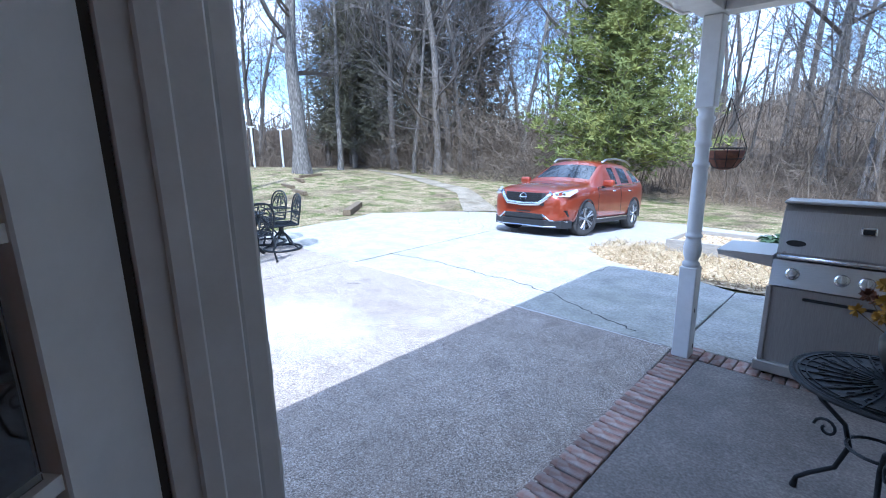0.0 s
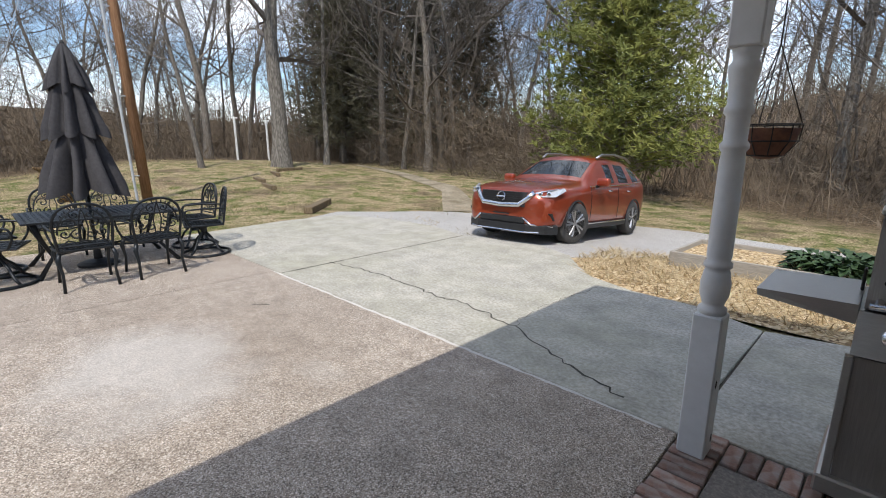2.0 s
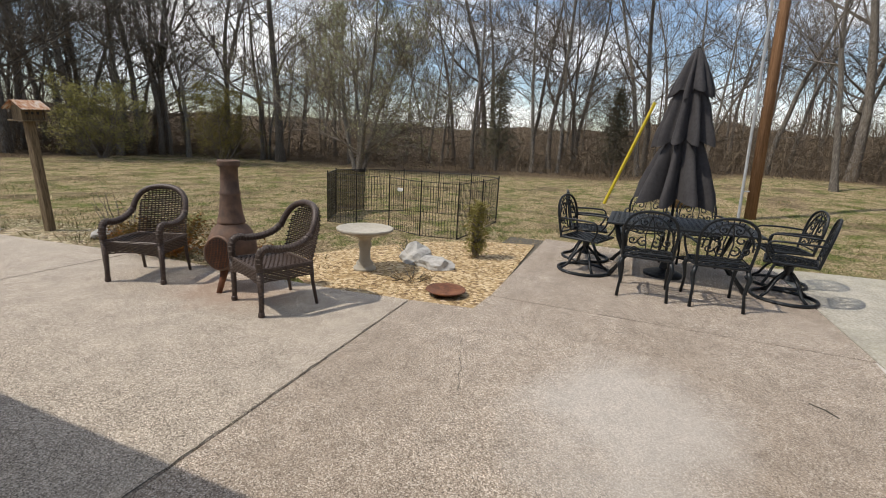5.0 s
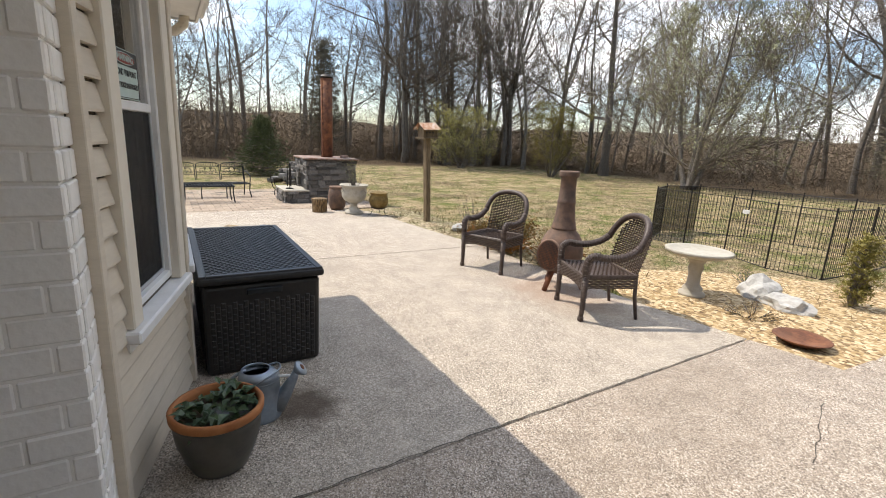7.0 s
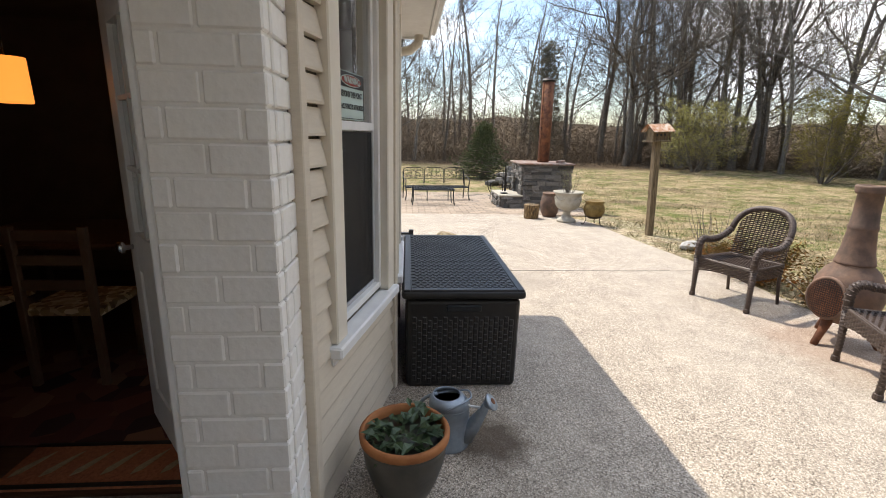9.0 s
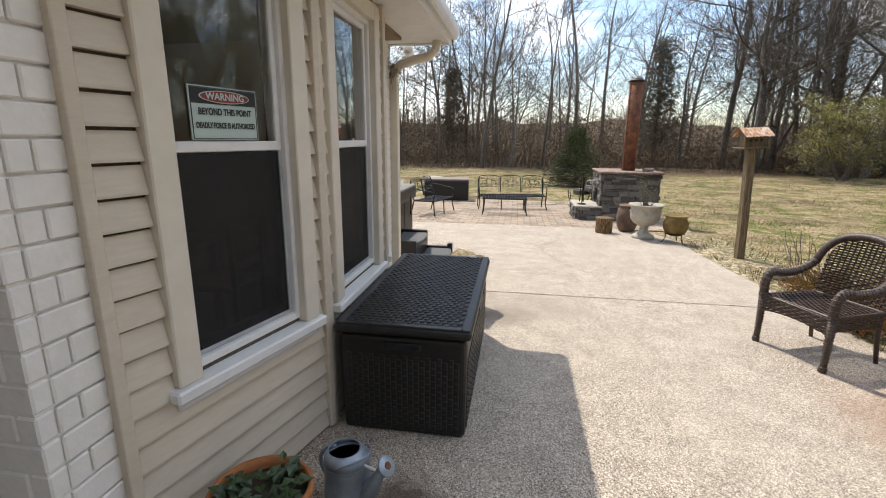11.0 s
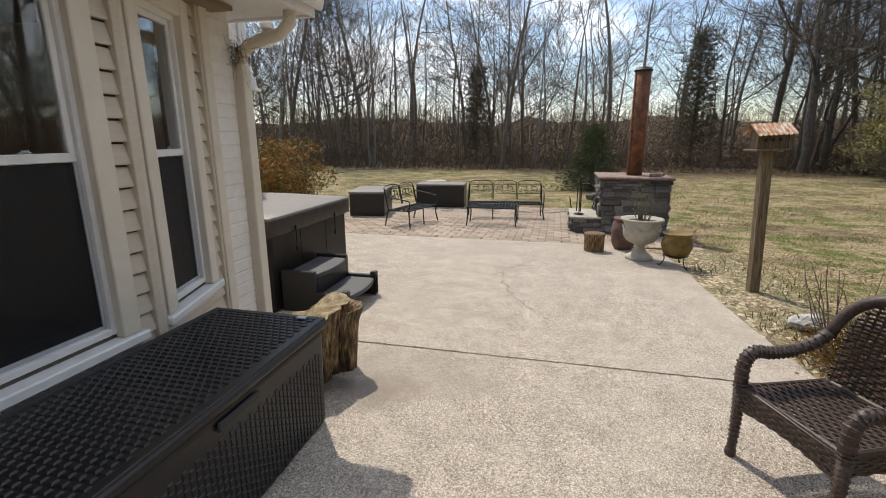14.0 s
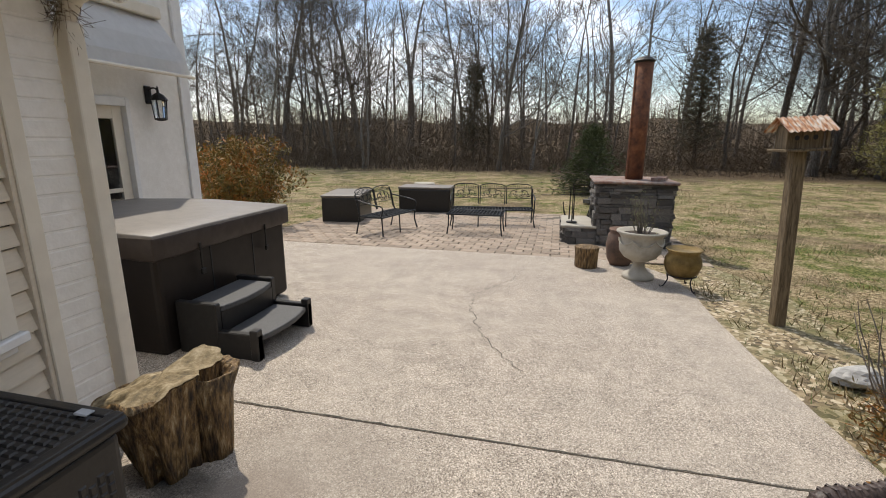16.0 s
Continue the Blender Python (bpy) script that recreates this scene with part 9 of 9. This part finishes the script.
# ---- parked car ----
M_CARPAINT = mat("burnt_orange_paint", [(0.27, 0.036, 0.010), (0.33, 0.048, 0.014)], 3, 0.3, metal=0.45, bump=0.0, big=(0.24, 0.10, 0.06), bigscale=1.6, bigamt=0.25)
M_CARPAINT.node_tree.nodes["Principled BSDF"].inputs["Coat Weight"].default_value = 1.0
M_CARPAINT.node_tree.nodes["Principled BSDF"].inputs["Coat Roughness"].default_value = 0.05
M_CARBLACK = mat("black_trim_plastic", [(0.012, 0.012, 0.013), (0.02, 0.02, 0.021)], 12, 0.5, bump=0.1)
M_TYRE = mat("dusty_tyre", [(0.03, 0.029, 0.028), (0.075, 0.07, 0.064)], 12, 0.85, bump=0.3)
M_RIM = mat("machined_alloy", [(0.40, 0.40, 0.41), (0.52, 0.52, 0.53)], 6, 0.28, metal=0.9, bump=0)
M_LAMP = mat("headlamp_lens", [(0.55, 0.56, 0.58), (0.75, 0.76, 0.78)], 18, 0.12, metal=0.4, bump=0)


def car_glass():
    m = bpy.data.materials.new("tinted_car_glass")
    m.use_nodes = True
    b = m.node_tree.nodes["Principled BSDF"]
    b.inputs["Base Color"].default_value = (0.012, 0.016, 0.02, 1)
    b.inputs["Roughness"].default_value = 0.04
    b.inputs["Specular IOR Level"].default_value = 0.8
    return m


M_CARGLASS = car_glass()
car = thing("car", pose(-5.56, 10.38, -0.245, 4.6, 0, 183), "burnt orange mid-size crossover car parked on gravel", "car")
# stations: y, half-width, bottom, waist, belt, upper edge half-width, upper edge, crown
ST = [(2.40, 0.50, 0.36, 0.60, 0.74, 0.42, 0.80, 0.82), (2.33, 0.74, 0.28, 0.60, 0.80, 0.60, 0.88, 0.91), (2.15, 0.86, 0.26, 0.60, 0.86, 0.70, 0.95, 0.985), (1.80, 0.925, 0.26, 0.60, 0.92, 0.76, 1.00, 1.04),
      (1.40, 0.945, 0.26, 0.60, 0.97, 0.78, 1.035, 1.085), (1.02, 0.945, 0.25, 0.60, 1.00, 0.77, 1.07, 1.12), (0.92, 0.945, 0.25, 0.60, 1.01, 0.76, 1.10, 1.16), (0.12, 0.945, 0.25, 0.60, 1.04, 0.63, 1.53, 1.60),
      (0.02, 0.945, 0.25, 0.60, 1.045, 0.625, 1.555, 1.635), (-0.42, 0.945, 0.25, 0.60, 1.06, 0.62, 1.585, 1.675), (-0.50, 0.945, 0.25, 0.60, 1.065, 0.62, 1.587, 1.678), (-1.25, 0.945, 0.25, 0.62, 1.09, 0.60, 1.57, 1.665), (-1.33, 0.945, 0.26, 0.62, 1.10, 0.60, 1.565, 1.66),
      (-1.85, 0.93, 0.28, 0.64, 1.17, 0.57, 1.50, 1.61), (-2.05, 0.91, 0.30, 0.66, 1.20, 0.55, 1.45, 1.58), (-2.38, 0.84, 0.34, 0.70, 1.12, 0.55, 1.20, 1.24), (-2.52, 0.68, 0.40, 0.66, 0.92, 0.50, 0.98, 1.0)]
bm = bmesh.new()
rings = []
for y, w, zb, zw, zl, wu, zu, zc in ST:
    half = [(0.0, zb), (w * 0.88, zb), (w * 0.985, zb + 0.10), (w, zw), (w * 0.99, zw + (zl - zw) * 0.6), (w * 0.955, zl), (wu + 0.02, zu - 0.015), (wu - 0.03, zu + 0.02), (wu * 0.5, zc - 0.01), (0.0, zc)]
    loop = [bm.verts.new((x, y, z)) for x, z in half] + [bm.verts.new((-x, y, z)) for x, z in half[-2:0:-1]]
    rings.append(loop)
n = len(rings[0])
for i in range(len(rings) - 1):
    for j in range(n):
        f = bm.faces.new((rings[i][j], rings[i][(j + 1) % n], rings[i + 1][(j + 1) % n], rings[i + 1][j]))
        jj = j if j < 9 else n - 1 - j
        if jj == 5 and i in (7, 8, 10, 12, 6):
            f.material_index = 1 if i in (8, 10, 12) else 0
        if jj in (7, 8) and i == 6:
            f.material_index = 2
        if jj in (7, 8) and i == 14:
            f.material_index = 3
bm.faces.new(rings[0])
bm.faces.new(rings[-1][::-1])
bmesh.ops.recalc_face_normals(bm, faces=bm.faces)
me = bpy.data.meshes.new("body")
bm.to_mesh(me)
bm.free()
tmp = new("body_form", me)
sub = tmp.modifiers.new("round", "SUBSURF")
sub.levels = sub.render_levels = 3
cutters = []
for y in (1.41, -1.42):
    for s in (-1, 1):
        c = bmesh.new()
        bmesh.ops.create_cone(c, cap_ends=True, segments=32, radius1=0.40, radius2=0.40, depth=0.5, matrix=pose(s * 0.92, y, 0.37, 0, 90, 0))
        cm_ = bpy.data.meshes.new("arch")
        c.to_mesh(cm_)
        c.free()
        co_ = new("arch", cm_)
        cutters.append(co_)
        bo = tmp.modifiers.new("arch", "BOOLEAN")
        bo.operation, bo.object, bo.solver = "DIFFERENCE", co_, "EXACT"
bpy.context.view_layer.update()
solid = bpy.data.meshes.new_from_object(tmp.evaluated_get(bpy.context.evaluated_depsgraph_get()))
for o in (tmp, *cutters):
    bpy.data.objects.remove(o)


def split(index, side, name, material):
    """Takes the faces of one kind out of the car's shell as a part."""
    b = bmesh.new()
    b.from_mesh(solid)
    drop = [f for f in b.faces if f.material_index != index or (side and f.calc_center_median().x * side < 0)]
    bmesh.ops.delete(b, geom=drop, context="FACES")
    for f in b.faces:
        f.material_index = 0
    return part(name, b, material, car, smooth=True)


split(0, 0, "body", M_CARPAINT)
split(1, 1, "side_windows", M_CARGLASS)
split(1, -1, "side_windows", M_CARGLASS)
split(2, 0, "windshield", M_CARGLASS)
split(3, 0, "rear_window", M_CARGLASS)
part("underbody", box(-0.74, 0.74, -2.2, 2.1, 0.22, 0.50, 0.05), M_CARBLACK, car)


def wheel(x, y, s, steer):
    wt = turned([(0.23, -0.115), (0.345, -0.115), (0.365, -0.09), (0.37, 0.0), (0.365, 0.09), (0.345, 0.115), (0.23, 0.115), (0.23, -0.115)], 40)
    bmesh.ops.transform(wt, matrix=pose(0, 0, 0, 0, 90, 0), verts=wt.verts)
    w = part("wheel", wt, M_TYRE, car, "dusty black tyre", smooth=True)
    w.matrix_basis = pose(x, y, 0.372, 0, 0, steer)
    r = turned([(0.245, -0.01), (0.25, 0.0), (0.245, 0.012), (0.225, 0.005), (0.225, -0.008)], 36)
    bmesh.ops.transform(r, matrix=pose(s * 0.105, 0, 0, 0, 90, 0), verts=r.verts)
    part("rim", r, M_RIM, w, smooth=True)
    d = turned([(0.225, -0.004), (0.2, 0.0), (0.02, 0.0)], 28)
    bmesh.ops.transform(d, matrix=pose(s * 0.055, 0, 0, 0, 90, 0), verts=d.verts)
    part("hub_shadow", d, M_CARBLACK, w)
    for k in range(5):
        for o in (-0.17, 0.17):
            a = k * 1.2566 + o
            b = bmesh.new()
            tube(b, [(s * 0.10, 0.03 * math.cos(k * 1.2566), 0.03 * math.sin(k * 1.2566)), (s * 0.112, 0.14 * math.cos(a * 1.0), 0.14 * math.sin(a)), (s * 0.108, 0.232 * math.cos(a + 0.05), 0.232 * math.sin(a + 0.05))], [0.022, 0.020, 0.026], 5)
            part("spoke", b, M_RIM, w)
    c = turned([(0.045, -0.01), (0.04, 0.008), (0.01, 0.012)], 16)
    bmesh.ops.transform(c, matrix=pose(s * 0.112, 0, 0, 0, 90 * s, 0), verts=c.verts)
    part("hub_cap", c, M_RIM, w)


for s in (-1, 1):
    wheel(s * 0.83, 1.41, s, -17)
    wheel(s * 0.83, -1.42, s, 0)
    for y in (1.41, -1.42):
        pts = [(s * 0.945, y + 0.405 * math.cos(a), 0.37 + 0.405 * math.sin(a)) for a in [math.pi * i / 16 for i in range(-1, 18)]]
        part("arch_lining", rod(pts, 0.018, 6), M_CARBLACK, car)
    part("sill_trim", box(s * 0.925 - 0.03, s * 0.925 + 0.03, -0.98, 0.98, 0.25, 0.36, 0.02, 2), M_CARBLACK, car)
    part("sill_chrome", box(s * 0.955 - 0.008, s * 0.955 + 0.008, -0.95, 0.95, 0.335, 0.36, 0.004), M_CHROME, car)
    part("window_chrome", rod([(s * 0.915, 0.9, 1.03), (s * 0.915, 0.0, 1.055), (s * 0.912, -1.2, 1.105), (s * 0.88, -1.86, 1.19)], 0.011, 6), M_CHROME, car)
    part("roof_rail", rod([(s * 0.60, 0.05, 1.585), (s * 0.625, -0.15, 1.665), (s * 0.62, -0.8, 1.705), (s * 0.60, -1.5, 1.675), (s * 0.575, -1.9, 1.585)], 0.024, 8), M_RIM, car, smooth=True)
    mr = bmesh.new()
    B(mr, -0.12, 0.12, -0.09, 0.07, -0.075, 0.085, 0.05, 3)
    bmesh.ops.transform(mr, matrix=pose(s * 1.045, 0.62, 1.12), verts=mr.verts)
    mo = part("mirror", mr, M_CARPAINT, car, smooth=True)
    part("mirror_arm", rod([(s * 0.90, 0.60, 1.03), (s * 1.0, 0.61, 1.07)], 0.03, 8), M_CARBLACK, mo)
    for y in (0.05, -0.95):
        part("door_handle", rod([(s * 0.965, y - 0.09, 0.955), (s * 0.985, y, 0.96), (s * 0.965, y + 0.09, 0.955)], 0.017, 8), M_CHROME, car, smooth=True)
    for y in (0.86, -0.46):
        part("door_seam", rod([(s * 0.951, y, 0.42), (s * 0.957, y, 0.62), (s * 0.952, y + 0.01, 0.88), (s * 0.925, y + 0.02, 1.03)], 0.005, 4), M_CARBLACK, car)
    h = bmesh.new()
    hv = [h.verts.new(c) for c in ((s * 0.56, 2.30, 0.845), (s * 0.70, 2.26, 0.815), (s * 0.86, 2.10, 0.83), (s * 0.915, 1.86, 0.93), (s * 0.885, 1.86, 0.975), (s * 0.74, 2.13, 0.935), (s * 0.58, 2.27, 0.89))]
    hv2 = [h.verts.new(v.co + Vector((s * 0.022, 0.03, 0.012))) for v in hv]
    h.faces.new(hv2 if s > 0 else hv2[::-1])
    for i in range(7):
        h.faces.new((hv[i], hv[(i + 1) % 7], hv2[(i + 1) % 7], hv2[i]))
    bmesh.ops.recalc_face_normals(h, faces=h.faces)
    hl = part("headlight", h, M_LAMP, car, "clear headlight lens")
    for q, (x, y, z) in enumerate(((0.67, 2.285, 0.875), (0.78, 2.195, 0.885))):
        b = turned([(0.035, 0.0), (0.038, 0.012), (0.02, 0.02)], 14)
        bmesh.ops.transform(b, matrix=pose(s * x, y, z, -90, 0, -s * 35), verts=b.verts)
        part("projector", b, M_CHROME, hl)
    fg = lerp_box("fog_recess", car, [(s * 0.62, 2.20, 0.44), (s * 0.86, 2.10, 0.44), (s * 0.86, 2.06, 0.44), (s * 0.62, 2.16, 0.44), (s * 0.58, 2.335, 0.56), (s * 0.85, 2.20, 0.56), (s * 0.84, 2.06, 0.56), (s * 0.60, 2.16, 0.56)], M_CARBLACK)
    b = turned([(0.045, 0.0), (0.048, 0.012), (0.03, 0.02)], 16)
    bmesh.ops.transform(b, matrix=pose(s * 0.74, 2.235, 0.50, -90, 0, -s * 25), verts=b.verts)
    part("fog_light", b, M_LAMP, fg)
    part("bumper_chrome", rod([(s * 0.44, 2.405, 0.46), (s * 0.58, 2.36, 0.35), (s * 0.86, 2.11, 0.34)], 0.02, 8), M_CHROME, car, smooth=True)
gb_ = prism([(-0.50, 2.30), (0.50, 2.30), (0.42, 2.43), (-0.42, 2.43)], 0.64, 0.89)
part("grille", gb_, M_CARBLACK, car, "black mesh grille")
for i in range(6):
    part("grille_bar", box(-0.42 + 0.02 * abs(i - 2), 0.42 - 0.02 * abs(i - 2), 2.425, 2.437, 0.69 + 0.035 * i, 0.70 + 0.035 * i), M_IRON, car)
part("grille_chrome", rod([(-0.58, 2.33, 0.90), (-0.50, 2.375, 0.80), (-0.36, 2.435, 0.675), (0.0, 2.455, 0.655), (0.36, 2.435, 0.675), (0.50, 2.375, 0.80), (0.58, 2.33, 0.90)], 0.046, 8), M_CHROME, car, "broad chrome V surround", smooth=True)
b = rod([(0.075 * math.cos(k * 0.314), 2.445, 0.80 + 0.075 * math.sin(k * 0.314)) for k in range(20)], 0.012, 6, True)
tube(b, [(-0.09, 2.448, 0.80), (0.09, 2.448, 0.80)], 0.014, 6)
part("emblem", b, M_CHROME, car, "plain chrome ring emblem")
part("lower_intake", box(-0.46, 0.46, 2.30, 2.415, 0.36, 0.47, 0.02), M_CARBLACK, car)
lb = prism([(-0.90, 2.0), (-0.78, 2.24), (-0.50, 2.40), (0.50, 2.40), (0.78, 2.24), (0.90, 2.0)], 0.20, 0.36, 0.02)
part("lower_bumper", lb, M_CARBLACK, car)
part("skid_strip", rod([(-0.70, 2.29, 0.225), (-0.48, 2.40, 0.22), (0.48, 2.40, 0.22), (0.70, 2.29, 0.225)], 0.016, 8), M_CHROME, car)
part("plate_bar", box(-0.16, 0.16, 2.41, 2.43, 0.50, 0.52), M_CARBLACK, car)
